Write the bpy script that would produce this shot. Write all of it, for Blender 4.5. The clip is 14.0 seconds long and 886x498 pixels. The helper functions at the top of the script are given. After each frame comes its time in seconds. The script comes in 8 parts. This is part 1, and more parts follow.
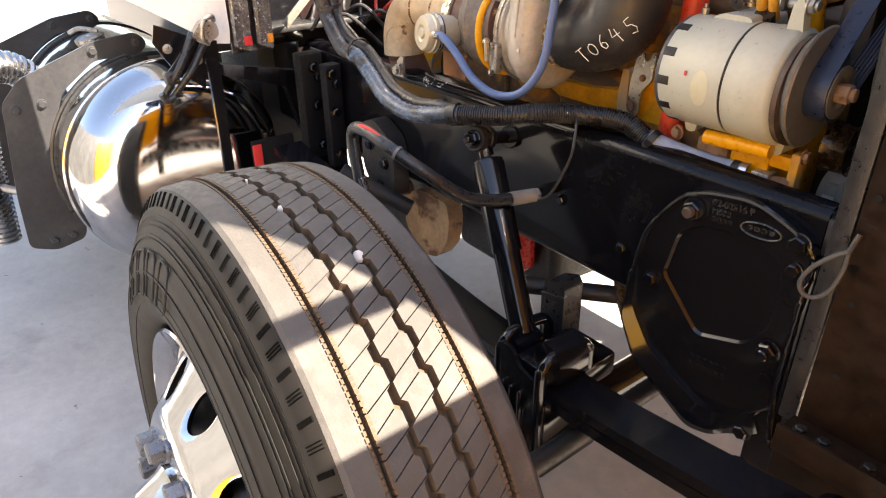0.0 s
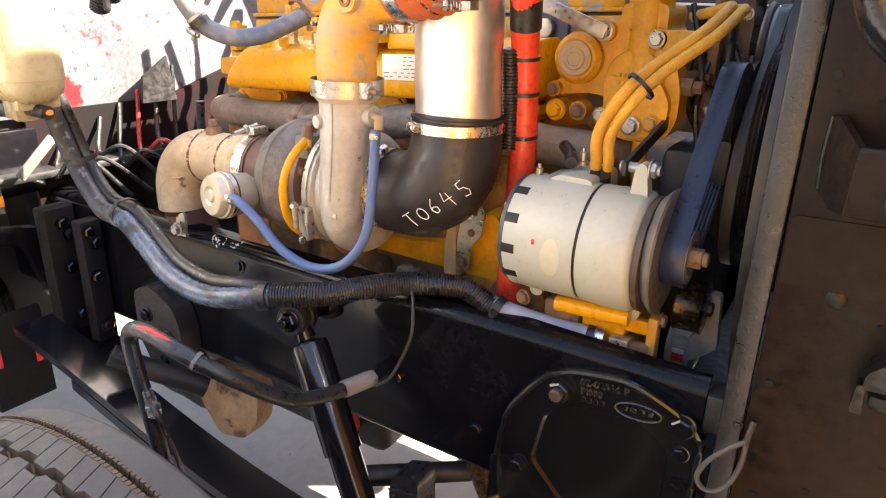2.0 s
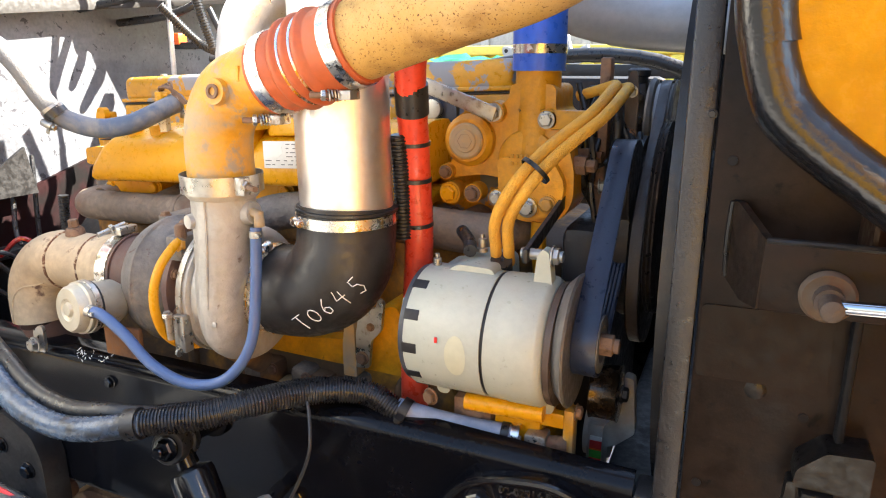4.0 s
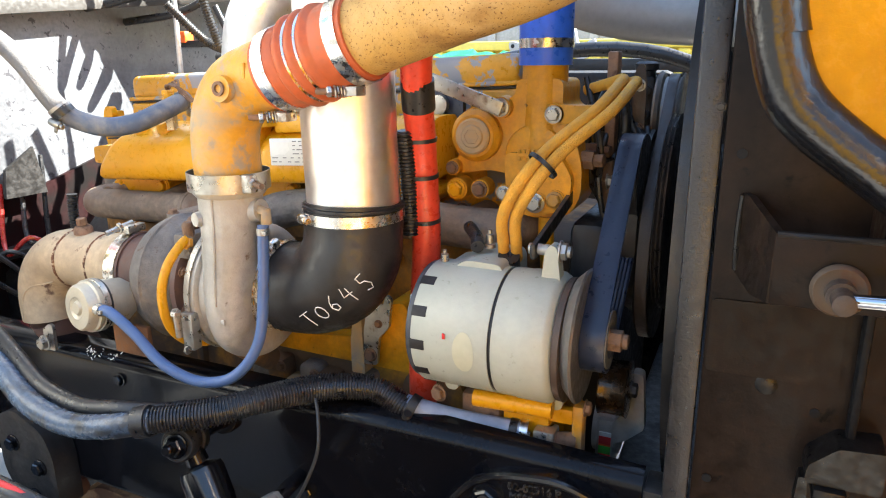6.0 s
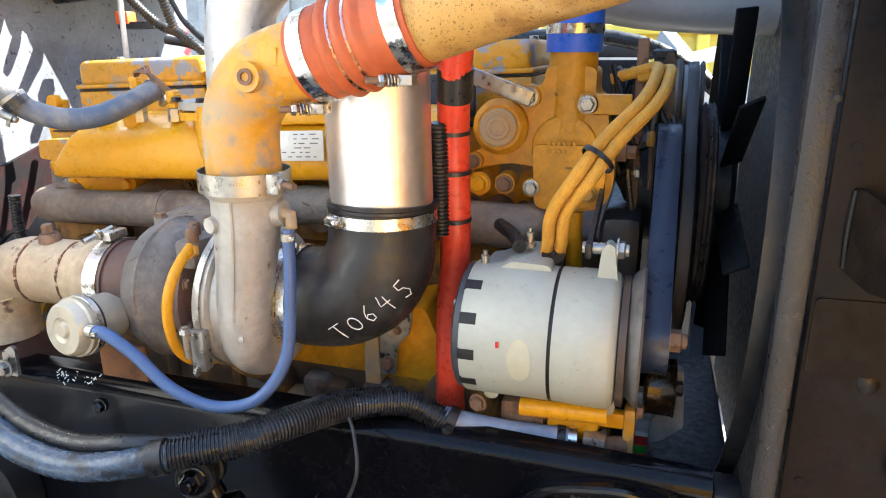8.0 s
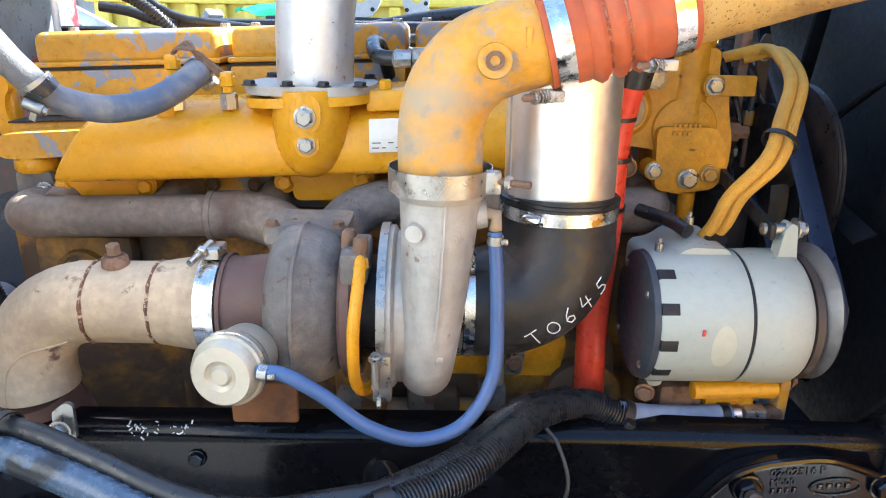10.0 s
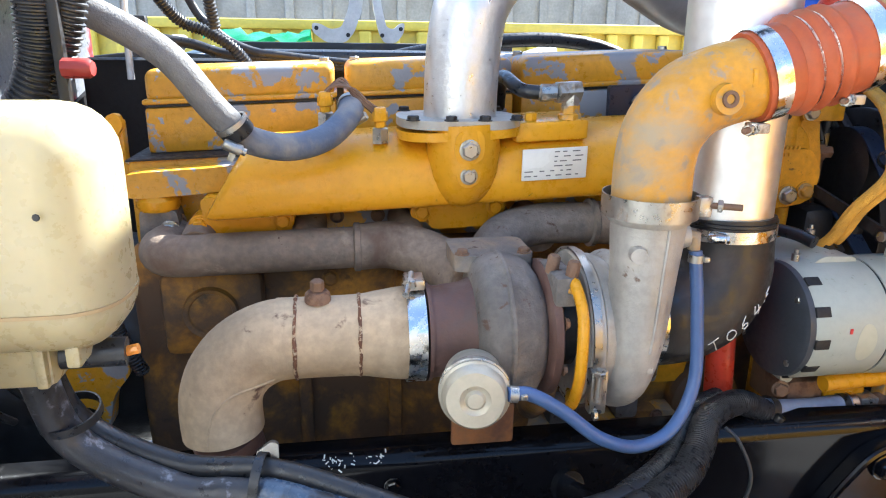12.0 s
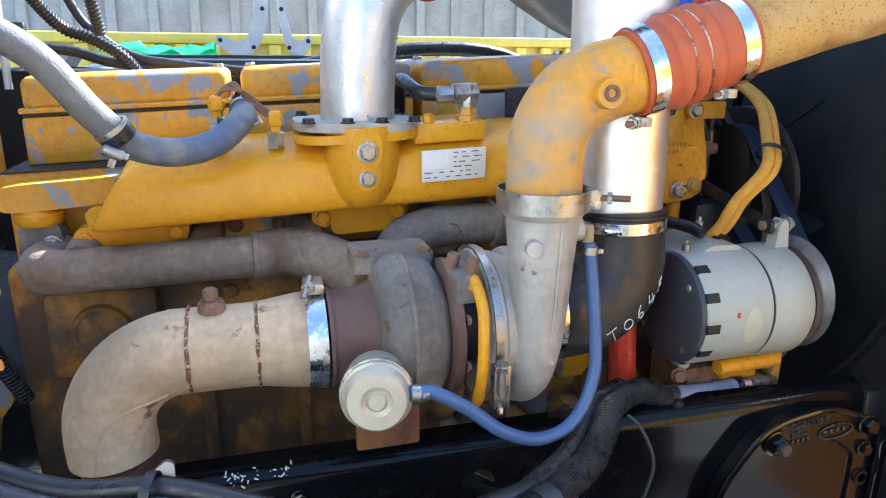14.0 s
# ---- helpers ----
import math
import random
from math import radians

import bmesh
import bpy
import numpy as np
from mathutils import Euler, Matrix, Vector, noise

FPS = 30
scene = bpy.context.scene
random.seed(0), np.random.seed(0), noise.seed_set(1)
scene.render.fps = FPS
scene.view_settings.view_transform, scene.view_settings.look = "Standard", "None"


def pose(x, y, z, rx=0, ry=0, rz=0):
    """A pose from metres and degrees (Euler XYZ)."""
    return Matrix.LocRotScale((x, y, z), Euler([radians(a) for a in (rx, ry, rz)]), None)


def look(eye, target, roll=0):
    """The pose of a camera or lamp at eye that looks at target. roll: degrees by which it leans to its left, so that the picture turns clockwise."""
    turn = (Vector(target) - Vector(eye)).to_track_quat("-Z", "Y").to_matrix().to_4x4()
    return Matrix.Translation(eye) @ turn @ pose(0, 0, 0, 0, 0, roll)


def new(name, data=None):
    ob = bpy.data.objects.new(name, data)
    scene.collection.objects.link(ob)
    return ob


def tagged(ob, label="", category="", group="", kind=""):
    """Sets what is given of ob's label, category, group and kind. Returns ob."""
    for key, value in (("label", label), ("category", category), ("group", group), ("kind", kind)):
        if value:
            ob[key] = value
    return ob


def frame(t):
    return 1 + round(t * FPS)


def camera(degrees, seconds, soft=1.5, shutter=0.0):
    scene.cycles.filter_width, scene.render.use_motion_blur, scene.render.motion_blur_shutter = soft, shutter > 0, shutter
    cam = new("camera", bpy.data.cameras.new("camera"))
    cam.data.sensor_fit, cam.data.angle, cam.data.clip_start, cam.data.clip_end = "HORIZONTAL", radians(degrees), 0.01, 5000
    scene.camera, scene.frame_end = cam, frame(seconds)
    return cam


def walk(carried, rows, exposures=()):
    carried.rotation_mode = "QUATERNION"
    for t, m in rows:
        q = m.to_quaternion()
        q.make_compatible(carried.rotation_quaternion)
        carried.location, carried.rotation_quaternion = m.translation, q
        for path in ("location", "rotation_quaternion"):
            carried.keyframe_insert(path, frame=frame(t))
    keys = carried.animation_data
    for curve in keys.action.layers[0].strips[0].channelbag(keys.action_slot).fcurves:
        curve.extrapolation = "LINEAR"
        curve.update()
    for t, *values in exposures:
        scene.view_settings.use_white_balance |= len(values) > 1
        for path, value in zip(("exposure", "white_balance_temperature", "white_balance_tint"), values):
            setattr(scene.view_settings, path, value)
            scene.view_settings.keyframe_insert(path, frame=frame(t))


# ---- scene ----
cam = camera(66.5, 14.0, soft=1.1)
PATH = [
    (0, (1.231, -0.998, 1.423), (-0.161, 0.08, 0.475), -0.7),
    (0.5, (1.195, -0.978, 1.424), (-0.186, 0.111, 0.471), -0.3),
    (1, (1.118, -0.949, 1.43), (-0.304, 0.157, 0.562), 0.3),
    (1.5, (1.062, -0.905, 1.445), (-0.266, 0.345, 0.624), 0.7),
    (2, (0.989, -0.865, 1.485), (-0.011, 0.718, 0.782), 1.3),
    (2.5, (0.96, -0.806, 1.505), (0.117, 0.893, 0.872), 0.1),
    (3, (0.957, -0.787, 1.508), (0.173, 0.977, 0.987), 0.7),
    (5.5, (0.956, -0.776, 1.506), (0.153, 0.977, 0.975), -0.9),
    (6, (0.956, -0.776, 1.506), (0.151, 0.976, 0.973), -0.6),
    (6.5, (0.957, -0.78, 1.507), (0.147, 0.971, 0.978), -0.7),
    (7, (0.958, -0.78, 1.506), (0.15, 0.97, 0.975), -0.5),
    (7.2, (0.954, -0.775, 1.504), (0.146, 0.973, 0.963), -0.3),
    (9.3, (0.399, -0.768, 1.515), (0.367, 1.131, 0.888), 0.2),
    (9.5, (0.391, -0.768, 1.515), (0.343, 1.126, 0.874), 1.1),
    (10, (0.264, -0.765, 1.514), (0.285, 1.128, 0.869), 1.0),
    (10.5, (0.138, -0.782, 1.52), (0.29, 1.111, 0.895), 1.0),
    (11, (0.118, -0.778, 1.521), (0.187, 1.122, 0.899), 1.6),
    (11.5, (0.014, -0.777, 1.527), (0.13, 1.126, 0.922), 1.0),
    (12, (-0.108, -0.783, 1.534), (0.187, 1.104, 0.943), 0.8),
    (12.5, (-0.163, -0.791, 1.526), (0.28, 1.062, 0.918), 1.4),
    (13, (-0.163, -0.787, 1.528), (0.393, 1.04, 0.937), 1.6),
    (13.5, (-0.146, -0.795, 1.524), (0.446, 1.032, 0.966), 1.3),
    (14, (-0.077, -0.788, 1.515), (0.441, 1.064, 0.967), 0.4),
]
EXPOSURES = [(0, 3.0, 7700, 15), (1.2, 3.18, 7600, 16), (2.7, 3.28, 7250, 14), (5.2, 3.05, 6450, 6), (7, 3.05, 6400, 6), (9.5, 3.08, 5550, 5), (11, 2.76, 5850, 7), (14, 2.62, 5400, 6)]
walk(cam, [(t, look(eye, target, roll)) for t, eye, target, roll in PATH], EXPOSURES)

# ---- world and light ----
SUN_EL, SUN_AZ = radians(41), radians(56)   # azimuth from +y towards +x
world = bpy.data.worlds.new("world")
scene.world = world
world.use_nodes = True
wn = world.node_tree
sky = wn.nodes.new("ShaderNodeTexSky")
sky.sky_type, sky.sun_disc = "NISHITA", False
sky.sun_elevation, sky.sun_rotation = SUN_EL, SUN_AZ
wn.links.new(sky.outputs[0], wn.nodes["Background"].inputs[0])
wn.nodes["Background"].inputs[1].default_value = 0.10
sun_data = bpy.data.lights.new("sun", "SUN")
sun_data.energy, sun_data.angle, sun_data.color = 5.0, radians(0.5), (1.0, 0.95, 0.86)
sun = new("sun", sun_data)
sun_from = Vector((math.sin(SUN_AZ) * math.cos(SUN_EL), math.cos(SUN_AZ) * math.cos(SUN_EL), math.sin(SUN_EL)))
sun.matrix_world = look(sun_from * 20, (0, 0, 0))


# ---- materials ----
def mat(name, color, rough=0.5, metal=0.0, mottle=0.15, scale=6.0, stains=(), bump=0.0, bump_scale=120.0, coat=0.0, spec=0.5, rough_mix=0.15, sss=0.0):
    """A surface with mottling at two scales, shaped stains [(colour, scale, from, to, roughness)] and fine relief."""
    m = bpy.data.materials.new(name)
    m.use_nodes = True
    t = m.node_tree
    n, link = t.nodes, t.links.new
    b = n["Principled BSDF"]
    co = n.new("ShaderNodeTexCoord")
    info = n.new("ShaderNodeObjectInfo")

    def noise_tex(s, detail=6.0, rgh=0.6, dist=0.0):
        x = n.new("ShaderNodeTexNoise")
        x.inputs["Scale"].default_value, x.inputs["Detail"].default_value = s, detail
        x.inputs["Roughness"].default_value, x.inputs["Distortion"].default_value = rgh, dist
        link(co.outputs["Object"], x.inputs["Vector"])
        return x

    def ramp(src, lo, hi, a=0.0, z=1.0):
        r = n.new("ShaderNodeMapRange")
        r.interpolation_type = "SMOOTHSTEP"
        for k, v in (("From Min", lo), ("From Max", hi), ("To Min", a), ("To Max", z)):
            r.inputs[k].default_value = v
        link(src, r.inputs["Value"])
        return r.outputs[0]

    big, fine = noise_tex(scale), noise_tex(scale * 14, 4.0)
    v1, v2 = ramp(big.outputs[0], 0.3, 0.7, 1 - mottle, 1 + mottle), ramp(fine.outputs[0], 0.3, 0.7, 1 - mottle * 0.6, 1 + mottle * 0.6)
    mul = n.new("ShaderNodeMath"); mul.operation = "MULTIPLY"
    link(v1, mul.inputs[0]); link(v2, mul.inputs[1])
    own = n.new("ShaderNodeMapRange"); own.inputs["To Min"].default_value, own.inputs["To Max"].default_value = 0.94, 1.06
    link(info.outputs["Random"], own.inputs["Value"])
    mul2 = n.new("ShaderNodeMath"); mul2.operation = "MULTIPLY"
    link(mul.outputs[0], mul2.inputs[0]); link(own.outputs[0], mul2.inputs[1])
    base = n.new("ShaderNodeVectorMath"); base.operation = "SCALE"
    base.inputs[0].default_value = color[:3]
    link(mul2.outputs[0], base.inputs["Scale"])
    col = base.outputs[0]
    rg = ramp(fine.outputs[0], 0.3, 0.7, max(rough - rough_mix, 0.02), min(rough + rough_mix, 1.0))
    met = None
    for sc, s_scale, lo, hi, s_rough in stains:
        st = noise_tex(s_scale, 8.0, 0.62, 0.3)
        f = ramp(st.outputs[0], lo, hi)
        mix = n.new("ShaderNodeMix"); mix.data_type = "RGBA"
        link(f, mix.inputs[0]); link(col, mix.inputs[6])
        mix.inputs[7].default_value = (*sc[:3], 1)
        col = mix.outputs[2]
        rm = n.new("ShaderNodeMix")
        link(f, rm.inputs[0]); link(rg, rm.inputs[2]); rm.inputs[3].default_value = s_rough
        rg = rm.outputs[0]
        if metal > 0:
            mm = n.new("ShaderNodeMix")
            link(f, mm.inputs[0])
            if met is None:
                mm.inputs[2].default_value = metal
            else:
                link(met, mm.inputs[2])
            mm.inputs[3].default_value = 0.0
            met = mm.outputs[0]
    link(col, b.inputs["Base Color"])
    link(rg, b.inputs["Roughness"])
    b.inputs["Metallic"].default_value = metal
    if met is not None:
        link(met, b.inputs["Metallic"])
    b.inputs["Coat Weight"].default_value = coat
    b.inputs["Coat Roughness"].default_value = 0.08
    b.inputs["Specular IOR Level"].default_value = spec
    if sss:
        b.inputs["Subsurface Weight"].default_value = sss
        b.inputs["Subsurface Radius"].default_value = (0.05, 0.04, 0.015)
        b.inputs["Subsurface Scale"].default_value = 0.6
    if bump:
        bn, bx = noise_tex(bump_scale, 5.0), n.new("ShaderNodeBump")
        bx.inputs["Strength"].default_value, bx.inputs["Distance"].default_value = bump, 0.003
        link(bn.outputs[0], bx.inputs["Height"])
        link(bx.outputs[0], b.inputs["Normal"])
    return m


DUST = (0.30, 0.24, 0.17)
GREASE = (0.055, 0.035, 0.02)
BARE = (0.27, 0.27, 0.28)
YELLOW = mat("engine_yellow_paint", (0.63, 0.292, 0.006), 0.36, mottle=0.08, stains=[(DUST, 7, 0.66, 0.90, 0.8), ((0.42, 0.18, 0.008), 5, 0.60, 0.85, 0.5), (GREASE, 26, 0.68, 0.75, 0.6)], bump=0.18, spec=0.35)
YELLOW_WORN = mat("worn_yellow_paint", (0.58, 0.275, 0.012), 0.40, stains=[(BARE, 9, 0.535, 0.555, 0.55), (BARE, 34, 0.63, 0.65, 0.55), (DUST, 14, 0.60, 0.80, 0.8)], bump=0.2)
YELLOW_DIRTY = mat("grimy_yellow_paint", (0.42, 0.19, 0.02), 0.6, mottle=0.3, stains=[((0.11, 0.065, 0.035), 7, 0.36, 0.56, 0.8), (GREASE, 18, 0.58, 0.72, 0.65)], bump=0.4, bump_scale=70)
YELLOW_DUSTY = mat("dusty_yellow_cast_pipe", (0.58, 0.27, 0.010), 0.45, stains=[((0.34, 0.27, 0.175), 8, 0.40, 0.62, 0.85), (DUST, 40, 0.50, 0.66, 0.85), ((0.20, 0.12, 0.05), 24, 0.66, 0.74, 0.8)], bump=0.3)
CASTING = mat("stained_yellow_casting", (0.60, 0.275, 0.008), 0.42, mottle=0.2, stains=[((0.33, 0.14, 0.012), 8, 0.50, 0.72, 0.55), (DUST, 12, 0.62, 0.82, 0.8), (GREASE, 38, 0.64, 0.71, 0.7)], bump=0.35, bump_scale=160)
CABLE_YELLOW = mat("yellow_braided_sleeve", (0.66, 0.33, 0.035), 0.7, bump=0.8, bump_scale=500)
FRAME_BLACK = mat("black_frame_paint", (0.0055, 0.0055, 0.007), 0.17, mottle=0.25, stains=[((0.022, 0.021, 0.020), 5, 0.62, 0.85, 0.32)], bump=0.025, bump_scale=30, coat=0.22, rough_mix=0.03, spec=0.4)
RAIL_BLACK = mat("glossy_rail_paint", (0.005, 0.005, 0.0065), 0.15, mottle=0.25, stains=[((0.015, 0.014, 0.013), 5, 0.64, 0.85, 0.32)], bump=0.02, bump_scale=30, coat=0.12, rough_mix=0.03, spec=0.12)
WORN_BLACK = mat("worn_raised_casting", (0.018, 0.0175, 0.0175), 0.28, mottle=0.5, coat=0.3)
DULL_BLACK = mat("dull_black_steel", (0.013, 0.012, 0.012), 0.5, mottle=0.4, stains=[((0.055, 0.035, 0.022), 8, 0.56, 0.78, 0.8)], bump=0.3, bump_scale=80)
# plain black steel; also paints the shade inside slots, gaps and bolt holes
STEEL_GAP_BLACK = mat("black_steel_and_gap_shade", (0.012, 0.012, 0.013), 0.6, mottle=0.4, bump=0.2)
PANEL_BLACK = mat("satin_black_bracket", (0.006, 0.0052, 0.0048), 0.42, mottle=0.3, spec=0.3, stains=[((0.018, 0.010, 0.006), 9, 0.58, 0.78, 0.55)], bump=0.2, bump_scale=60)
RUST_PANEL = mat("dirty_black_panel", (0.0150, 0.0094, 0.0066), 0.46, spec=0.11, mottle=0.4, scale=4, stains=[((0.030, 0.0150, 0.0075), 4, 0.48, 0.76, 0.45), ((0.045, 0.026, 0.014), 90, 0.70, 0.75, 0.8), ((0.12, 0.045, 0.012), 13, 0.71, 0.77, 0.8), ((0.003, 0.003, 0.003), 34, 0.60, 0.68, 0.5)], bump=0.35, bump_scale=45)
TAN = mat("tan_ceramic_coating", (0.42, 0.32, 0.205), 0.75, mottle=0.2, stains=[((0.25, 0.17, 0.10), 7, 0.48, 0.72, 0.85), ((0.50, 0.39, 0.26), 13, 0.60, 0.74, 0.8), ((0.12, 0.07, 0.05), 24, 0.63, 0.74, 0.9)], bump=0.35)
MANIFOLD = mat("heat_browned_manifold", (0.27, 0.205, 0.15), 0.8, mottle=0.3, stains=[((0.15, 0.095, 0.065), 10, 0.50, 0.72, 0.9), ((0.36, 0.28, 0.20), 16, 0.60, 0.74, 0.85), ((0.07, 0.035, 0.02), 45, 0.67, 0.72, 0.9)], bump=0.4)
IRON = mat("grey_cast_iron", (0.155, 0.138, 0.122), 0.7, mottle=0.35, stains=[((0.27, 0.21, 0.15), 11, 0.50, 0.70, 0.85), ((0.09, 0.055, 0.04), 45, 0.60, 0.68, 0.9)], bump=0.9, bump_scale=90)
HEAT_BROWN = mat("heat_stained_steel", (0.105, 0.055, 0.042), 0.6, mottle=0.25, stains=[((0.15, 0.10, 0.08), 12, 0.5, 0.75, 0.75)], bump=0.25)
CAST_ALU = mat("cast_aluminium", (0.43, 0.41, 0.37), 0.52, 0.45, mottle=0.2, stains=[((0.38, 0.32, 0.24), 10, 0.46, 0.70, 0.8), ((0.16, 0.11, 0.08), 40, 0.64, 0.72, 0.8)], bump=0.25, bump_scale=320)
DULL_ALU = mat("sprayed_aluminium_pipe", (0.62, 0.62, 0.61), 0.42, 0.75, mottle=0.1, stains=[((0.40, 0.36, 0.30), 9, 0.62, 0.82, 0.8)], bump=0.25)
BRUSHED = mat("brushed_aluminium_tube", (0.91, 0.90, 0.87), 0.42, 1.0, mottle=0.05, bump=0.03, rough_mix=0.06)
CHROME = mat("polished_aluminium", (0.52, 0.52, 0.53), 0.09, 1.0, mottle=0.03, rough_mix=0.03, bump=0.01, bump_scale=15)
ZINC = mat("zinc_plated_steel", (0.40, 0.38, 0.34), 0.38, 0.85, mottle=0.2, stains=[((0.20, 0.14, 0.09), 40, 0.55, 0.72, 0.8)], bump=0.1)
STEEL = mat("bright_band_clamp_steel", (0.70, 0.68, 0.64), 0.27, 1.0, mottle=0.1, bump=0.05)
WELD = mat("patchy_weld_rust", (0.14, 0.06, 0.03), 0.8, mottle=0.3, stains=[((0.46, 0.35, 0.23), 110, 0.52, 0.58, 0.8)], bump=0.8, bump_scale=300)
RUSTY_BOLT = mat("rusted_bolt", (0.22, 0.13, 0.08), 0.75, 0.3, mottle=0.3, stains=[((0.10, 0.05, 0.03), 50, 0.5, 0.7, 0.9)], bump=0.5)
SILICONE = mat("red_silicone_rubber", (0.40, 0.088, 0.028), 0.55, spec=0.35, stains=[((0.30, 0.13, 0.075), 12, 0.52, 0.78, 0.85)], bump=0.1)
RED_DUCT = mat("red_hose_rubber", (0.62, 0.055, 0.025), 0.38, stains=[((0.30, 0.10, 0.07), 15, 0.66, 0.82, 0.8)], bump=0.1)
BLUE_HOSE = mat("bright_blue_silicone", (0.03, 0.12, 0.62), 0.4, bump=0.15)
# black scuffed hose; the blue is sky reflection put into the base colour
SKY_TINTED_HOSE = mat("scuffed_sky_tinted_hose", (0.060, 0.094, 0.145), 0.25, mottle=0.25, stains=[((0.018, 0.020, 0.024), 12, 0.50, 0.60, 0.33), ((0.24, 0.27, 0.32), 60, 0.68, 0.76, 0.4)], bump=0.3)
DUSTY_BLUE = mat("dusty_blue_hose", (0.068, 0.092, 0.142), 0.6, stains=[((0.21, 0.20, 0.19), 10, 0.46, 0.66, 0.85)], bump=0.3)
THIN_BLUE = mat("thin_blue_hose", (0.060, 0.112, 0.25), 0.45, mottle=0.1, bump=0.1)
GREY_HOSE = mat("dusty_grey_hose", (0.135, 0.130, 0.126), 0.75, stains=[((0.20, 0.188, 0.17), 12, 0.5, 0.7, 0.9)], bump=0.5, bump_scale=300)
RUBBER = mat("black_rubber", (0.017, 0.017, 0.018), 0.38, mottle=0.25, stains=[((0.07, 0.06, 0.05), 11, 0.60, 0.80, 0.7)], bump=0.15)
CONDUIT = mat("black_ridged_plastic", (0.020, 0.020, 0.022), 0.33, mottle=0.2, stains=[((0.10, 0.095, 0.09), 13, 0.56, 0.74, 0.6)], bump=0.05)
ELBOW_RUBBER = mat("black_elbow_rubber", (0.015, 0.0145, 0.0145), 0.46, mottle=0.2, stains=[((0.085, 0.06, 0.045), 7, 0.55, 0.80, 0.7)], bump=0.15)
TYRE_RUBBER = mat("dusty_tyre_rubber", (0.066, 0.062, 0.058), 0.75, mottle=0.16, spec=0.3, stains=[((0.105, 0.098, 0.090), 14, 0.5, 0.75, 0.9)], bump=0.25, bump_scale=260)
TYRE_GROOVE = mat("tyre_groove_dust", (0.075, 0.048, 0.028), 0.9, mottle=0.3, bump=0.4)
TYRE_WALL = mat("tyre_sidewall_rubber", (0.0155, 0.0145, 0.0135), 0.56, mottle=0.05, scale=3, stains=[((0.022, 0.0195, 0.017), 3, 0.5, 0.8, 0.62)], bump=0.03, rough_mix=0.03, spec=0.16)
# near black: the shade inside the shoulder notches, put into the colour
NOTCH_SHADE = mat("notch_shade_rubber", (0.003, 0.003, 0.003), 0.9, spec=0.05)
STONE = mat("pale_pebble", (0.55, 0.53, 0.50), 0.8, bump=0.4)
ALT_GREY = mat("warm_grey_alternator_paint", (0.385, 0.402, 0.342), 0.42, mottle=0.06, stains=[((0.40, 0.38, 0.30), 12, 0.62, 0.85, 0.7)], bump=0.12, bump_scale=200)
ALT_PLATE = mat("slate_end_plate", (0.045, 0.05, 0.06), 0.5, mottle=0.2, stains=[((0.14, 0.13, 0.12), 14, 0.6, 0.8, 0.7)], bump=0.2)
CREAM = mat("cream_zinc_can", (0.44, 0.40, 0.31), 0.42, 0.35, mottle=0.12, stains=[((0.30, 0.24, 0.16), 16, 0.58, 0.78, 0.7)], bump=0.15)
ALT_DARK = mat("grey_fan_steel", (0.20, 0.185, 0.168), 0.45, 0.5, mottle=0.2, bump=0.2)
BELT = mat("dark_ribbed_belt", (0.012, 0.019, 0.042), 0.40, mottle=0.15, bump=0.1)
RESERVOIR = mat("yellowed_white_plastic", (0.34, 0.285, 0.16), 0.35, mottle=0.05, stains=[((0.40, 0.30, 0.13), 5, 0.55, 0.85, 0.5)], sss=0.3)
WHITE_PAINT = mat("white_body_paint", (0.78, 0.77, 0.73), 0.4, mottle=0.04, stains=[((0.50, 0.47, 0.42), 10, 0.68, 0.88, 0.7)], coat=0.3)
FIREWALL = mat("speckled_grey_red_firewall", (0.13, 0.135, 0.15), 0.45, mottle=0.25, stains=[((0.34, 0.018, 0.022), 3.4, 0.575, 0.62, 0.45), ((0.05, 0.05, 0.06), 46, 0.61, 0.65, 0.7), ((0.10, 0.10, 0.11), 9, 0.62, 0.72, 0.6)], bump=0.3, coat=0.15)
RED_PAINT = mat("red_truck_paint", (0.42, 0.025, 0.02), 0.3, stains=[((0.12, 0.10, 0.09), 9, 0.60, 0.75, 0.8)], coat=0.4)
HOOD_YELLOW = mat("glossy_hood_yellow", (0.55, 0.245, 0.002), 0.2, mottle=0.12, stains=[((0.42, 0.17, 0.004), 14, 0.56, 0.78, 0.3)], bump=0.8, bump_scale=75, coat=0.03, spec=0.2)
def fibreglass(m, colour, share):
    """Lets light through, as thin painted fibreglass does."""
    n, link = m.node_tree.nodes, m.node_tree.links.new
    tr, mx = n.new("ShaderNodeBsdfTranslucent"), n.new("ShaderNodeMixShader")
    tr.inputs["Color"].default_value = (*colour, 1)
    mx.inputs[0].default_value = share
    link(n["Principled BSDF"].outputs[0], mx.inputs[1])
    link(tr.outputs[0], mx.inputs[2])
    link(mx.outputs[0], n["Material Output"].inputs[0])


fibreglass(HOOD_YELLOW, (0.90, 0.54, 0.010), 0.22)
HOOD_BLACK = mat("wrinkled_black_coating", (0.005, 0.005, 0.006), 0.16, mottle=0.3, bump=0.35, bump_scale=90, coat=0.1, spec=0.45, rough_mix=0.04)
CONCRETE = mat("stained_concrete", (0.36, 0.35, 0.33), 0.85, mottle=0.12, scale=1.6, stains=[((0.22, 0.21, 0.20), 2.2, 0.55, 0.75, 0.8), ((0.12, 0.115, 0.11), 14, 0.66, 0.72, 0.7)], bump=0.4, bump_scale=60)
LABEL_WHITE = mat("paper_label", (0.68, 0.66, 0.60), 0.6, mottle=0.05, stains=[((0.5, 0.42, 0.28), 30, 0.62, 0.8, 0.7)])
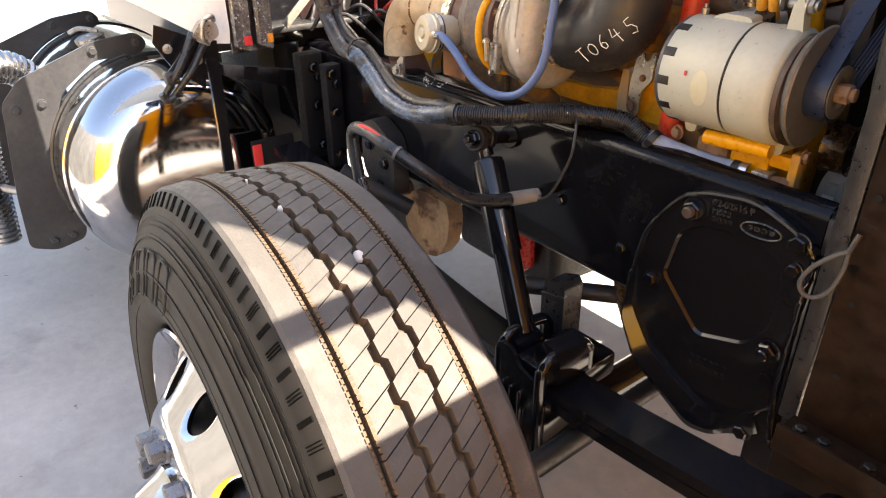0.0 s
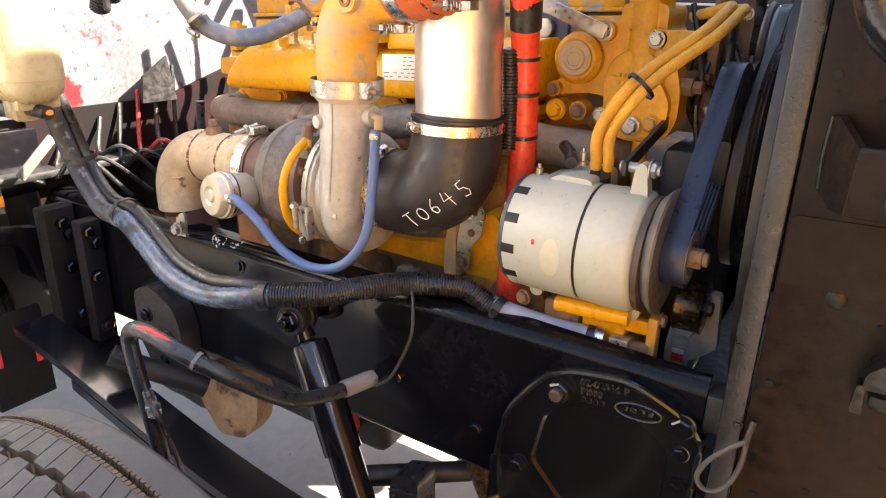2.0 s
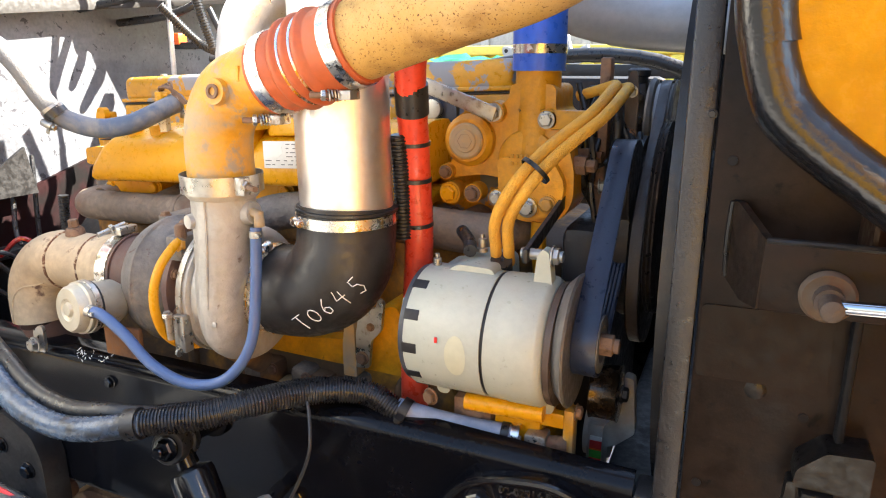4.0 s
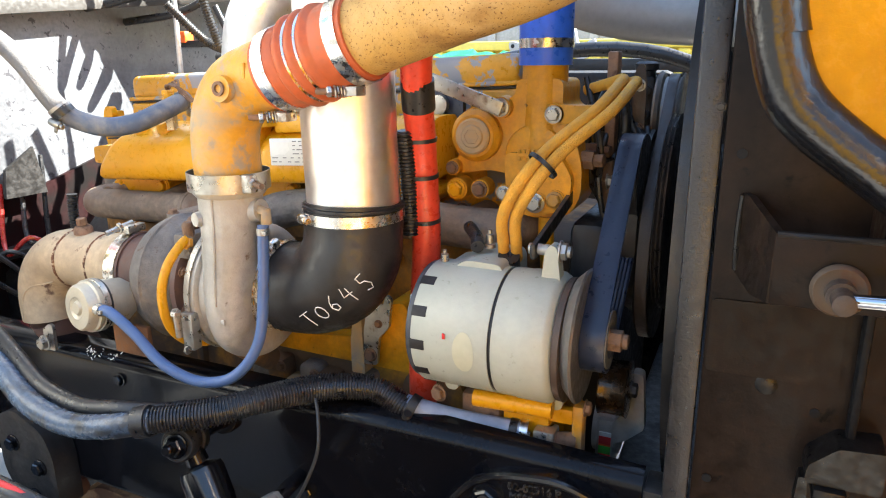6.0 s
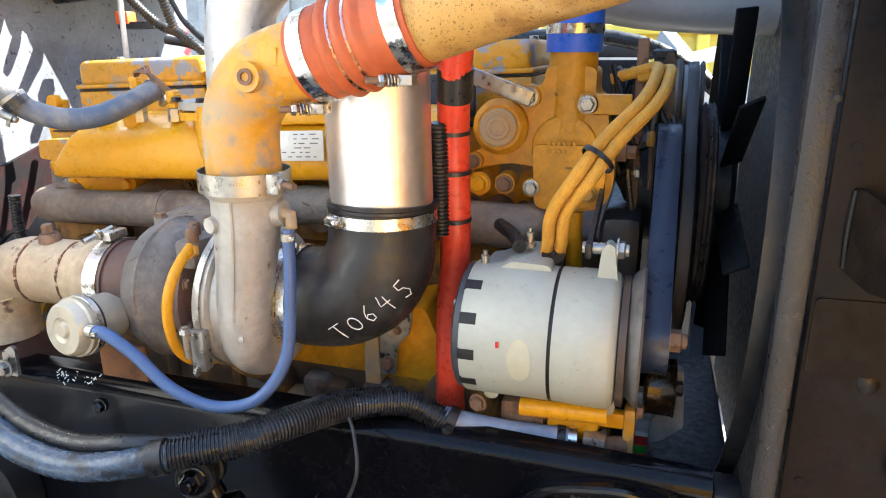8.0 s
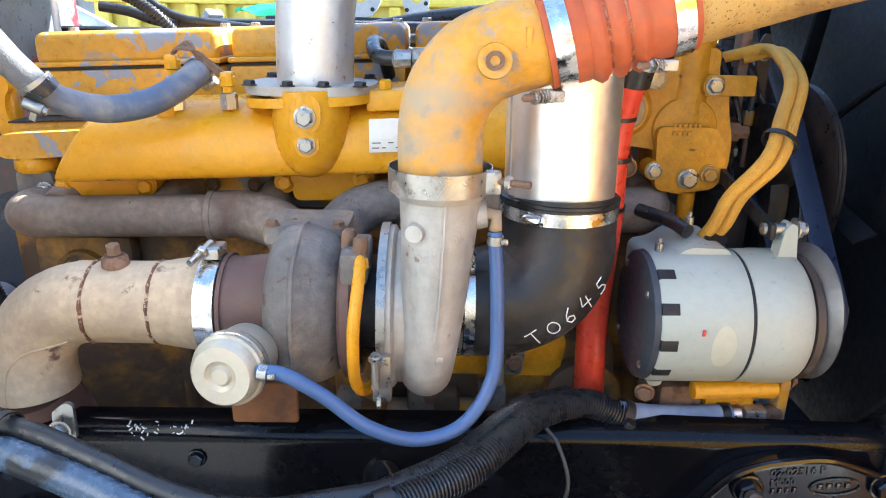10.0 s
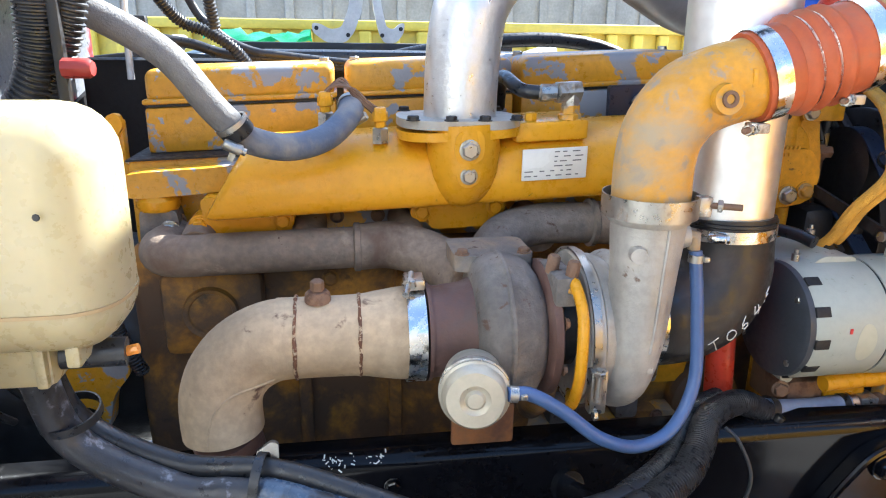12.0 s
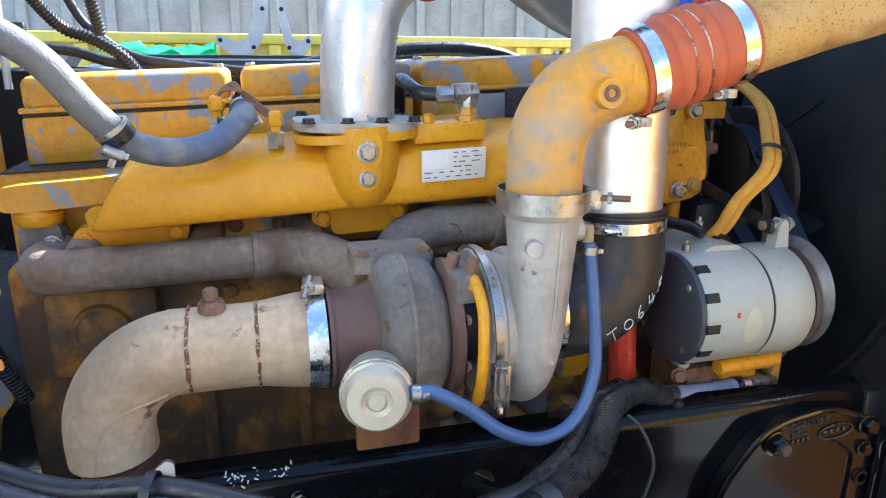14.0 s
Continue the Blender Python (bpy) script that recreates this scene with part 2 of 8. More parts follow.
INK = mat("label_ink", (0.12, 0.11, 0.11), 0.7)
CHALK = mat("chalk_marks", (0.75, 0.74, 0.70), 0.9, mottle=0.2, scale=60)
TAG_RED = mat("tag_red", (0.60, 0.03, 0.03), 0.5)
TAG_GREEN = mat("tag_green", (0.05, 0.35, 0.04), 0.5)
ORANGE = mat("orange_plastic", (0.75, 0.12, 0.015), 0.4)
AMBER = mat("amber_lens", (0.60, 0.22, 0.03), 0.25, bump=0.1)
CLEAR = mat("scuffed_clear_lens", (0.75, 0.74, 0.72), 0.14, mottle=0.3, bump=0.3)
CLEAR.node_tree.nodes["Principled BSDF"].inputs["Transmission Weight"].default_value = 0.9
YARD_YELLOW = mat("container_yellow_paint", (0.66, 0.50, 0.07), 0.5, mottle=0.1, scale=2, stains=[((0.30, 0.22, 0.10), 3, 0.6, 0.8, 0.8)], bump=0.1)
YARD_GREY = mat("weathered_grey_wall", (0.28, 0.27, 0.26), 0.85, mottle=0.2, scale=2, bump=0.3)
GREEN_TARP = mat("green_tarp", (0.03, 0.35, 0.16), 0.5, bump=0.2, bump_scale=20)
GALV = mat("galvanised_steel", (0.50, 0.50, 0.50), 0.45, 0.7, mottle=0.2, bump=0.1)


# ---- building helpers ----
def thing(name, at, label, category, group="", kind=""):
    """An Empty at the thing's base; its parts are built in world metres."""
    ob = new(name)
    ob.empty_display_size = 0.05
    ob.location = at
    return tagged(ob, label, category, group, kind)


def origin_of(ob):
    m = Matrix.Translation(ob.location)
    return (origin_of(ob.parent) @ ob.matrix_parent_inverse @ m) if ob.parent else m


def link_mesh(name, me, material, parent, label=""):
    ob = new(name, me)
    if material and not me.materials:
        me.materials.append(material)
    if parent is not None:
        ob.parent = parent
        ob.matrix_parent_inverse = origin_of(parent).inverted()
    if label:
        ob["label"] = label
    return ob


def part(name, bm, material, parent, label="", smooth=40):
    me = bpy.data.meshes.new(name)
    bmesh.ops.recalc_face_normals(bm, faces=bm.faces)
    lim = radians(smooth)
    for f in bm.faces:
        f.smooth = True
    for e in bm.edges:
        if len(e.link_faces) == 2 and e.calc_face_angle(0.0) > lim:
            e.smooth = False
    bm.to_mesh(me)
    bm.free()
    return link_mesh(name, me, material, parent, label)


def solo(name, bm, material, label, category, group="", kind="", smooth=40):
    return tagged(part(name, bm, material, None, smooth=smooth), label, category, group, kind)


def spline(pts, n=8):
    """A smooth curve through points of any dimension."""
    p = [np.array(q, float) for q in pts]
    p = [2 * p[0] - p[1]] + p + [2 * p[-1] - p[-2]]
    out = []
    for i in range(1, len(p) - 2):
        a, b, c, d = p[i - 1:i + 3]
        for k in range(n):
            u = k / n
            out.append(0.5 * (2 * b + (c - a) * u + (2 * a - 5 * b + 4 * c - d) * u * u + (3 * b - a - 3 * c + d) * u ** 3))
    return out + [p[-2]]


def tube(pts, radius, segs=18, n=8, smooth=True, cap=True, bm=None, squash=None):
    """A round tube along points; radius: one number, one for each point, or a function of 0..1."""
    bm = bm or bmesh.new()
    many = isinstance(radius, (list, tuple))
    rows = [(*q, radius[i] if many else 0.0) for i, q in enumerate(pts)]
    rows = spline(rows, n) if smooth and len(rows) > 2 else [np.array(r, float) for r in rows]
    path = [Vector(r[:3]) for r in rows]
    rad = [r[3] for r in rows] if many else [radius(i / (len(rows) - 1)) if callable(radius) else radius for i in range(len(rows))]
    tan = [(path[min(i + 1, len(path) - 1)] - path[max(i - 1, 0)]).normalized() for i in range(len(path))]
    up = Vector((0, 0, 1)) if abs(tan[0].z) < 0.9 else Vector((1, 0, 0))
    side = tan[0].cross(up).normalized()
    rings = []
    for p, t, r in zip(path, tan, rad):
        side = (side - t * side.dot(t)).normalized()
        other = t.cross(side)
        rings.append([bm.verts.new(p + (side * math.cos(a) + other * math.sin(a)) * r) for a in (2 * math.pi * k / segs for k in range(segs))])
    for a, b in zip(rings, rings[1:]):
        for k in range(segs):
            bm.faces.new((a[k], a[(k + 1) % segs], b[(k + 1) % segs], b[k]))
    if cap:
        bm.faces.new(rings[0][::-1])
        bm.faces.new(rings[-1])
    return bm


def axes_of(axis):
    a = Vector(axis).normalized()
    u = a.cross(Vector((0, 0, 1)) if abs(a.z) < 0.9 else Vector((1, 0, 0))).normalized()
    return a, u, a.cross(u)


def lathe(profile, at, axis, segs=40, bm=None, closed=False, squash=1.0):
    """A solid of revolution: profile rows (along the axis, radius)."""
    bm = bm or bmesh.new()
    a, u, v = axes_of(axis)
    at = Vector(at)
    rings = []
    for h, r in profile:
        if r < 1e-5:
            rings.append([bm.verts.new(at + a * h)])
        else:
            rings.append([bm.verts.new(at + a * h + (u * math.cos(w) + v * math.sin(w) * squash) * r) for w in (2 * math.pi * k / segs for k in range(segs))])
    if closed:
        rings.append(rings[0])
    for p, q in zip(rings, rings[1:]):
        for k in range(segs):
            j = (k + 1) % segs
            if len(p) == 1 and len(q) > 1:
                bm.faces.new((p[0], q[j], q[k]))
            elif len(q) == 1 and len(p) > 1:
                bm.faces.new((p[k], p[j], q[0]))
            elif len(p) > 1:
                bm.faces.new((p[k], p[j], q[j], q[k]))
    if not closed:
        for ring in (rings[0], rings[-1]):
            if len(ring) > 1:
                bm.faces.new(ring)
    return bm


def bevelled(bm, width, segs=2, angle=30):
    edges = [e for e in bm.edges if len(e.link_faces) == 2 and e.calc_face_angle(0.0) > radians(angle)]
    bmesh.ops.recalc_face_normals(bm, faces=bm.faces)
    bmesh.ops.bevel(bm, geom=edges, offset=width, segments=segs, profile=0.5, affect="EDGES", clamp_overlap=True)
    return bm


def box(x0, x1, y0, y1, z0, z1, bevel=0.004, segs=2, m=None):
    bm = bmesh.new()
    bmesh.ops.create_cube(bm, size=1.0)
    bmesh.ops.transform(bm, matrix=Matrix.Translation(((x0 + x1) / 2, (y0 + y1) / 2, (z0 + z1) / 2)) @ Matrix.Diagonal((abs(x1 - x0), abs(y1 - y0), abs(z1 - z0), 1)), verts=bm.verts)
    if bevel:
        bevelled(bm, bevel, segs)
    if m is not None:
        bmesh.ops.transform(bm, matrix=m, verts=bm.verts)
    return bm


def prism(outline, depth, place, bevel=0.003, segs=2):
    """A flat outline (a, b) made depth thick; place(a, b, d) gives the world point."""
    bm = bmesh.new()
    f0 = [bm.verts.new(place(a, b, 0.0)) for a, b in outline]
    f1 = [bm.verts.new(place(a, b, depth)) for a, b in outline]
    bm.faces.new(f0), bm.faces.new(f1[::-1])
    for i in range(len(outline)):
        j = (i + 1) % len(outline)
        bm.faces.new((f0[i], f0[j], f1[j], f1[i]))
    if bevel:
        bevelled(bm, bevel, segs)
    return bm


def on_xz(y, sign=1):
    return lambda a, b, d: (a, y + sign * d, b)


def rounded(pts, r, n=5):
    """An outline with its corners rounded."""
    out = []
    k = len(pts)
    for i in range(k):
        p, q, s = (np.array(pts[(i + j) % k], float) for j in (-1, 0, 1))
        d1, d2 = p - q, s - q
        l1, l2 = np.linalg.norm(d1), np.linalg.norm(d2)
        rr = min(r, l1 * 0.45, l2 * 0.45)
        a, b = q + d1 / l1 * rr, q + d2 / l2 * rr
        for j in range(n + 1):
            u = j / n
            out.append(tuple((1 - u) ** 2 * a + 2 * u * (1 - u) * q + u * u * b))
    return out


BOLTS = {}


def bolt(parent, at, axis, size, material, name="bolt", washer=True, length=0.7):
    """A hexagon head on a washer, its base at the point; alike heads share one mesh."""
    key = (round(size, 4), material.name, washer, length)
    if key not in BOLTS:
        bm = bmesh.new()
        if washer:
            lathe([(0, size * 1.25), (size * 0.18, size * 1.25), (size * 0.22, size * 1.1)], (0, 0, 0), (0, 0, 1), 16, bm)
        lathe([(size * 0.15, size), (size * (length + 0.05), size), (size * (length + 0.2), size * 0.82)], (0, 0, 0), (0, 0, 1), 6, bm)
        me = bpy.data.meshes.new(name)
        bmesh.ops.recalc_face_normals(bm, faces=bm.faces)
        bm.to_mesh(me)
        bm.free()
        me.materials.append(material)
        BOLTS[key] = me
    ob = new(name, BOLTS[key])
    a, u, v = axes_of(axis)
    spin = Matrix.Rotation(random.uniform(0, 1.0), 4, "Z")
    ob.matrix_basis = Matrix.Translation(at) @ Matrix((u, v, a)).transposed().to_4x4() @ spin
    if parent is not None:
        ob.parent = parent
        ob.matrix_parent_inverse = origin_of(parent).inverted()
    return ob


def band_clamp(at, axis, radius, width=0.013, material=None, screw=True, turn=0.0, name="hose_clamp", label="steel band hose clamp with worm screw"):
    """A worm-drive band round a hose, a thing of its own."""
    material = material or STEEL
    c = thing(name, at, label, "clamp", "hose clamps")
    part("band", lathe([(-width / 2, radius), (-width / 2, radius + 0.0012), (width / 2, radius + 0.0012), (width / 2, radius)], at, axis, 40, closed=True), material, c)
    if screw:
        a, u, v = axes_of(axis)
        d = u * math.cos(turn) + v * math.sin(turn)
        t = a.cross(d)
        q = Vector(at) + d * (radius + 0.006)
        part("screw_housing", lathe([(-0.011, 0.0065), (-0.009, 0.0075), (0.009, 0.0075), (0.011, 0.0065)], q, t, 12), material, c)
        bolt(c, q + t * 0.011, t, 0.0055, material, "screw_head", False)
    return c


def wavy(pts, r, ridge, pitch, segs=18):
    """A convoluted conduit along points."""
    path = spline(pts, 24)
    d = np.r_[0, np.cumsum([np.linalg.norm(b - a) for a, b in zip(path, path[1:])])]
    k = int(d[-1] / pitch) * 4
    at = np.linspace(0, d[-1], k)
    p = np.array(path)
    rows = [tuple(np.interp(s, d, p[:, i]) for i in range(3)) for s in at]
    return tube(rows, [r + (ridge if (i % 4) in (0, 1) else 0.0) for i in range(k)], segs, smooth=False)


# ---- ground and yard ----
def ground_sheet():
    bm = bmesh.new()
    xs = [-60, -12, -6, -3, -1.5, 0, 1.5, 3, 6, 12, 60]
    v = [[bm.verts.new((x, y, 0)) for y in xs] for x in xs]
    for i in range(len(xs) - 1):
        for j in range(len(xs) - 1):
            bm.faces.new((v[i][j], v[i + 1][j], v[i + 1][j + 1], v[i][j + 1]))
    return solo("ground", bm, CONCRETE, "stained grey concrete yard floor in sun and shade", "ground", kind="structure")


ground_sheet()


# ---- frame rails ----
RAIL_TOP, RAIL_LOW, RAIL_END = 1.0, 0.695, 0.872


def frame_rail(y_face, inward, label):
    """A C channel with rounded corners; inward: +1 when its flanges point towards +y."""
    t, w, r = 0.009, 0.050, 0.026
    outer = [(w, RAIL_TOP)] + [(r - r * math.sin(a), RAIL_TOP - r + r * math.cos(a)) for a in np.linspace(0, math.pi / 2, 7)]
    outer += [(r - r * math.cos(a), RAIL_LOW + r - r * math.sin(a)) for a in np.linspace(0, math.pi / 2, 7)] + [(w, RAIL_LOW)]
    inner = [(w, RAIL_LOW + t), (t, RAIL_LOW + t), (t, RAIL_TOP - t), (w, RAIL_TOP - t)]
    bm = bmesh.new()
    xs = [-3.2, -2.4, -1.6, -0.8, 0.0, 0.50, 0.62, 0.74, 0.86, RAIL_END]
    rows = []
    for x in xs:
        # the flanges narrow towards the rail's front end
        cut = max(0.0, min(1.0, (x - 0.50) / 0.36)) * 0.020
        rows.append([bm.verts.new((x, y_face + inward * (a if a < 0.04 else a - cut), z)) for a, z in outer + inner])
    n = len(outer + inner)
    for p, q in zip(rows, rows[1:]):
        for k in range(n):
            bm.faces.new((p[k], p[(k + 1) % n], q[(k + 1) % n], q[k]))
    bm.faces.new(rows[0]), bm.faces.new(rows[-1][::-1])
    rail = thing("frame_rail", (-1.0, y_face, RAIL_LOW), label, "frame rail", "truck frame rails")
    part("channel", bm, RAIL_BLACK, rail, smooth=40)
    return rail


right_rail = frame_rail(0.0, 1, "glossy black steel truck frame rail beside the engine")
frame_rail(0.86, -1, "black steel truck frame rail on the engine's far side")
for x, z in ((-0.62, 0.93), (-0.62, 0.80), (-0.55, 0.93), (-0.30, 0.93), (0.355, 0.836), (0.52, 0.79), (-0.05, 0.955)):
    bolt(right_rail, (x, -0.001, z), (0, -1, 0), 0.010, FRAME_BLACK)


for i in range(34):
    x, a = random.gauss(-0.12, 0.012) if i % 3 else random.gauss(-0.07, 0.01), random.gauss(0.75, 0.22)
    y, z = 0.026 - 0.0262 * math.sin(a), RAIL_TOP - 0.026 + 0.0262 * math.cos(a)
    w = random.uniform(0.0005, 0.0019)
    m = Matrix.Translation((x, y, z)) @ Matrix.Rotation(a, 4, "X") @ Matrix.Rotation(random.uniform(0, 3), 4, "Z")
    part("paint_chip", box(-w * 1.6, w * 1.6, -w * 0.5, w * 0.5, -0.0004, 0.0004, 0.0, m=m), LABEL_WHITE, right_rail)


# ---- spring hanger casting at the rail's end ----
def lettering(text, at, along, size, material, parent):
    """Raised cast characters on a face that looks towards -y."""
    cu = bpy.data.curves.new("raised_lettering", "FONT")
    cu.body, cu.size, cu.extrude, cu.bevel_depth, cu.bevel_resolution, cu.resolution_u = text, size, 0.0008, 0.0003, 0, 2
    tmp = new("lettering_source", cu)
    me = bpy.data.meshes.new_from_object(tmp.evaluated_get(bpy.context.evaluated_depsgraph_get()))
    bpy.data.objects.remove(tmp)
    u = Vector(along).normalized()
    n = Vector((0, -1, 0))
    me.transform(Matrix.Translation(at) @ Matrix((u, n.cross(u), n)).transposed().to_4x4())
    me.name = "raised_lettering"
    return link_mesh("raised_lettering", me, material, parent)


STUD_TAN = mat("dull_tan_stud", (0.045, 0.033, 0.027), 0.55, mottle=0.3)


def hanger_casting():
    c = thing("spring_hanger", (0.75, -0.03, 0.52), "black painted cast spring hanger bolted on the rail end", "bracket")
    out = [(0.588, 0.868), (0.625, 0.922), (0.655, 0.958), (0.697, 0.974), (0.775, 0.985), (0.836, 0.962), (0.868, 0.946), (0.884, 0.915), (0.886, 0.655), (0.835, 0.600), (0.785, 0.525), (0.740, 0.520), (0.622, 0.600), (0.580, 0.690), (0.572, 0.780)]
    out = rounded(out, 0.03)
    inner = rounded([(0.633, 0.793), (0.651, 0.884), (0.685, 0.912), (0.792, 0.927), (0.840, 0.894), (0.841, 0.783), (0.808, 0.731), (0.719, 0.703)], 0.014)
    # a plate with a sunken pocket
    bm = bmesh.new()
    cx, cz = 0.740, 0.815
    ring = [bm.verts.new((x, -0.028, z)) for x, z in out]
    back = [bm.verts.new((x, -0.002, z)) for x, z in out]
    lip = [bm.verts.new((x, -0.028, z)) for x, z in inner]
    low = [bm.verts.new((cx + (x - cx) * 0.96, -0.0225, cz + (z - cz) * 0.96)) for x, z in inner]
    edges = [bm.edges.new((lp[k], lp[(k + 1) % len(lp)])) for lp in (ring, lip) for k in range(len(lp))]
    bmesh.ops.triangle_fill(bm, edges=edges, use_beauty=True)
    for a, b in ((ring, back), (lip, low)):
        for k in range(len(a)):
            bm.faces.new((a[k], a[(k + 1) % len(a)], b[(k + 1) % len(a)], b[k]))
    bm.faces.new(back), bm.faces.new(low)
    part("plate", bm, FRAME_BLACK, c, smooth=30)
    rim = [(x, -0.0285, z) for x, z in out]
    part("rim", tube(rim + [rim[0]], 0.0055, 8, smooth=False, cap=False), FRAME_BLACK, c)
    # folded lower flange: sloping inwards from its outer edge
    outer = rounded([(0.566, 0.790), (0.566, 0.690), (0.612, 0.600), (0.748, 0.520), (0.800, 0.535), (0.880, 0.585)], 0.02)[4:-4]
    inn = rounded([(0.578, 0.790), (0.584, 0.700), (0.634, 0.628), (0.752, 0.568), (0.790, 0.572), (0.868, 0.620)], 0.02)[4:-4]
    bm = bmesh.new()
    rows = []
    for k, ((x, z), (u, w)) in enumerate(zip(outer, inn)):
        f = k / (len(outer) - 1)
        lift = 0.020 * min(1.0, f * 4, (1 - f) * 5) + 0.004
        rows.append([bm.verts.new(p) for p in ((x, -0.004, z), (x, -0.028 - lift, z), (x + (u - x) * 0.25, -0.030 - lift, z + (w - z) * 0.25), (u, -0.036, w), (u, -0.004, w))])
    for p, q in zip(rows, rows[1:]):
        for k in range(4):
            bm.faces.new((p[k], p[k + 1], q[k + 1], q[k]))
    part("lower_flange", bm, FRAME_BLACK, c, smooth=30)
    edge = [(0.882, -0.034, 0.930), (0.880, -0.036, 0.860), (0.879, -0.036, 0.760), (0.880, -0.036, 0.670), (0.888, -0.036, 0.600), (0.905, -0.036, 0.572), (0.960, -0.036, 0.565)]
    bm = tube(edge, 0.006, 10, 10)
    for v in bm.verts:
        v.co += Vector((1, 1, 1)) * 0.0022 * noise.noise(v.co * 190)
    part("weld_edge", bm, FRAME_BLACK, c, "rough weld along the casting's edge")
    part("web", prism(rounded([(0.878, 0.93), (0.905, 0.93), (0.905, 0.50), (0.85, 0.50), (0.85, 0.60), (0.878, 0.65)], 0.01), 0.028, on_xz(-0.031), 0.006), FRAME_BLACK, c)
    for x, z, s in ((0.676, 0.938, 0.017), (0.854, 0.944, 0.015), (0.614, 0.775, 0.012), (0.856, 0.900, 0.011), (0.850, 0.745, 0.017), (0.842, 0.565, 0.014), (0.850, 0.490, 0.014)):
        b = bolt(c, (x, -0.030, z), (0, -1, 0), s, FRAME_BLACK)
        if s > 0.016:
            part("stud", lathe([(0.012, 0.010), (0.024, 0.010), (0.026, 0.008)], (x, -0.030, z), (0, -1, 0), 12), STUD_TAN if z > 0.9 else FRAME_BLACK, c)
    for x, z in ((0.860, 0.845), (0.856, 0.690), (0.693, 0.667), (0.640, 0.720)):
        part("bolt_hole", lathe([(0.0, 0.013), (0.004, 0.013), (0.004, 0.009), (0.001, 0.009)], (x, -0.030, z), (0, -1, 0), 16, closed=True), FRAME_BLACK, c)
    # raised maker's oval and part marks, as plain shapes
    oval = [(0.792 + 0.033 * math.cos(a), -0.0295, 0.941 + 0.002 * math.cos(a) + 0.0125 * math.sin(a)) for a in np.linspace(0, 2 * math.pi, 33)]
    part("raised_oval", tube(oval, 0.0014, 6, smooth=False, cap=False), WORN_BLACK, c)
    for i in range(4):
        part("raised_mark", box(0.769 + i * 0.012, 0.777 + i * 0.012, -0.030, -0.027, 0.937 + i * 0.0008, 0.9445 + i * 0.0008, 0.001), WORN_BLACK, c)
    lettering("02-02516 P", Vector((0.704, -0.0288, 0.9555)), (1, 0, 0.08), 0.0158, WORN_BLACK, c)
    lettering("M000", Vector((0.706, -0.0288, 0.9410)), (1, 0, 0.08), 0.0145, WORN_BLACK, c)
    for row, n in ((2, 4),):
        for i in range(n):
            x, z = 0.708 + i * 0.0095, 0.9655 - row * 0.0145 + i * 0.0008
            part("raised_mark", box(x, x + 0.0062, -0.0298, -0.027, z - 0.008, z, 0.001), FRAME_BLACK, c)
    for row in (0, 1):
        for i in range(6):
            x, z = 0.718 + i * 0.0125, 0.664 - row * 0.018 + i * 0.0015
            part("raised_mark", box(x, x + 0.008, -0.0298, -0.027, z - 0.010, z, 0.001), FRAME_BLACK, c)
    return c


hanger_casting()


# ---- front wheel ----
WC, TYRE_R, STEER, CAMBER = Vector((0.405, -0.674, 0.527)), 0.531, radians(-2.05), radians(-3)
WHEEL = Matrix.Translation(WC) @ Matrix.Rotation(STEER, 4, "Z") @ Matrix.Rotation(CAMBER, 4, "X")


def in_wheel(bm):
    bmesh.ops.transform(bm, matrix=WHEEL, verts=bm.verts)
    return bm


def tyre_tread():
    """Ribs, zigzag grooves and sipes as one ring of relief; local y runs across the tyre."""
    pitches, sub = 64, 10
    cols = []   # (across, depth, zigzag, groove)
    half = 0.112
    cols += [(-half, 0.004, 0, 0), (-half + 0.006, 0.0005, 0, 0), (-0.074, 0.0, 0, 0), (-0.073, 0.012, 0, 1), (-0.066, 0.012, 0, 1), (-0.065, 0.0, 0.3, 0)]
    cols += [(-0.0285, 0, 1, 0), (-0.0272, 0.013, 1, 1), (-0.0188, 0.013, 1, 1), (-0.0175, 0, 1, 0)]
    cols += [(0.0175, 0, 1, 0), (0.0188, 0.013, 1, 1), (0.0272, 0.013, 1, 1), (0.0285, 0, 1, 0)]
    cols += [(0.065, 0.0, 0.3, 0), (0.066, 0.012, 0, 1), (0.073, 0.012, 0, 1), (0.074, 0, 0, 0), (half - 0.006, 0.0005, 0, 0), (half, 0.004, 0, 0)]
    bm = bmesh.new()
    rows, n = [], pitches * sub
    sipe_rows = {0: 0.0, 1: 0.006, 2: 0.0}
    for i in range(n):
        k = i % sub
        u = [0.0, 0.018, 0.036, 0.13, 0.45, 0.50, 0.518, 0.536, 0.63, 0.95][k]
        ang = 2 * math.pi * (i // sub + u) / pitches
        zig = 0.0034 * (1 if 0.08 < u < 0.56 else -1)
        row = []
        for y, dep, zz, g in cols:
            d = dep + (0.005 if k in (1, 6) and not g and abs(y) < 0.0655 else 0.0)
            skew = -0.034 * (y / 0.065) if abs(y) < 0.0655 else -0.034 * np.sign(y)
            crown = 0.006 * (y / half) ** 2
            r = TYRE_R - d - crown
            a = ang + skew / TYRE_R * 1.1
            row.append(bm.verts.new((r * math.sin(a), y + zz * zig, r * math.cos(a))))
        rows.append(row)
    for i in range(n):
        p, q = rows[i], rows[(i + 1) % n]
        for j in range(len(cols) - 1):
            f = bm.faces.new((p[j], q[j], q[j + 1], p[j + 1]))
            f.material_index = 1 if (cols[j][3] or cols[j + 1][3]) else 0
    return bm


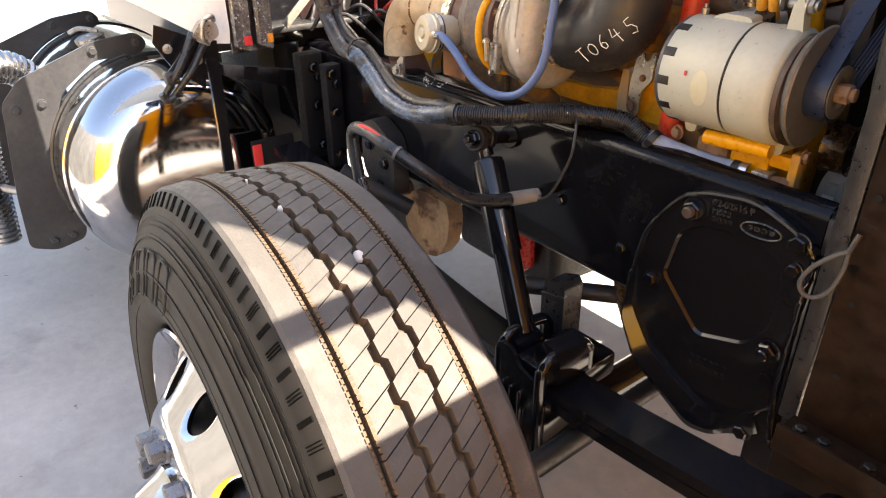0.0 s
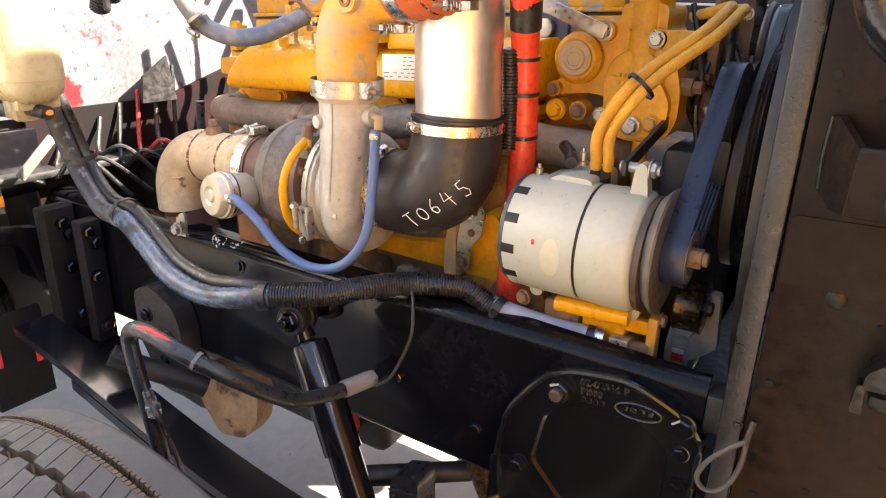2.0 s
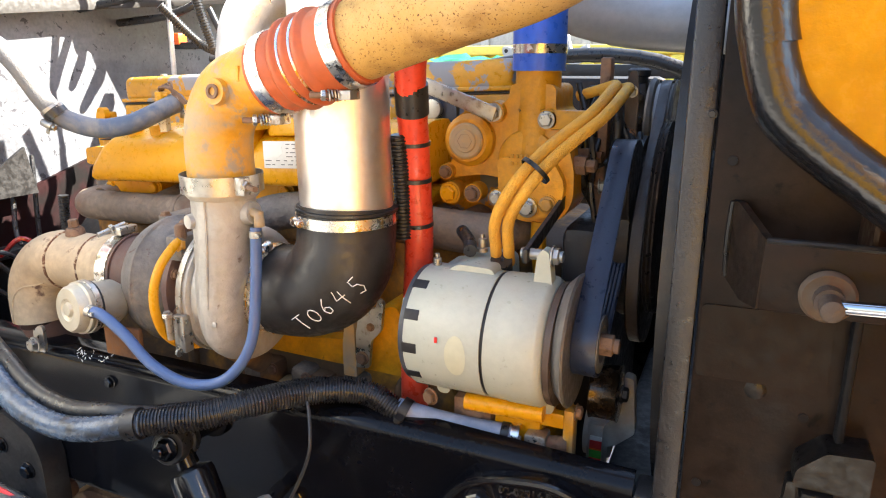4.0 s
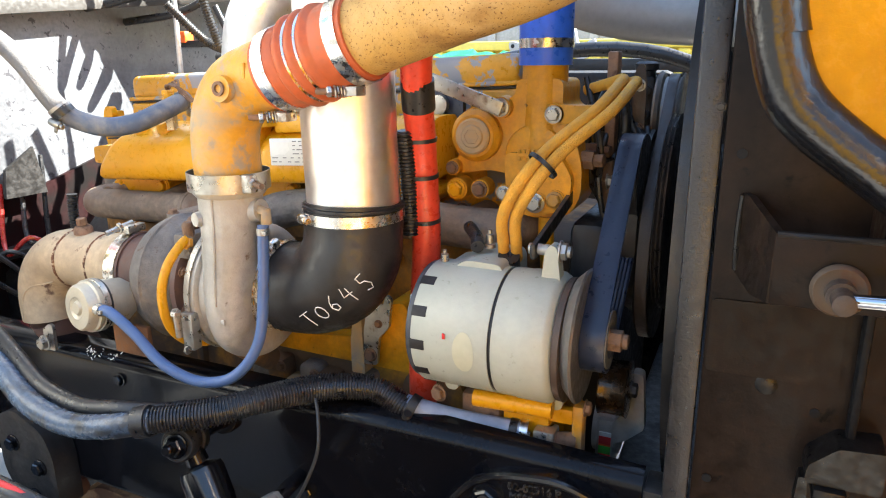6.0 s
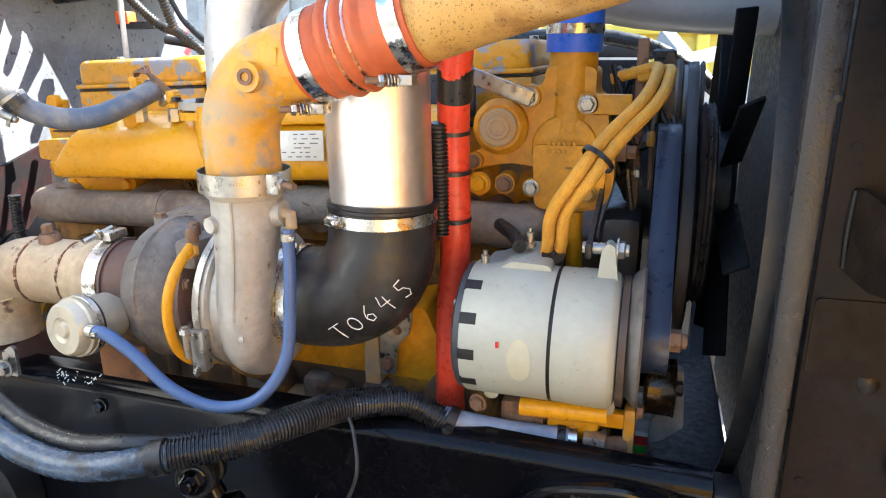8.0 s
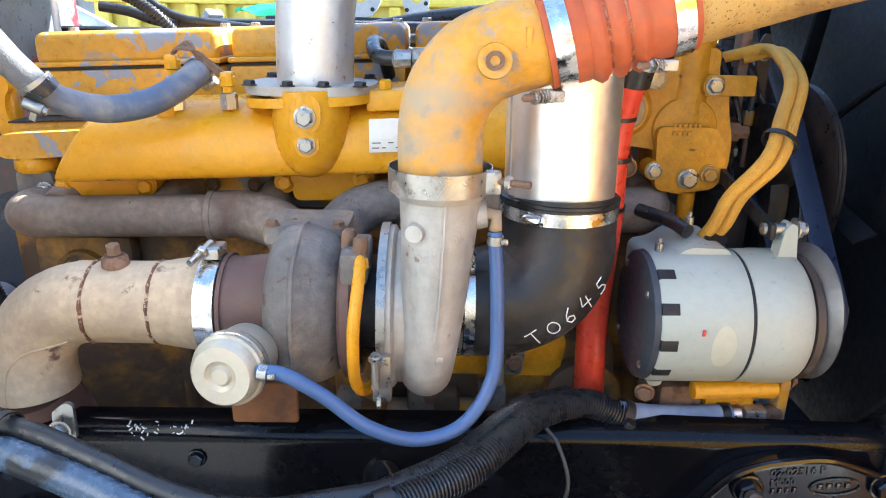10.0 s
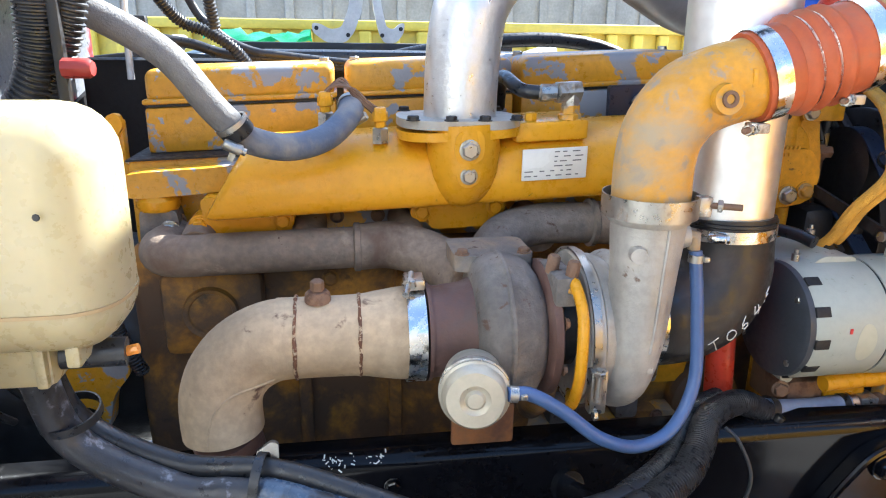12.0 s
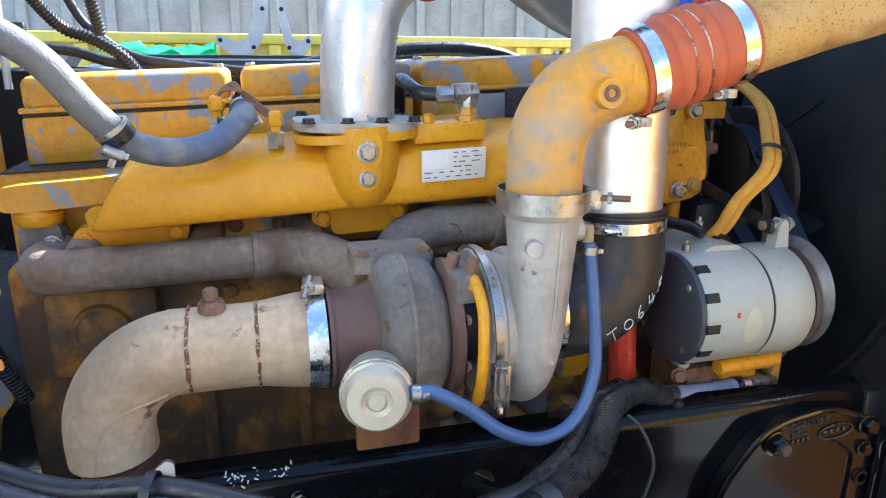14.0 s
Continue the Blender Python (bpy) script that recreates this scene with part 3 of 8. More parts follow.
def wheel():
    w = thing("front_wheel", (WC.x, WC.y, 0.0), "dusty steer tyre on a polished aluminium rim", "wheel")
    tr = in_wheel(tyre_tread())
    tyre = part("tyre_tread", tr, TYRE_RUBBER, w, "worn ribbed tread with small stones in its grooves", smooth=25)
    tyre.data.materials.append(TYRE_GROOVE)
    wall = [(0.112, 0.521), (0.117, 0.516), (0.123, 0.505), (0.132, 0.488), (0.1315, 0.484), (0.148, 0.458), (0.147, 0.454), (0.160, 0.425), (0.1665, 0.403), (0.165, 0.399), (0.169, 0.372), (0.165, 0.343), (0.156, 0.326), (0.151, 0.319), (0.143, 0.311), (0.116, 0.302)]
    for s in (-1, 1):
        bm = lathe([(h, r) for h, r in wall], (0, 0, 0), (0, s, 0), 96)
        part("sidewall", in_wheel(bm), TYRE_WALL, w, smooth=60)
    for side in (-1, 1):   # fine teeth along the two outer grooves
        bm = bmesh.new()
        for i in range(64 * 7):
            a = 2 * math.pi * i / (64 * 7)
            for y0, y1 in ((0.0615, 0.0665), (0.0725, 0.0760)):
                q = []
                for da, rr in ((-0.0034, 0.0), (0.0034, 0.0), (0.0026, -0.009), (-0.0026, -0.009)):
                    q.append([bm.verts.new(((TYRE_R - 0.0010 + rr) * math.sin(a + da / TYRE_R * 0.8), side * y, (TYRE_R - 0.0010 + rr) * math.cos(a + da / TYRE_R * 0.8))) for y in (y0, y1)])
                for k in range(4):
                    bm.faces.new((q[k][0], q[(k + 1) % 4][0], q[(k + 1) % 4][1], q[k][1]))
                bm.faces.new([v[0] for v in q]), bm.faces.new([v[1] for v in q][::-1])
        ob = part("groove_teeth", in_wheel(bm), TYRE_GROOVE, w, "fine brown teeth along a tread groove")
        ob["kind"] = "stuff"
    # notches are slightly raised blocks, their inner shade painted on
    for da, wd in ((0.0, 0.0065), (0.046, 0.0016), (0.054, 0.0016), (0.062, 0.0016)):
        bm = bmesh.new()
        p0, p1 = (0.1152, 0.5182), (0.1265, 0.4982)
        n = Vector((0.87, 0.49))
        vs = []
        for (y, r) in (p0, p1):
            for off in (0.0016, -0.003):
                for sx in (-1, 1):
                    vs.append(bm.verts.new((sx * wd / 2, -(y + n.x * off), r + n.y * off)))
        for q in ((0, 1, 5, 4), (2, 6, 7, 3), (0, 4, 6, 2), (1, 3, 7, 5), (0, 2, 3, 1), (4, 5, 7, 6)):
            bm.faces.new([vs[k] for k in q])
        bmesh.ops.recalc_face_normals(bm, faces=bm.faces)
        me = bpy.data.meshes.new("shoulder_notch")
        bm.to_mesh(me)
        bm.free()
        me.materials.append(NOTCH_SHADE)
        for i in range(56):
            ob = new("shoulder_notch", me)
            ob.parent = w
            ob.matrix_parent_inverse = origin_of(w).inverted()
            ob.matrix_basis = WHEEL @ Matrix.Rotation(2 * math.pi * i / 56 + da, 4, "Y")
    for y, r in ((0.1321, 0.4862), (0.1360, 0.4780), (0.1398, 0.4720), (0.1466, 0.4602), (0.1492, 0.4552), (0.1535, 0.4400), (0.1660, 0.4070), (0.1680, 0.378), (0.1675, 0.358)):
        part("sidewall_ring", in_wheel(lathe([(y - 0.002, r), (y + 0.0004, r + 0.0012), (y + 0.0004, r - 0.0012)], (0, 0, 0), (0, -1, 0), 96, closed=True)), TYRE_WALL, w)
    # raised unreadable sidewall lettering, as plain blocks
    for i in range(5):
        a = radians(-42 + i * 9.2)
        hw, hh = 0.020 + 0.005 * ((i * 3) % 4) / 3, 0.034
        loop = [(hw * x, 0.0, hh * z) for x, z in ((-0.8, -1), (0.8, -1), (1, -0.85), (1, 0.85), (0.8, 1), (-0.8, 1), (-1, 0.85), (-1, -0.85), (-0.8, -1))]
        m = Matrix.Rotation(a, 4, "Y") @ Matrix.Translation((0, -0.1655, 0.405)) @ Matrix.Rotation(radians(-15), 4, "X")
        b = tube(loop, 0.0016, 6, smooth=False, cap=False)
        bmesh.ops.transform(b, matrix=m, verts=b.verts)
        part("raised_letter_block", in_wheel(b), TYRE_WALL, w)
    # rim: outer lip, dished disc with hand holes, hub
    lip = [(0.092, 0.276), (0.127, 0.279), (0.147, 0.294), (0.1555, 0.305), (0.152, 0.309), (0.138, 0.302), (0.112, 0.290)]
    part("rim_lip", in_wheel(lathe(lip, (0, 0, 0), (0, -1, 0), 96, closed=True)), CHROME, w, "mirror-polished rim lip")
    bm = bmesh.new()
    radii, turns = np.linspace(0.105, 0.282, 36), 300
    holes = [(0.226 * math.cos(2 * math.pi * (i + 0.3) / 10), 0.226 * math.sin(2 * math.pi * (i + 0.3) / 10)) for i in range(10)]
    grid = [[bm.verts.new((r * math.cos(2 * math.pi * k / turns), 0, r * math.sin(2 * math.pi * k / turns))) for k in range(turns)] for r in radii]
    for a, b in zip(grid, grid[1:]):
        for k in range(turns):
            q = (a[k], a[(k + 1) % turns], b[(k + 1) % turns], b[k])
            mx, mz = sum(v.co.x for v in q) / 4, sum(v.co.z for v in q) / 4
            if min(math.hypot(mx - x, mz - z) for x, z in holes) > 0.028:
                bm.faces.new(q)
    bmesh.ops.delete(bm, geom=[v for v in bm.verts if not v.link_faces], context="VERTS")
    for v in bm.verts:   # round the hand holes
        x, z = min(holes, key=lambda h: math.hypot(v.co.x - h[0], v.co.z - h[1]))
        d = math.hypot(v.co.x - x, v.co.z - z)
        if v.is_boundary and d < 0.05:
            v.co.x, v.co.z = x + (v.co.x - x) * 0.0275 / d, z + (v.co.z - z) * 0.0275 / d
    for v in bm.verts:
        r = math.hypot(v.co.x, v.co.z)
        lipped = min(math.hypot(v.co.x - x, v.co.z - z) for x, z in holes)
        v.co.y = -float(np.interp(r, [0.10, 0.160, 0.172, 0.186, 0.215, 0.245, 0.268, 0.282], [0.204, 0.203, 0.201, 0.193, 0.166, 0.140, 0.121, 0.113])) + 0.004 * max(0.0, 1 - (lipped - 0.0275) / 0.006)
    bmesh.ops.recalc_face_normals(bm, faces=bm.faces)
    bmesh.ops.solidify(bm, geom=bm.faces[:], thickness=0.010)
    part("rim_disc", in_wheel(bm), CHROME, w, "polished disc with round hand holes", smooth=60)
    part("rim_barrel", in_wheel(lathe([(-0.12, 0.294), (-0.12, 0.272), (0.12, 0.272), (0.12, 0.285)], (0, 0, 0), (0, -1, 0), 64, closed=True)), DULL_ALU, w)
    part("brake_drum", in_wheel(lathe([(-0.08, 0.205), (0.05, 0.205), (0.06, 0.12), (0.09, 0.12)], (0, 0, 0), (0, -1, 0), 48)), DULL_BLACK, w)
    part("hub", in_wheel(lathe([(0.09, 0.106), (0.210, 0.104), (0.220, 0.095), (0.255, 0.078), (0.265, 0.065), (0.268, 0.0)], (0, 0, 0), (0, -1, 0), 48)), CHROME, w)
    for i in range(10):
        a = 2 * math.pi * (i + 0.8) / 10
        p, d = WHEEL @ Vector((0.143 * math.cos(a), -0.202, 0.143 * math.sin(a))), WHEEL.to_3x3() @ Vector((0, -1, 0))
        bolt(w, p, d, 0.0185, NUT_STEEL, "wheel_nut", True, 1.3)
    for a, y, s in ((70, 0.023, 0.008), (84, -0.022, 0.0055), (97, -0.023, 0.005), (104, 0.022, 0.004)):
        b = bmesh.new()
        bmesh.ops.create_icosphere(b, subdivisions=2, radius=s)
        for v in b.verts:
            v.co *= 1 + 0.4 * noise.noise(v.co * 110)
        r = TYRE_R - 0.006
        bmesh.ops.transform(b, matrix=WHEEL @ Matrix.Translation((r * math.cos(radians(a)), y, r * math.sin(radians(a)))), verts=b.verts)
        solo("pebble", b, STONE, "pale pebble stuck in a tyre groove", "stone", "stones in the tread")
    return w


NUT_STEEL = mat("dull_blue_nut_steel", (0.17, 0.175, 0.19), 0.35, 0.8, mottle=0.2, stains=[((0.10, 0.06, 0.04), 40, 0.6, 0.75, 0.8)])
wheel()


# ---- suspension ----
def suspension():
    s = thing("shock_absorber", (0.43, -0.165, 0.56), "black tubular shock absorber slanting down beside the rail", "shock absorber")
    a, b = Vector((0.243, -0.115, 0.926)), Vector((0.425, -0.165, 0.60))
    d = (b - a).normalized()
    L = (b - a).length
    part("dust_cover", lathe([(0.0, 0.012), (0.006, 0.031), (0.014, 0.033), (L * 0.53, 0.033), (L * 0.53, 0.028)], a, d, 32), FRAME_BLACK, s)
    part("body", lathe([(L * 0.5, 0.028), (L * 0.98, 0.028), (L, 0.02)], a, d, 32), FRAME_BLACK, s)
    part("upper_eye", lathe([(-0.026, 0.010), (-0.026, 0.024), (-0.022, 0.027), (-0.008, 0.027), (-0.007, 0.023), (0.007, 0.023), (0.008, 0.027), (0.022, 0.027), (0.026, 0.024)], (0.226, -0.118, 0.963), (-0.27, 1, -0.26), 28), RUBBER, s)
    part("upper_neck", lathe([(0.0, 0.017), (0.05, 0.013)], (0.241, -0.115, 0.928), (-0.4, 0, 1), 16), FRAME_BLACK, s)
    part("upper_bolt", lathe([(-0.056, 0.006), (-0.054, 0.008), (-0.02, 0.008), (-0.02, 0.012), (0.112, 0.014), (0.112, 0.024), (0.122, 0.026)], (0.226, -0.118, 0.963), (-0.27, 1, -0.26), 16), FRAME_BLACK, s)
    bolt(s, (0.2335, -0.145, 0.970), (0.27, -1, 0.26), 0.015, FRAME_BLACK)
    part("lower_eye", lathe([(-0.03, 0.024), (0.03, 0.024)], b + Vector((0.004, 0, -0.012)), (0, 1, 0), 24), FRAME_BLACK, s)
    bolt(s, b + Vector((0.004, -0.03, -0.012)), (0, -1, 0), 0.016, FRAME_BLACK)
    ls = thing("leaf_spring", (0.4, -0.16, 0.46), "black two-leaf steel spring under the frame rail", "leaf spring")
    path = [(-0.62, 0.720), (-0.40, 0.680), (-0.05, 0.598), (0.18, 0.563), (0.40, 0.548), (0.60, 0.545), (0.80, 0.563), (1.02, 0.590)]
    for k, (dz, th, x0, x1) in enumerate(((0.0, 0.022, 0, 8), (-0.027, 0.024, 1, 8))):
        pts = spline([(x, z + dz) for x, z in path[x0:x1]], 6)
        bm = bmesh.new()
        rows = []
        for x, z in pts:
            rows.append([bm.verts.new((x, y, z + h)) for y, h in ((-0.205, -th / 2), (-0.205, th / 2), (-0.115, th / 2), (-0.115, -th / 2))])
        for p, q in zip(rows, rows[1:]):
            for j in range(4):
                bm.faces.new((p[j], p[(j + 1) % 4], q[(j + 1) % 4], q[j]))
        bm.faces.new(rows[0]), bm.faces.new(rows[-1][::-1])
        bevelled(bm, 0.007, 3)
        part("leaf", bm, FRAME_BLACK, ls)
    part("spring_eye", lathe([(-0.05, 0.034), (0.05, 0.034)], (1.04, -0.16, 0.592), (0, 1, 0), 24), FRAME_BLACK, ls)
    ax = thing("axle_clamp", (0.44, -0.16, 0.40), "black spring clamp block with u bolts over the axle", "axle clamp")
    part("top_pad", box(0.425, 0.540, -0.212, -0.108, 0.560, 0.588, 0.008), FRAME_BLACK, ax)
    part("seat", box(0.415, 0.550, -0.222, -0.098, 0.395, 0.520, 0.010), FRAME_BLACK, ax)
    part("side_plate", prism(rounded([(0.412, 0.362), (0.414, 0.600), (0.430, 0.622), (0.462, 0.622), (0.482, 0.588), (0.545, 0.572), (0.548, 0.385)], 0.014), 0.009, on_xz(-0.236), 0.003), FRAME_BLACK, ax)
    for x in (0.450, 0.474, 0.498):
        part("cast_rib", box(x - 0.005, x + 0.005, -0.247, -0.234, 0.395, 0.540, 0.004), FRAME_BLACK, ax)
    part("bottom_flange", box(0.405, 0.575, -0.250, -0.085, 0.366, 0.392, 0.006), FRAME_BLACK, ax)
    part("rear_ear", prism(rounded([(0.488, 0.560), (0.490, 0.628), (0.510, 0.646), (0.546, 0.640), (0.558, 0.600), (0.558, 0.560)], 0.018), 0.080, on_xz(-0.195), 0.010, 3), FRAME_BLACK, ax)
    part("shock_pin", lathe([(0.0, 0.026), (0.008, 0.026), (0.010, 0.020), (0.010, 0.014), (0.016, 0.014), (0.018, 0.010)], (0.429, -0.196, 0.588), (0, -1, 0), 24), FRAME_BLACK, ax)
    stop = part("bump_stop", prism(rounded([(0.395, 0.540), (0.393, 0.652), (0.402, 0.690), (0.446, 0.706), (0.456, 0.690), (0.458, 0.540)], 0.007), 0.055, on_xz(-0.085), 0.005), RUBBER, ax)
    part("stop_step", tube([(0.394, -0.0865, 0.660), (0.425, -0.0865, 0.668), (0.457, -0.0865, 0.674)], 0.0022, 6), RUBBER, stop)
    for z in (0.646, 0.628):
        for q in range(4):
            part("raised_mark", box(0.402 + 0.012 * q, 0.410 + 0.012 * q, -0.0868, -0.084, z - 0.005 + 0.0015 * q, z + 0.004 + 0.0015 * q, 0.001), RUBBER, stop)
    part("inner_pad", box(0.40, 0.55, -0.11, -0.01, 0.50, 0.56, 0.012), FRAME_BLACK, ax)
    for x in (0.424, 0.536):
        bm = tube([(x, -0.228, 0.335), (x, -0.228, 0.570), (x, -0.222, 0.604), (x, -0.198, 0.622), (x, -0.122, 0.622), (x, -0.098, 0.604), (x, -0.092, 0.570), (x, -0.092, 0.335)], 0.0125, 12, 5)
        part("u_bolt", bm, FRAME_BLACK, ax)
        for y in (-0.228, -0.092):
            bolt(ax, (x, y, 0.366), (0, 0, -1), 0.018, FRAME_BLACK, "nut")
    part("axle_beam", tube([(0.45, -0.42, 0.40), (0.45, -0.2, 0.36), (0.45, 0.1, 0.33), (0.45, 0.5, 0.33), (0.45, 1.2, 0.40)], 0.045, 16), FRAME_BLACK, ax)
    tr = thing("tie_rod", (0.62, 0.2, 0.40), "dark steel cross rod behind the front axle", "steering rod")
    part("rod", tube([(0.60, -0.35, 0.46), (0.60, 1.1, 0.46)], 0.022, 16, smooth=False), DULL_BLACK, tr)
    part("cross_tube", tube([(0.30, -0.05, 0.62), (0.80, 0.35, 0.62)], 0.020, 14, smooth=False), DULL_BLACK, tr)


suspension()


# ---- engine ----
def bumpy_box(x0, x1, y0, y1, z0, z1, bevel, segs=3, cuts=0, wob=0.0):
    bm = box(x0, x1, y0, y1, z0, z1, bevel, segs)
    if cuts:
        bmesh.ops.subdivide_edges(bm, edges=[e for e in bm.edges if e.calc_length() > 0.04], cuts=cuts, use_grid_fill=True)
        for v in bm.verts:
            v.co += Vector((noise.noise(v.co * 9), noise.noise(v.co * 9 + Vector((5, 0, 0))), noise.noise(v.co * 9 + Vector((0, 7, 0))))) * wob
    return bm


def lean(obs, slope, drop):
    """Shears parts upwards along x, bolts by their place alone."""
    for o in obs:
        at = o.matrix_basis.translation
        if at.length > 1e-6:
            o.matrix_basis = Matrix.Translation((0, 0, slope * at.x + drop)) @ o.matrix_basis
        else:
            o.data.transform(Matrix(((1, 0, 0, 0), (0, 1, 0, 0), (slope, 0, 1, drop), (0, 0, 0, 1))))


def engine():
    e = thing("diesel_engine", (0.1, 0.5, 0.55), "yellow six-cylinder diesel engine block and head, paint worn and grimy", "engine")
    part("block", bumpy_box(-0.46, 0.74, 0.335, 0.78, 0.66, 1.20, 0.02, cuts=3, wob=0.004), YELLOW_DIRTY, e, "grimy yellow cast block")
    for k in range(16):
        x, w, hgt = 0.17 + k * 0.022 + random.uniform(-0.006, 0.006), random.uniform(0.010, 0.022), random.uniform(0.012, 0.03)
        z = 0.935 + 0.03 * ((k * 7) % 5) / 5
        part("side_lug", bumpy_box(x - w, x + w, 0.215 + 0.012 * (k % 3), 0.34, z - hgt, z + hgt, 0.006, 2, cuts=1, wob=0.004), (YELLOW_DIRTY, MANIFOLD, RUSTY_BOLT)[k % 3], e)
        if k % 2:
            bolt(e, (x, 0.216 + 0.012 * (k % 3), z), (0, -1, 0.1), 0.008, RUSTY_BOLT)
    part("oil_pan", box(-0.40, 0.72, 0.36, 0.72, 0.50, 0.66, 0.03, 3), YELLOW_DIRTY, e)
    part("head", box(-0.45, 0.60, 0.375, 0.72, 1.20, 1.375, 0.008), YELLOW_WORN, e)
    for x0, x1 in ((-0.430, -0.110), (-0.094, 0.208), (0.222, 0.560)):
        base = box(x0, x1, 0.435, 0.68, 1.375, 1.452, 0.006)
        b = part("cover_base", base, YELLOW_WORN, e, "yellow cover base, paint flaking to grey")
        part("gasket", box(x0 + 0.003, x1 - 0.003, 0.437, 0.678, 1.4525, 1.4565, 0.0), STEEL_GAP_BLACK, e)
        cov = box(x0 + 0.002, x1 - 0.002, 0.437, 0.678, 1.457, 1.515, 0.016, 4)
        part("valve_cover", cov, YELLOW_WORN, e, "valve cover with yellow paint flaking to grey")
        part("cover_flange", box(x0 - 0.002, x1 + 0.002, 0.431, 0.684, 1.457, 1.466, 0.003), YELLOW_WORN, e)
        for bx in (x0 + 0.02, x1 - 0.02):
            bolt(e, (bx, 0.55, 1.514), (0, 0, 1), 0.009, ZINC)
    part("head_seam", box(-0.452, 0.602, 0.373, 0.722, 1.3725, 1.3755, 0.0), STEEL_GAP_BLACK, e)
    # intake manifold: a rounded log with a sloping, rounded rear end
    bm = bmesh.new()
    rows = []
    # the rear end is cut off on a slant, its foot ahead of its top
    for x, k, cut in ((0.010, 0.60, 1), (0.001, 0.82, 1), (0.004, 0.95, 1), (0.016, 1.0, 1), (-0.12, 1.0, 0), (0.10, 1.0, 0), (0.33, 1.0, 0), (0.46, 1.0, 0)):
        z0, zt = 1.296, 1.404
        prof = rounded([(0.375, z0 + 0.01), (0.375, zt), (0.285, zt), (0.222, zt - 0.030), (0.208, z0 + 0.03), (0.215, z0), (0.24, z0 - 0.004)], 0.022, 4)
        cy, cz = 0.300, 1.350
        ring = []
        for y, z in prof:
            zz = cz + (z - cz) * k
            ring.append(bm.verts.new((x - 0.246 - 0.62 * min(max(1.400 - zz, 0.0), 0.100) if cut else x, cy + (y - cy) * k, zz)))
        rows.append(ring)
    for p, q in zip(rows, rows[1:]):
        for j in range(len(p)):
            bm.faces.new((p[j], p[(j + 1) % len(p)], q[(j + 1) % len(p)], q[j]))
    bm.faces.new(rows[0]), bm.faces.new(rows[-1][::-1])
    im = part("intake_manifold", bm, YELLOW, e, "smooth bright yellow intake manifold", smooth=50)
    for x in (-0.205, -0.140):
        part("cast_boss", lathe([(-0.02, 0.020), (0.020, 0.016), (0.026, 0.012)], (x, 0.262, 1.384), (0, -0.35, 1), 20), YELLOW, im)
    part("inlet_column", tube([(0.080, 0.235, 1.420), (0.080, 0.235, 1.370), (0.080, 0.240, 1.335), (0.080, 0.255, 1.315)], [0.056, 0.056, 0.052, 0.036], 28), YELLOW, im)
    part("inlet_flange", prism(rounded([(-0.018, 0.188), (-0.018, 0.362), (0.172, 0.362), (0.172, 0.188)], 0.075, 8), 0.013, lambda a, b, d: (a, b, 1.398 + d), 0.003), YELLOW, im)
    part("bolt_lug", prism(rounded([(0.058, 1.415), (0.058, 1.365), (0.102, 1.365), (0.102, 1.415)], 0.02), 0.05, on_xz(0.180), 0.005), YELLOW, im)
    bolt(im, (0.080, 0.180, 1.386), (0, -1, 0), 0.0125, ZINC)
    part("bolt_lug", lathe([(0, 0.018), (0.03, 0.018)], (0.080, 0.183, 1.347), (0, 1, 0), 20), YELLOW, im)
    bolt(im, (0.080, 0.183, 1.347), (0, -1, 0), 0.0105, ZINC)
    for x, w in ((-0.264, 0.062), (0.0845, 0.0595), (0.380, 0.06)):
        part("foot", prism(rounded([(x - w, 1.315), (x - w * 0.8, 1.240), (x + w * 0.8, 1.240), (x + w, 1.315)], 0.012), 0.09, on_xz(0.288), 0.006), YELLOW, im)
        for s in (-1, 1):
            part("bolt_lug", lathe([(0, 0.018), (0.05, 0.018)], (x + s * (w + 0.002), 0.290, 1.271), (0, 1, 0), 18), YELLOW, im)
            bolt(im, (x + s * (w + 0.002), 0.290, 1.271), (0, -1, 0), 0.012, YELLOW)
    part("port_block", box(0.160, 0.276, 0.226, 0.36, 1.385, 1.416, 0.005), YELLOW, im)
    part("plug_cap", lathe([(0, 0.0095), (0.012, 0.0095), (0.014, 0.007)], (0.187, 0.245, 1.415), (0, 0, 1), 6), YELLOW, im)
    part("fitting_base", lathe([(0, 0.018), (0.008, 0.018), (0.010, 0.015), (0.022, 0.015)], (0.250, 0.245, 1.415), (0, 0, 1), 6), YELLOW_DUSTY, im)
    part("union_body", lathe([(0, 0.014), (0.026, 0.016), (0.034, 0.012)], (0.250, 0.245, 1.436), (0, 0, 1), 8), ZINC, im)
    part("union_nut", lathe([(-0.022, 0.014), (-0.020, 0.0175), (0.016, 0.0175), (0.018, 0.014)], (0.247, 0.245, 1.457), (1, 0.1, 0), 6), ZINC, im)
    part("union_collar", lathe([(0, 0.012), (0.024, 0.014), (0.028, 0.010)], (0.226, 0.243, 1.457), (-1, 0.15, 0), 8), ZINC, im)
    part("fuel_pipe", tube([(0.204, 0.246, 1.457), (0.175, 0.262, 1.462), (0.163, 0.32, 1.478), (0.170, 0.38, 1.470), (0.18, 0.43, 1.42)], 0.011, 10), RUBBER, im)
    part("sensor_bracket", prism(rounded([(0.366, 1.453), (0.368, 1.384), (0.378, 1.378), (0.470, 1.378), (0.470, 1.453)], 0.006), 0.014, on_xz(0.375), 0.003), BELT, im)
    part("sensor_face", lathe([(0, 0.018), (0.012, 0.018), (0.013, 0.010)], (0.425, 0.375, 1.420), (0, -1, 0), 18), ZINC, im)
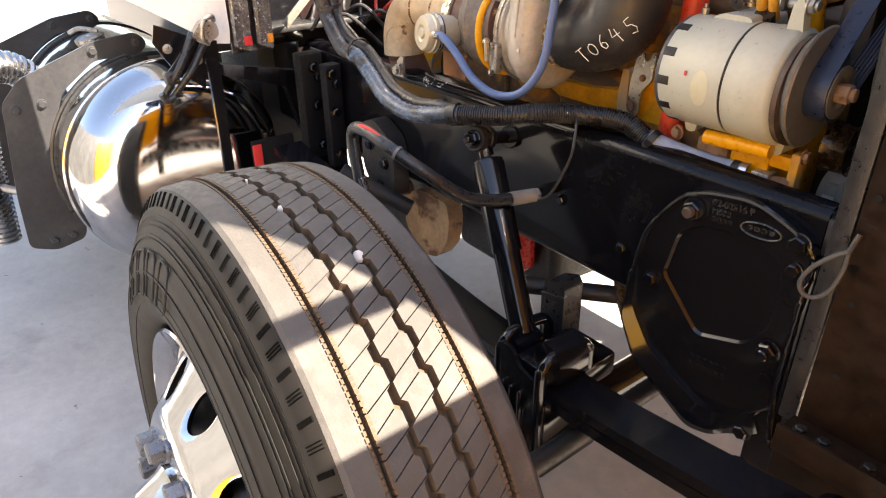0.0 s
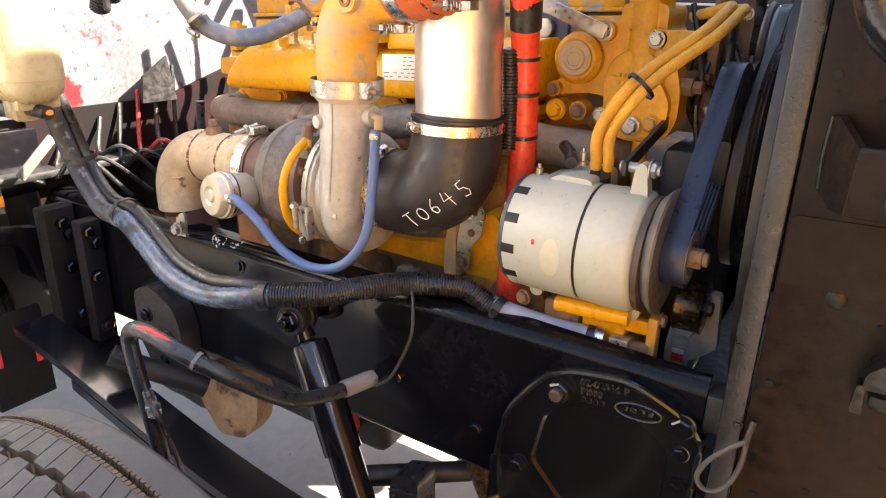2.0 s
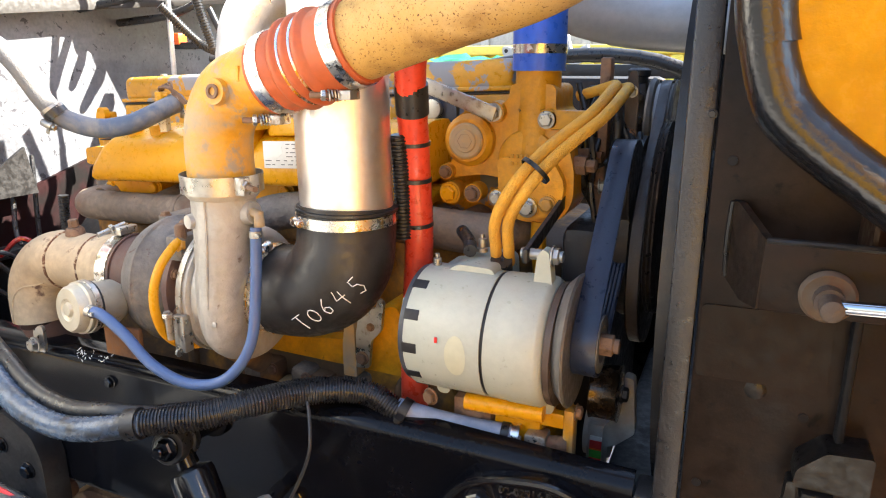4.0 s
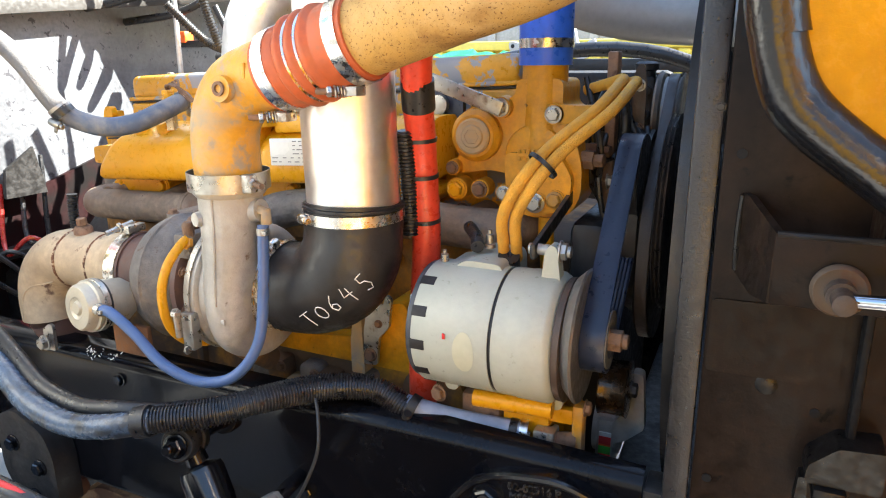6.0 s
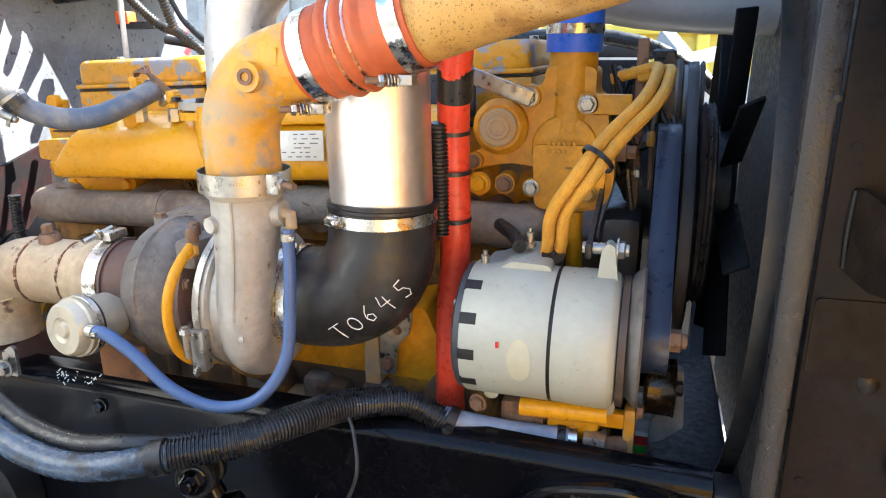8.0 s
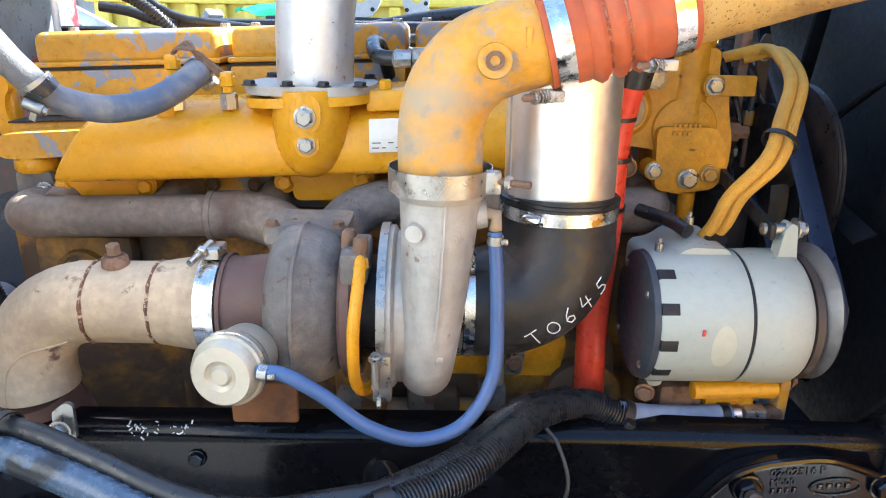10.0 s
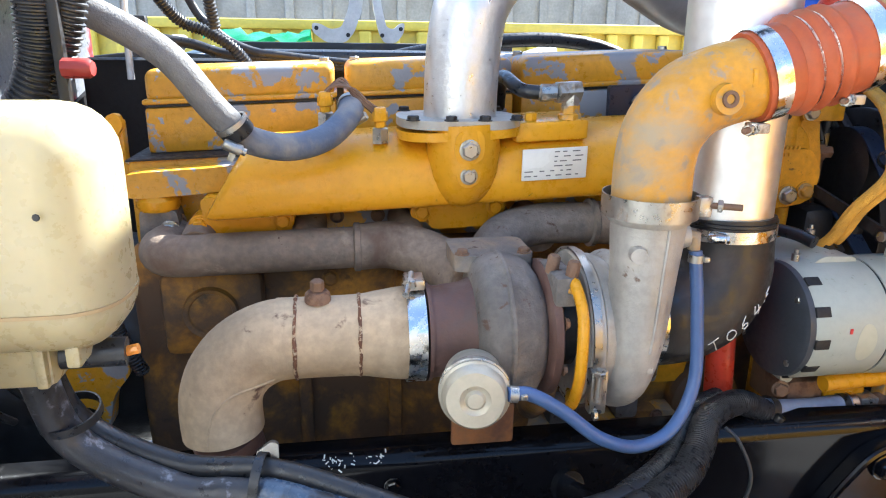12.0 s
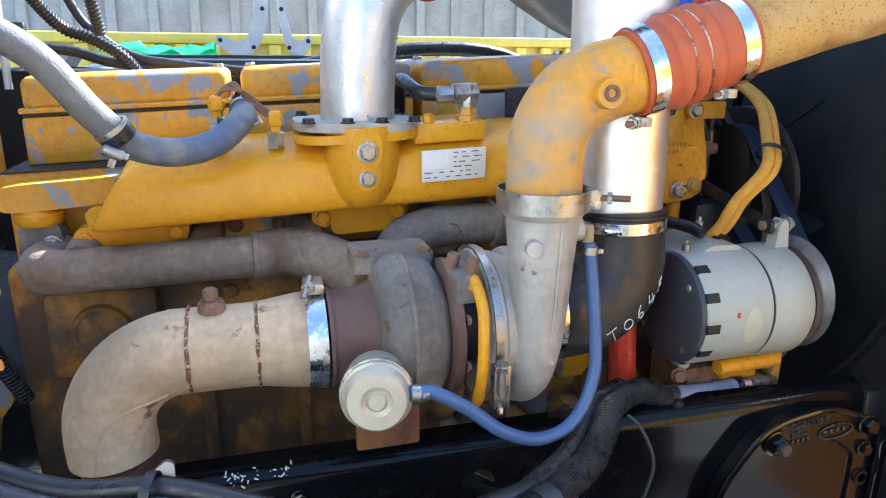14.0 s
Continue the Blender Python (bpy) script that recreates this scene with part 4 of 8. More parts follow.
    for k in range(4):
        part("injector_wire", tube([(-0.126, 0.262, 1.466 + 0.002 * k), (-0.112 + 0.004 * k, 0.246 + 0.006 * k, 1.480 + 0.003 * k), (-0.084, 0.252, 1.474 - 0.003 * k), (-0.064, 0.258, 1.455 - 0.003 * k), (-0.047, 0.260, 1.442 - 0.004 * k)], 0.0026, 6), RUSTY_BOLT, im)
    for x, y, up in ((-0.126, 0.262, 0.026), (-0.045, 0.255, 0.0)):
        part("sensor_base", lathe([(-0.01, 0.013), (0.012 + up, 0.013), (0.014 + up, 0.010)], (x, y, 1.402), (0, 0, 1), 6), ZINC, im)
        part("sensor", lathe([(0.012 + up, 0.0085), (0.022 + up, 0.0085), (0.024 + up, 0.012), (0.036 + up, 0.012), (0.038 + up, 0.010)], (x, y, 1.402), (0, 0, 1), 8), YELLOW, im)
        part("sensor_plug", box(x - 0.009, x + 0.009, y - 0.010, y + 0.010, 1.432 + up, 1.446 + up, 0.003), YELLOW, im)
    # rating plate with illegible print
    lb = part("rating_label", box(0.166, 0.268, 0.2030, 0.2060, 1.330, 1.378, 0.0005), LABEL_WHITE, im, "small white paper label, partly peeled")
    part("peeled_patch", prism([(0.1662, 1.3778), (0.212, 1.3778), (0.206, 1.366), (0.209, 1.358), (0.197, 1.349), (0.186, 1.350), (0.1662, 1.346)], 0.0006, on_xz(0.2026), 0.0), LABEL_WHITE, lb, "torn white paper backing")
    for r in range(6):
        x = 0.216 if r < 4 else 0.170
        while x < 0.262:
            w = random.uniform(0.004, 0.014)
            if x + w < 0.266:
                part("print_bar", box(x, x + w, 0.2022, 0.2034, 1.3718 - r * 0.0072, 1.3733 - r * 0.0072, 0.0), INK, lb)
            x += w + random.uniform(0.004, 0.014)
    # left end: water outlet arm and lifting eye
    part("water_outlet", prism(rounded([(-0.446, 1.288), (-0.444, 1.324), (-0.418, 1.328), (-0.318, 1.334), (-0.250, 1.340), (-0.250, 1.300), (-0.327, 1.293), (-0.415, 1.286)], 0.008), 0.046, on_xz(0.325), 0.012, 3), YELLOW_WORN, e)
    part("outlet_flange", lathe([(0.0, 0.030), (0.006, 0.034), (0.018, 0.034), (0.024, 0.028)], (-0.402, 0.352, 1.263), (0, 0, 1), 24), YELLOW, e)
    part("outlet_foot", prism(rounded([(-0.432, 1.20), (-0.428, 1.265), (-0.372, 1.265), (-0.360, 1.20)], 0.006), 0.06, on_xz(0.33), 0.005), IRON, e)
    bolt(e, (-0.383, 0.328, 1.233), (0, -1, 0), 0.013, ZINC)
    eye = rounded([(-0.488, 1.393), (-0.480, 1.411), (-0.463, 1.412), (-0.456, 1.392), (-0.466, 1.379), (-0.470, 1.355), (-0.464, 1.334), (-0.446, 1.322), (-0.446, 1.290), (-0.471, 1.284), (-0.487, 1.320), (-0.493, 1.360)], 0.009)
    part("lifting_eye", prism(eye, 0.016, on_xz(0.40), 0.003), YELLOW, e)
    part("eye_web", box(-0.480, -0.462, 0.414, 0.44, 1.29, 1.40, 0.004), YELLOW_WORN, e)
    part("housing_bracket", prism(rounded([(-0.68, 0.930), (-0.614, 0.942), (-0.583, 1.003), (-0.540, 1.045), (-0.510, 1.062), (-0.480, 1.044), (-0.464, 0.992), (-0.500, 0.948), (-0.513, 0.880), (-0.530, 0.930)], 0.016), 0.05, on_xz(0.31), 0.016, 4), YELLOW_WORN, e, "bright yellow bracket, paint chipped to grey")
    # side of the block: cover with round plug, cooler, lower castings
    part("side_plate", box(-0.405, -0.24, 0.300, 0.345, 1.02, 1.165, 0.014), YELLOW_DIRTY, e)
    part("core_plug", lathe([(0, 0.045), (0.012, 0.043), (0.010, 0.036), (0.006, 0.034), (0.006, 0.0)], (-0.325, 0.300, 1.098), (0, -1, 0), 32), YELLOW_DIRTY, e)
    part("oil_cooler", box(0.10, 0.56, 0.20, 0.36, 0.86, 1.03, 0.03, 4), YELLOW_DIRTY, e)
    part("oil_cooler_cap", lathe([(0, 0.06), (0.03, 0.06), (0.042, 0.045)], (0.50, 0.20, 0.95), (0, -1, 0), 24), YELLOW_DIRTY, e)
    part("side_casting", prism(rounded([(0.10, 1.022), (0.24, 1.020), (0.37, 1.036), (0.40, 1.100), (0.44, 1.110), (0.47, 1.040), (0.46, 0.980), (0.10, 0.985)], 0.012), 0.12, on_xz(0.185), 0.008, 3), CASTING, e, "bright yellow side casting with rust spots")
    part("casting_rib", prism(rounded([(0.345, 1.035), (0.352, 1.085), (0.368, 1.085), (0.372, 0.975), (0.345, 0.975)], 0.004), 0.03, on_xz(0.160), 0.004), YELLOW_DUSTY, e)
    hanger = [(0.385, 1.118), (0.397, 1.128), (0.404, 1.110), (0.414, 1.110), (0.420, 1.130), (0.430, 1.124), (0.424, 1.072), (0.404, 1.050), (0.398, 0.998), (0.372, 0.996), (0.374, 1.060)]
    part("steel_hanger", prism(rounded(hanger, 0.005), 0.008, on_xz(0.158), 0.002), ZINC, e, "bare steel hanger with chipped paint")
    bolt(e, (0.386, 0.158, 1.016), (0, -1, 0), 0.010, RUSTY_BOLT)
    bolt(e, (0.404, 0.158, 1.076), (0, -1, 0), 0.006, RUSTY_BOLT)
    for k in range(9):
        x, z = 0.13 + 0.038 * k, 0.925 + 0.022 * math.sin(k * 2.3)
        part("casting_lump", bumpy_box(x - 0.022, x + 0.022, 0.165, 0.24, z - 0.022, z + 0.024, 0.010, 2, cuts=1, wob=0.006), (IRON, YELLOW_DIRTY, YELLOW_DUSTY)[k % 3], e)
        if k % 2:
            bolt(e, (x + 0.015, 0.166, z + 0.012), (0, -1, 0), 0.009, RUSTY_BOLT)
    part("side_rib", box(-0.02, 0.30, 0.25, 0.345, 1.10, 1.16, 0.012), YELLOW_DIRTY, e)
    for x in (-0.18, -0.02, 0.14, 0.30, 0.46, 0.62):
        part("cast_rib", box(x - 0.012, x + 0.012, 0.318, 0.345, 0.70, 1.02, 0.008), YELLOW_DIRTY, e)
        bolt(e, (x + 0.05, 0.332, 1.14), (0, -1, 0), 0.012, YELLOW_DIRTY)
    part("flywheel_housing", lathe([(0, 0.20), (0.10, 0.22), (0.14, 0.22), (0.15, 0.19)], (-0.46, 0.555, 0.95), (-1, 0, 0), 48), DULL_BLACK, e)
    part("front_cover", box(0.70, 0.765, 0.26, 0.80, 0.70, 1.26, 0.02), DULL_BLACK, e)
    part("front_bracket", box(0.63, 0.74, 0.14, 0.26, 0.86, 1.05, 0.015), YELLOW, e)
    # the engine sits lower at its rear end
    lean([im, *im.children_recursive], 0.044, -0.008)
    top = [o for o in e.children if o.name.split(".")[0] in ("head", "cover_base", "gasket", "valve_cover", "cover_flange", "head_seam")]
    lean(top + [o for o in e.children if o.name.startswith("bolt") and o.matrix_basis.translation.z > 1.45], 0.042, -0.0165)
    return e


engine()


def front_housing():
    h = thing("thermostat_housing", (0.61, 0.30, 1.24), "dusty yellow cast water housing at the engine front", "housing")
    out = [(0.500, 1.392), (0.508, 1.420), (0.530, 1.436), (0.572, 1.446), (0.606, 1.452), (0.607, 1.480), (0.682, 1.480), (0.682, 1.440), (0.700, 1.430), (0.704, 1.392), (0.716, 1.345), (0.716, 1.300), (0.700, 1.268), (0.640, 1.258), (0.608, 1.268), (0.604, 1.328), (0.560, 1.334), (0.515, 1.326), (0.494, 1.326), (0.494, 1.346), (0.515, 1.356)]
    part("casting", prism(rounded(out, 0.014), 0.11, on_xz(0.268), 0.010, 3), CASTING, h)
    part("neck", lathe([(-0.10, 0.040), (-0.03, 0.037), (0.045, 0.036), (0.075, 0.036)], (0.6445, 0.298, 1.455), (0, 0, 1), 32), CASTING, h)
    part("cast_dome", lathe([(0, 0.050), (0.004, 0.048), (0.006, 0.042), (0.007, 0.0)], (0.640, 0.268, 1.360), (0, -1, 0), 36), CASTING, h)
    part("lower_face", prism(rounded([(0.600, 1.268), (0.594, 1.366), (0.684, 1.366), (0.706, 1.330), (0.700, 1.280), (0.650, 1.266)], 0.014), 0.02, on_xz(0.250), 0.006), CASTING, h)
    for i in range(2):
        for k in range(6 - i * 2):
            part("raised_mark", box(0.617 + k * 0.0075, 0.622 + k * 0.0075, 0.2475, 0.2505, 1.366 - i * 0.012, 1.372 - i * 0.012, 0.0004), CASTING, h)
    part("plug_boss", lathe([(0, 0.043), (0.012, 0.042), (0.020, 0.034)], (0.542, 0.268, 1.390), (0, -1, 0), 36), CASTING, h)
    part("plug", lathe([(0.016, 0.029), (0.026, 0.029), (0.028, 0.026), (0.027, 0.019), (0.030, 0.017), (0.030, 0.0125)], (0.542, 0.268, 1.390), (0, -1, 0), 32), YELLOW_DUSTY, h)
    part("plug_socket", lathe([(0.014, 0.0), (0.029, 0.0125), (0.0305, 0.0125), (0.016, 0.0)], (0.542, 0.268, 1.390), (0, -1, 0), 6), RUSTY_BOLT, h, "rusty hexagon socket")
    for x, z, s, m in ((0.502, 1.336, 0.009, RUSTY_BOLT), (0.512, 1.302, 0.013, YELLOW), (0.553, 1.304, 0.011, RUSTY_BOLT), (0.595, 1.300, 0.010, ZINC), (0.680, 1.295, 0.011, YELLOW_DUSTY), (0.585, 1.436, 0.012, ZINC), (0.672, 1.427, 0.011, ZINC), (0.648, 1.288, 0.013, ZINC)):
        low = z < 1.31
        part("bolt_lug", lathe([(-0.02, s * 1.5), (0.010, s * 1.45)], (x, 0.258 if low else 0.264, z), (0, -1, 0), 20), CASTING, h)
        bolt(h, (x, 0.247 if low else 0.253, z), (0, -1, 0), s, m)
    part("side_bracket", box(0.660, 0.735, 0.254, 0.264, 1.412, 1.442, 0.003), CASTING, h)
    part("pipe_stub", lathe([(0, 0.016), (0.02, 0.016), (0.02, 0.011), (0.034, 0.011), (0.036, 0.007)], (0.712, 0.290, 1.355), (1, -0.1, 0), 6), RUSTY_BOLT, h, "brass-brown hexagon fitting")
    part("hanging_pipe", tube([(0.660, 0.275, 1.262), (0.660, 0.278, 1.22), (0.662, 0.30, 1.14)], 0.013, 14), CASTING, h)
    m = Matrix.Translation((0.530, 0.242, 1.456)) @ Matrix.Rotation(radians(20), 4, "Y")
    part("support_bar", box(-0.066, 0.066, -0.003, 0.003, -0.012, 0.012, 0.002, m=m), ZINC, h, "bare steel support bar")
    part("outlet_pipe", tube([(0.63, 0.33, 1.26), (0.62, 0.34, 1.20), (0.62, 0.36, 1.12)], 0.020, 16), YELLOW_DIRTY, h)
    b = thing("coolant_hose", (0.6445, 0.298, 1.50), "bright blue silicone coolant hose on the water housing", "hose", "hoses")
    part("hose", tube([(0.6445, 0.298, 1.500), (0.6445, 0.298, 1.60), (0.646, 0.300, 1.72)], 0.042, 28), BLUE_HOSE, b)
    band_clamp((0.6445, 0.298, 1.533), (0, 0, 1), 0.042, 0.014, turn=0.4)


front_housing()


# ---- exhaust manifold and turbocharger ----
TY, TZ = 0.045, 1.160


def exhaust():
    m = thing("exhaust_manifold", (0.05, 0.27, 1.17), "heat-browned cast exhaust manifold along the head", "manifold")
    part("rear_log", tube([(-0.375, 0.355, 1.212), (-0.392, 0.300, 1.210), (-0.370, 0.262, 1.210), (-0.30, 0.255, 1.212), (-0.085, 0.252, 1.218)], 0.033, 22), MANIFOLD, m)
    part("joint_ring", lathe([(-0.006, 0.036), (-0.004, 0.039), (0.004, 0.039), (0.006, 0.036)], (-0.084, 0.252, 1.218), (1, 0, 0), 28), MANIFOLD, m)
    part("rear_elbow", tube([(-0.085, 0.252, 1.218), (-0.03, 0.250, 1.220), (0.030, 0.225, 1.208), (0.065, 0.170, 1.190), (0.085, 0.12, 1.175)], [0.037, 0.038, 0.038, 0.040, 0.042], 22), MANIFOLD, m)
    part("front_elbow", tube([(0.105, 0.12, 1.180), (0.115, 0.175, 1.205), (0.145, 0.225, 1.235), (0.21, 0.250, 1.248), (0.30, 0.252, 1.248)], [0.042, 0.040, 0.036, 0.034, 0.034], 22), IRON, m)
    part("front_log", tube([(0.30, 0.252, 1.248), (0.45, 0.252, 1.240), (0.575, 0.255, 1.235), (0.605, 0.30, 1.235), (0.605, 0.36, 1.235)], 0.036, 22), MANIFOLD, m)
    part("joint_ring", lathe([(-0.006, 0.037), (-0.004, 0.040), (0.004, 0.040), (0.006, 0.037)], (0.30, 0.252, 1.248), (1, 0, 0), 28), IRON, m)
    part("pedestal", box(0.045, 0.150, 0.09, 0.19, 1.13, 1.215, 0.012), MANIFOLD, m)
    for x in (-0.33, -0.16, 0.0, 0.22, 0.38, 0.52):
        part("runner", tube([(x, 0.262, 1.222), (x, 0.32, 1.232), (x, 0.38, 1.232)], 0.028, 14), MANIFOLD, m)
        for s in (-0.045, 0.045):
            bolt(m, (x + s, 0.360, 1.242), (0, -1, 0), 0.010, RUSTY_BOLT)

    t = thing("turbocharger", (0.16, TY, 1.05), "turbocharger with iron turbine and cast aluminium compressor housing", "turbocharger")
    # turbine scroll, round the x axis
    prof = [(0.056, 0.060), (0.058, 0.076), (0.062, 0.088), (0.069, 0.096), (0.080, 0.1015), (0.092, 0.1035), (0.0945, 0.1065), (0.0985, 0.1065), (0.101, 0.1035), (0.122, 0.099), (0.136, 0.090), (0.147, 0.076), (0.152, 0.05)]
    bm = lathe(prof, (0, TY, TZ), (1, 0, 0), 56)
    for v in bm.verts:
        v.co += Vector((0.5, 1, 1)) * (0.0018 * noise.noise(v.co * 40) + 0.0022 * noise.noise(v.co * 17))
    part("turbine_housing", bm, IRON, t, "dark grey cast iron turbine housing")
    part("scroll_flange", prism(rounded([(0.040, 0.060), (0.040, 0.150), (0.150, 0.150), (0.150, 0.060)], 0.016), 0.022, lambda a, b, d: (a, b, 1.236 + d), 0.004), IRON, t)
    for a, b in ((0.052, 0.072), (0.138, 0.072)):
        bolt(t, (a, b, 1.258), (0, 0, 1), 0.008, RUSTY_BOLT)
    part("turbine_outlet", lathe([(-0.002, 0.063), (0.014, 0.0615), (0.046, 0.065), (0.060, 0.072)], (0, TY, TZ), (1, 0, 0), 44), HEAT_BROWN, t, "heat-stained brown outlet")
    part("bearing_ring", lathe([(0.148, 0.088), (0.152, 0.093), (0.162, 0.093), (0.166, 0.084), (0.168, 0.060)], (0, TY, TZ), (1, 0, 0), 44), HEAT_BROWN, t)
    part("bearing_housing", lathe([(0.15, 0.055), (0.20, 0.055)], (0, TY, TZ), (1, 0, 0), 32), STEEL_GAP_BLACK, t)
    part("oil_block", box(0.152, 0.184, -0.030, 0.055, 1.215, 1.255, 0.006), IRON, t)
    for x, y, z in ((0.158, 0.010, 1.250), (0.175, -0.018, 1.250)):
        part("oil_plug", lathe([(0, 0.009), (0.020, 0.009), (0.024, 0.006)], (x, y, z), (0.1, -0.1, 1), 8), RUSTY_BOLT, t)
    for a in np.linspace(0.4, 5.8, 8):
        bolt(t, (0.166, TY + 0.083 * math.cos(a), TZ + 0.083 * math.sin(a)), (1, 0, 0), 0.007, RUSTY_BOLT)
    part("back_plate", lathe([(0.194, 0.05), (0.195, 0.101), (0.199, 0.105), (0.212, 0.105), (0.216, 0.100), (0.218, 0.05)], (0, TY, TZ), (1, 0, 0), 56), CAST_ALU, t)
    part("v_band", lathe([(0.196, 0.105), (0.196, 0.1085), (0.206, 0.1085), (0.206, 0.105)], (0, TY, TZ), (1, 0, 0), 56, closed=True), ZINC, t)
    part("band_latch", box(0.192, 0.214, -0.070, -0.052, 1.085, 1.145, 0.003), ZINC, t)
    part("latch_bolt", lathe([(0, 0.005), (0.045, 0.005)], (0.197, -0.080, 1.110), (0, -0.05, 1), 10), ZINC, t)
    bolt(t, (0.197, -0.082, 1.145), (0, 0, 1), 0.008, ZINC, "latch_nut", False)
    bolt(t, (0.203, -0.070, 1.085), (-1, 0, 0), 0.007, ZINC, "latch_nut", False)
    # compressor cover and scroll; the outlet rises on the near side
    part("compressor_cover", lathe([(0.214, 0.098), (0.228, 0.098), (0.250, 0.090), (0.268, 0.074), (0.284, 0.068), (0.286, 0.055)], (0, TY, TZ), (1, 0, 0), 48), CAST_ALU, t)
    scroll = [(0.268, -0.020, 1.345, 0.047), (0.268, -0.021, 1.315, 0.046), (0.266, -0.025, 1.265, 0.042), (0.263, -0.030, 1.215, 0.039), (0.259, -0.034, 1.165, 0.036)]
    for a, r in ((35, 0.034), (65, 0.032), (95, 0.030), (130, 0.028), (170, 0.025), (210, 0.022), (250, 0.020), (290, 0.018)):
        scroll.append((0.254, TY - 0.083 * math.cos(radians(a)), TZ - 0.083 * math.sin(radians(a)), r))
    part("compressor_scroll", tube([s[:3] for s in scroll], [s[3] for s in scroll], 26, 6), CAST_ALU, t, "cast aluminium compressor scroll with outlet")
    part("casting_seam", tube([(s[0] + 0.006, s[1] - s[3] * 0.995, s[2]) for s in scroll[:5]], 0.0022, 6), CAST_ALU, t)
    part("outlet_lip", lathe([(-0.012, 0.049), (-0.004, 0.055), (0.004, 0.055)], (0.268, -0.020, 1.336), (0, 0, 1), 40), CAST_ALU, t)
    part("cast_nub", lathe([(0, 0.012), (0.012, 0.010)], (0.243, -0.055, 1.292), (-0.3, -1, 0), 14), CAST_ALU, t)
    part("port_boss", tube([(0.285, -0.018, 1.300), (0.322, -0.020, 1.304)], [0.022, 0.016], 18, smooth=False), CAST_ALU, t)
    part("brass_elbow", tube([(0.318, -0.022, 1.304), (0.332, -0.023, 1.303), (0.332, -0.023, 1.285)], 0.008, 10, smooth=False), YELLOW_DUSTY, t)
    for i in range(4):
        part("raised_mark", box(0.266, 0.274, -0.0655 + i * 0.001, -0.0635 + i * 0.001, 1.135 + i * 0.011, 1.143 + i * 0.011, 0.0005), CAST_ALU, t)
    part("inlet_ring", lathe([(0.280, 0.069), (0.282, 0.0715), (0.297, 0.0715), (0.299, 0.069)], (0, TY, TZ + 0.008), (1, 0, 0), 48), STEEL, t)
    part("oil_line", tube([(0.176, -0.018, 1.250), (0.177, -0.040, 1.240), (0.176, -0.066, 1.218), (0.173, -0.080, 1.185), (0.172, -0.080, 1.145), (0.173, -0.066, 1.108), (0.180, -0.036, 1.082), (0.20, 0.02, 1.07)], 0.0072, 12), YELLOW, t, "yellow painted oil line")
    bolt(t, (0.176, -0.020, 1.240), (0, -1, 0.3), 0.011, YELLOW_DUSTY, "union_nut", False)
    part("drain_pipe", tube([(0.172, 0.05, 1.10), (0.172, 0.07, 1.04), (0.18, 0.14, 0.98)], 0.022, 16), YELLOW_DIRTY, t)

    w = thing("wastegate_actuator", (0.03, -0.11, 1.11), "dull zinc wastegate actuator can beside the turbine", "actuator")
    ax = Vector((-0.16, -1, 0.10)).normalized()
    f = Vector((0.035, -0.120, 1.1465))
    part("can", lathe([(-0.085, 0.026), (-0.070, 0.036), (-0.022, 0.040), (-0.018, 0.0415), (-0.014, 0.0415), (-0.012, 0.0385), (-0.002, 0.0365), (0.002, 0.033), (0.003, 0.018), (0.001, 0.016), (0.000, 0.012), (0.004, 0.009), (0.005, 0.0)], f, ax, 44), CREAM, w, "pale cream-grey can")
    part("crimp_ring", lathe([(-0.031, 0.040), (-0.030, 0.0425), (-0.022, 0.0425), (-0.021, 0.040)], f, ax, 44), ZINC, w)
    part("gap_ring", lathe([(-0.0345, 0.0395), (-0.0345, 0.0405), (-0.0315, 0.0405), (-0.0315, 0.0395)], f, ax, 44, closed=True), STEEL_GAP_BLACK, w)
    part("hose_spigot", tube([f + Vector((0.030, 0.012, 0.0)), f + Vector((0.052, 0.010, 0.0))], 0.006, 10, smooth=False), ZINC, w)
    part("bracket", box(0.02, 0.10, -0.055, -0.045, 1.045, 1.10, 0.004), mat("orange_rust_plate", (0.17, 0.070, 0.022), 0.75, mottle=0.3, stains=[((0.08, 0.035, 0.018), 20, 0.5, 0.7, 0.85)], bump=0.3), w)
    part("push_rod", tube([(0.035, -0.06, 1.14), (0.06, 0.03, 1.10)], 0.006, 8, smooth=False), ZINC, w)
    h = thing("boost_hose", (0.2, -0.08, 1.03), "thin blue rubber hose sagging below the turbocharger", "hose", "hoses")
    part("hose", tube([(0.073, -0.118, 1.150), (0.100, -0.116, 1.147), (0.142, -0.114, 1.120), (0.191, -0.113, 1.080), (0.246, -0.101, 1.056), (0.299, -0.083, 1.066), (0.333, -0.063, 1.118), (0.336, -0.046, 1.199), (0.331, -0.030, 1.285)], 0.0082, 14), THIN_BLUE, h)
    for p, d in (((0.080, -0.1175, 1.1495), (1, -0.1, -0.1)), ((0.3315, -0.032, 1.276), (0, 0, 1))):
        part("spring_clip", lathe([(-0.005, 0.0082), (-0.005, 0.0095), (0.005, 0.0095), (0.005, 0.0082)], p, d, 18, closed=True), ZINC, h)
        part("clip_ear", box(p[0] + 0.006, p[0] + 0.014, p[1] - 0.011, p[1] - 0.004, p[2] - 0.003, p[2] + 0.003, 0.001), ZINC, h)

    x = thing("exhaust_downpipe", (-0.25, 0.045, 1.0), "tan ceramic-coated exhaust elbow with rusted weld beads", "exhaust pipe")
    rows = [(-0.006, TY, TZ, 0.0625), (-0.036, TY, TZ, 0.0615), (-0.068, TY, TZ, 0.057), (-0.098, TY, TZ, 0.0535), (-0.195, TY, TZ, 0.0530)]
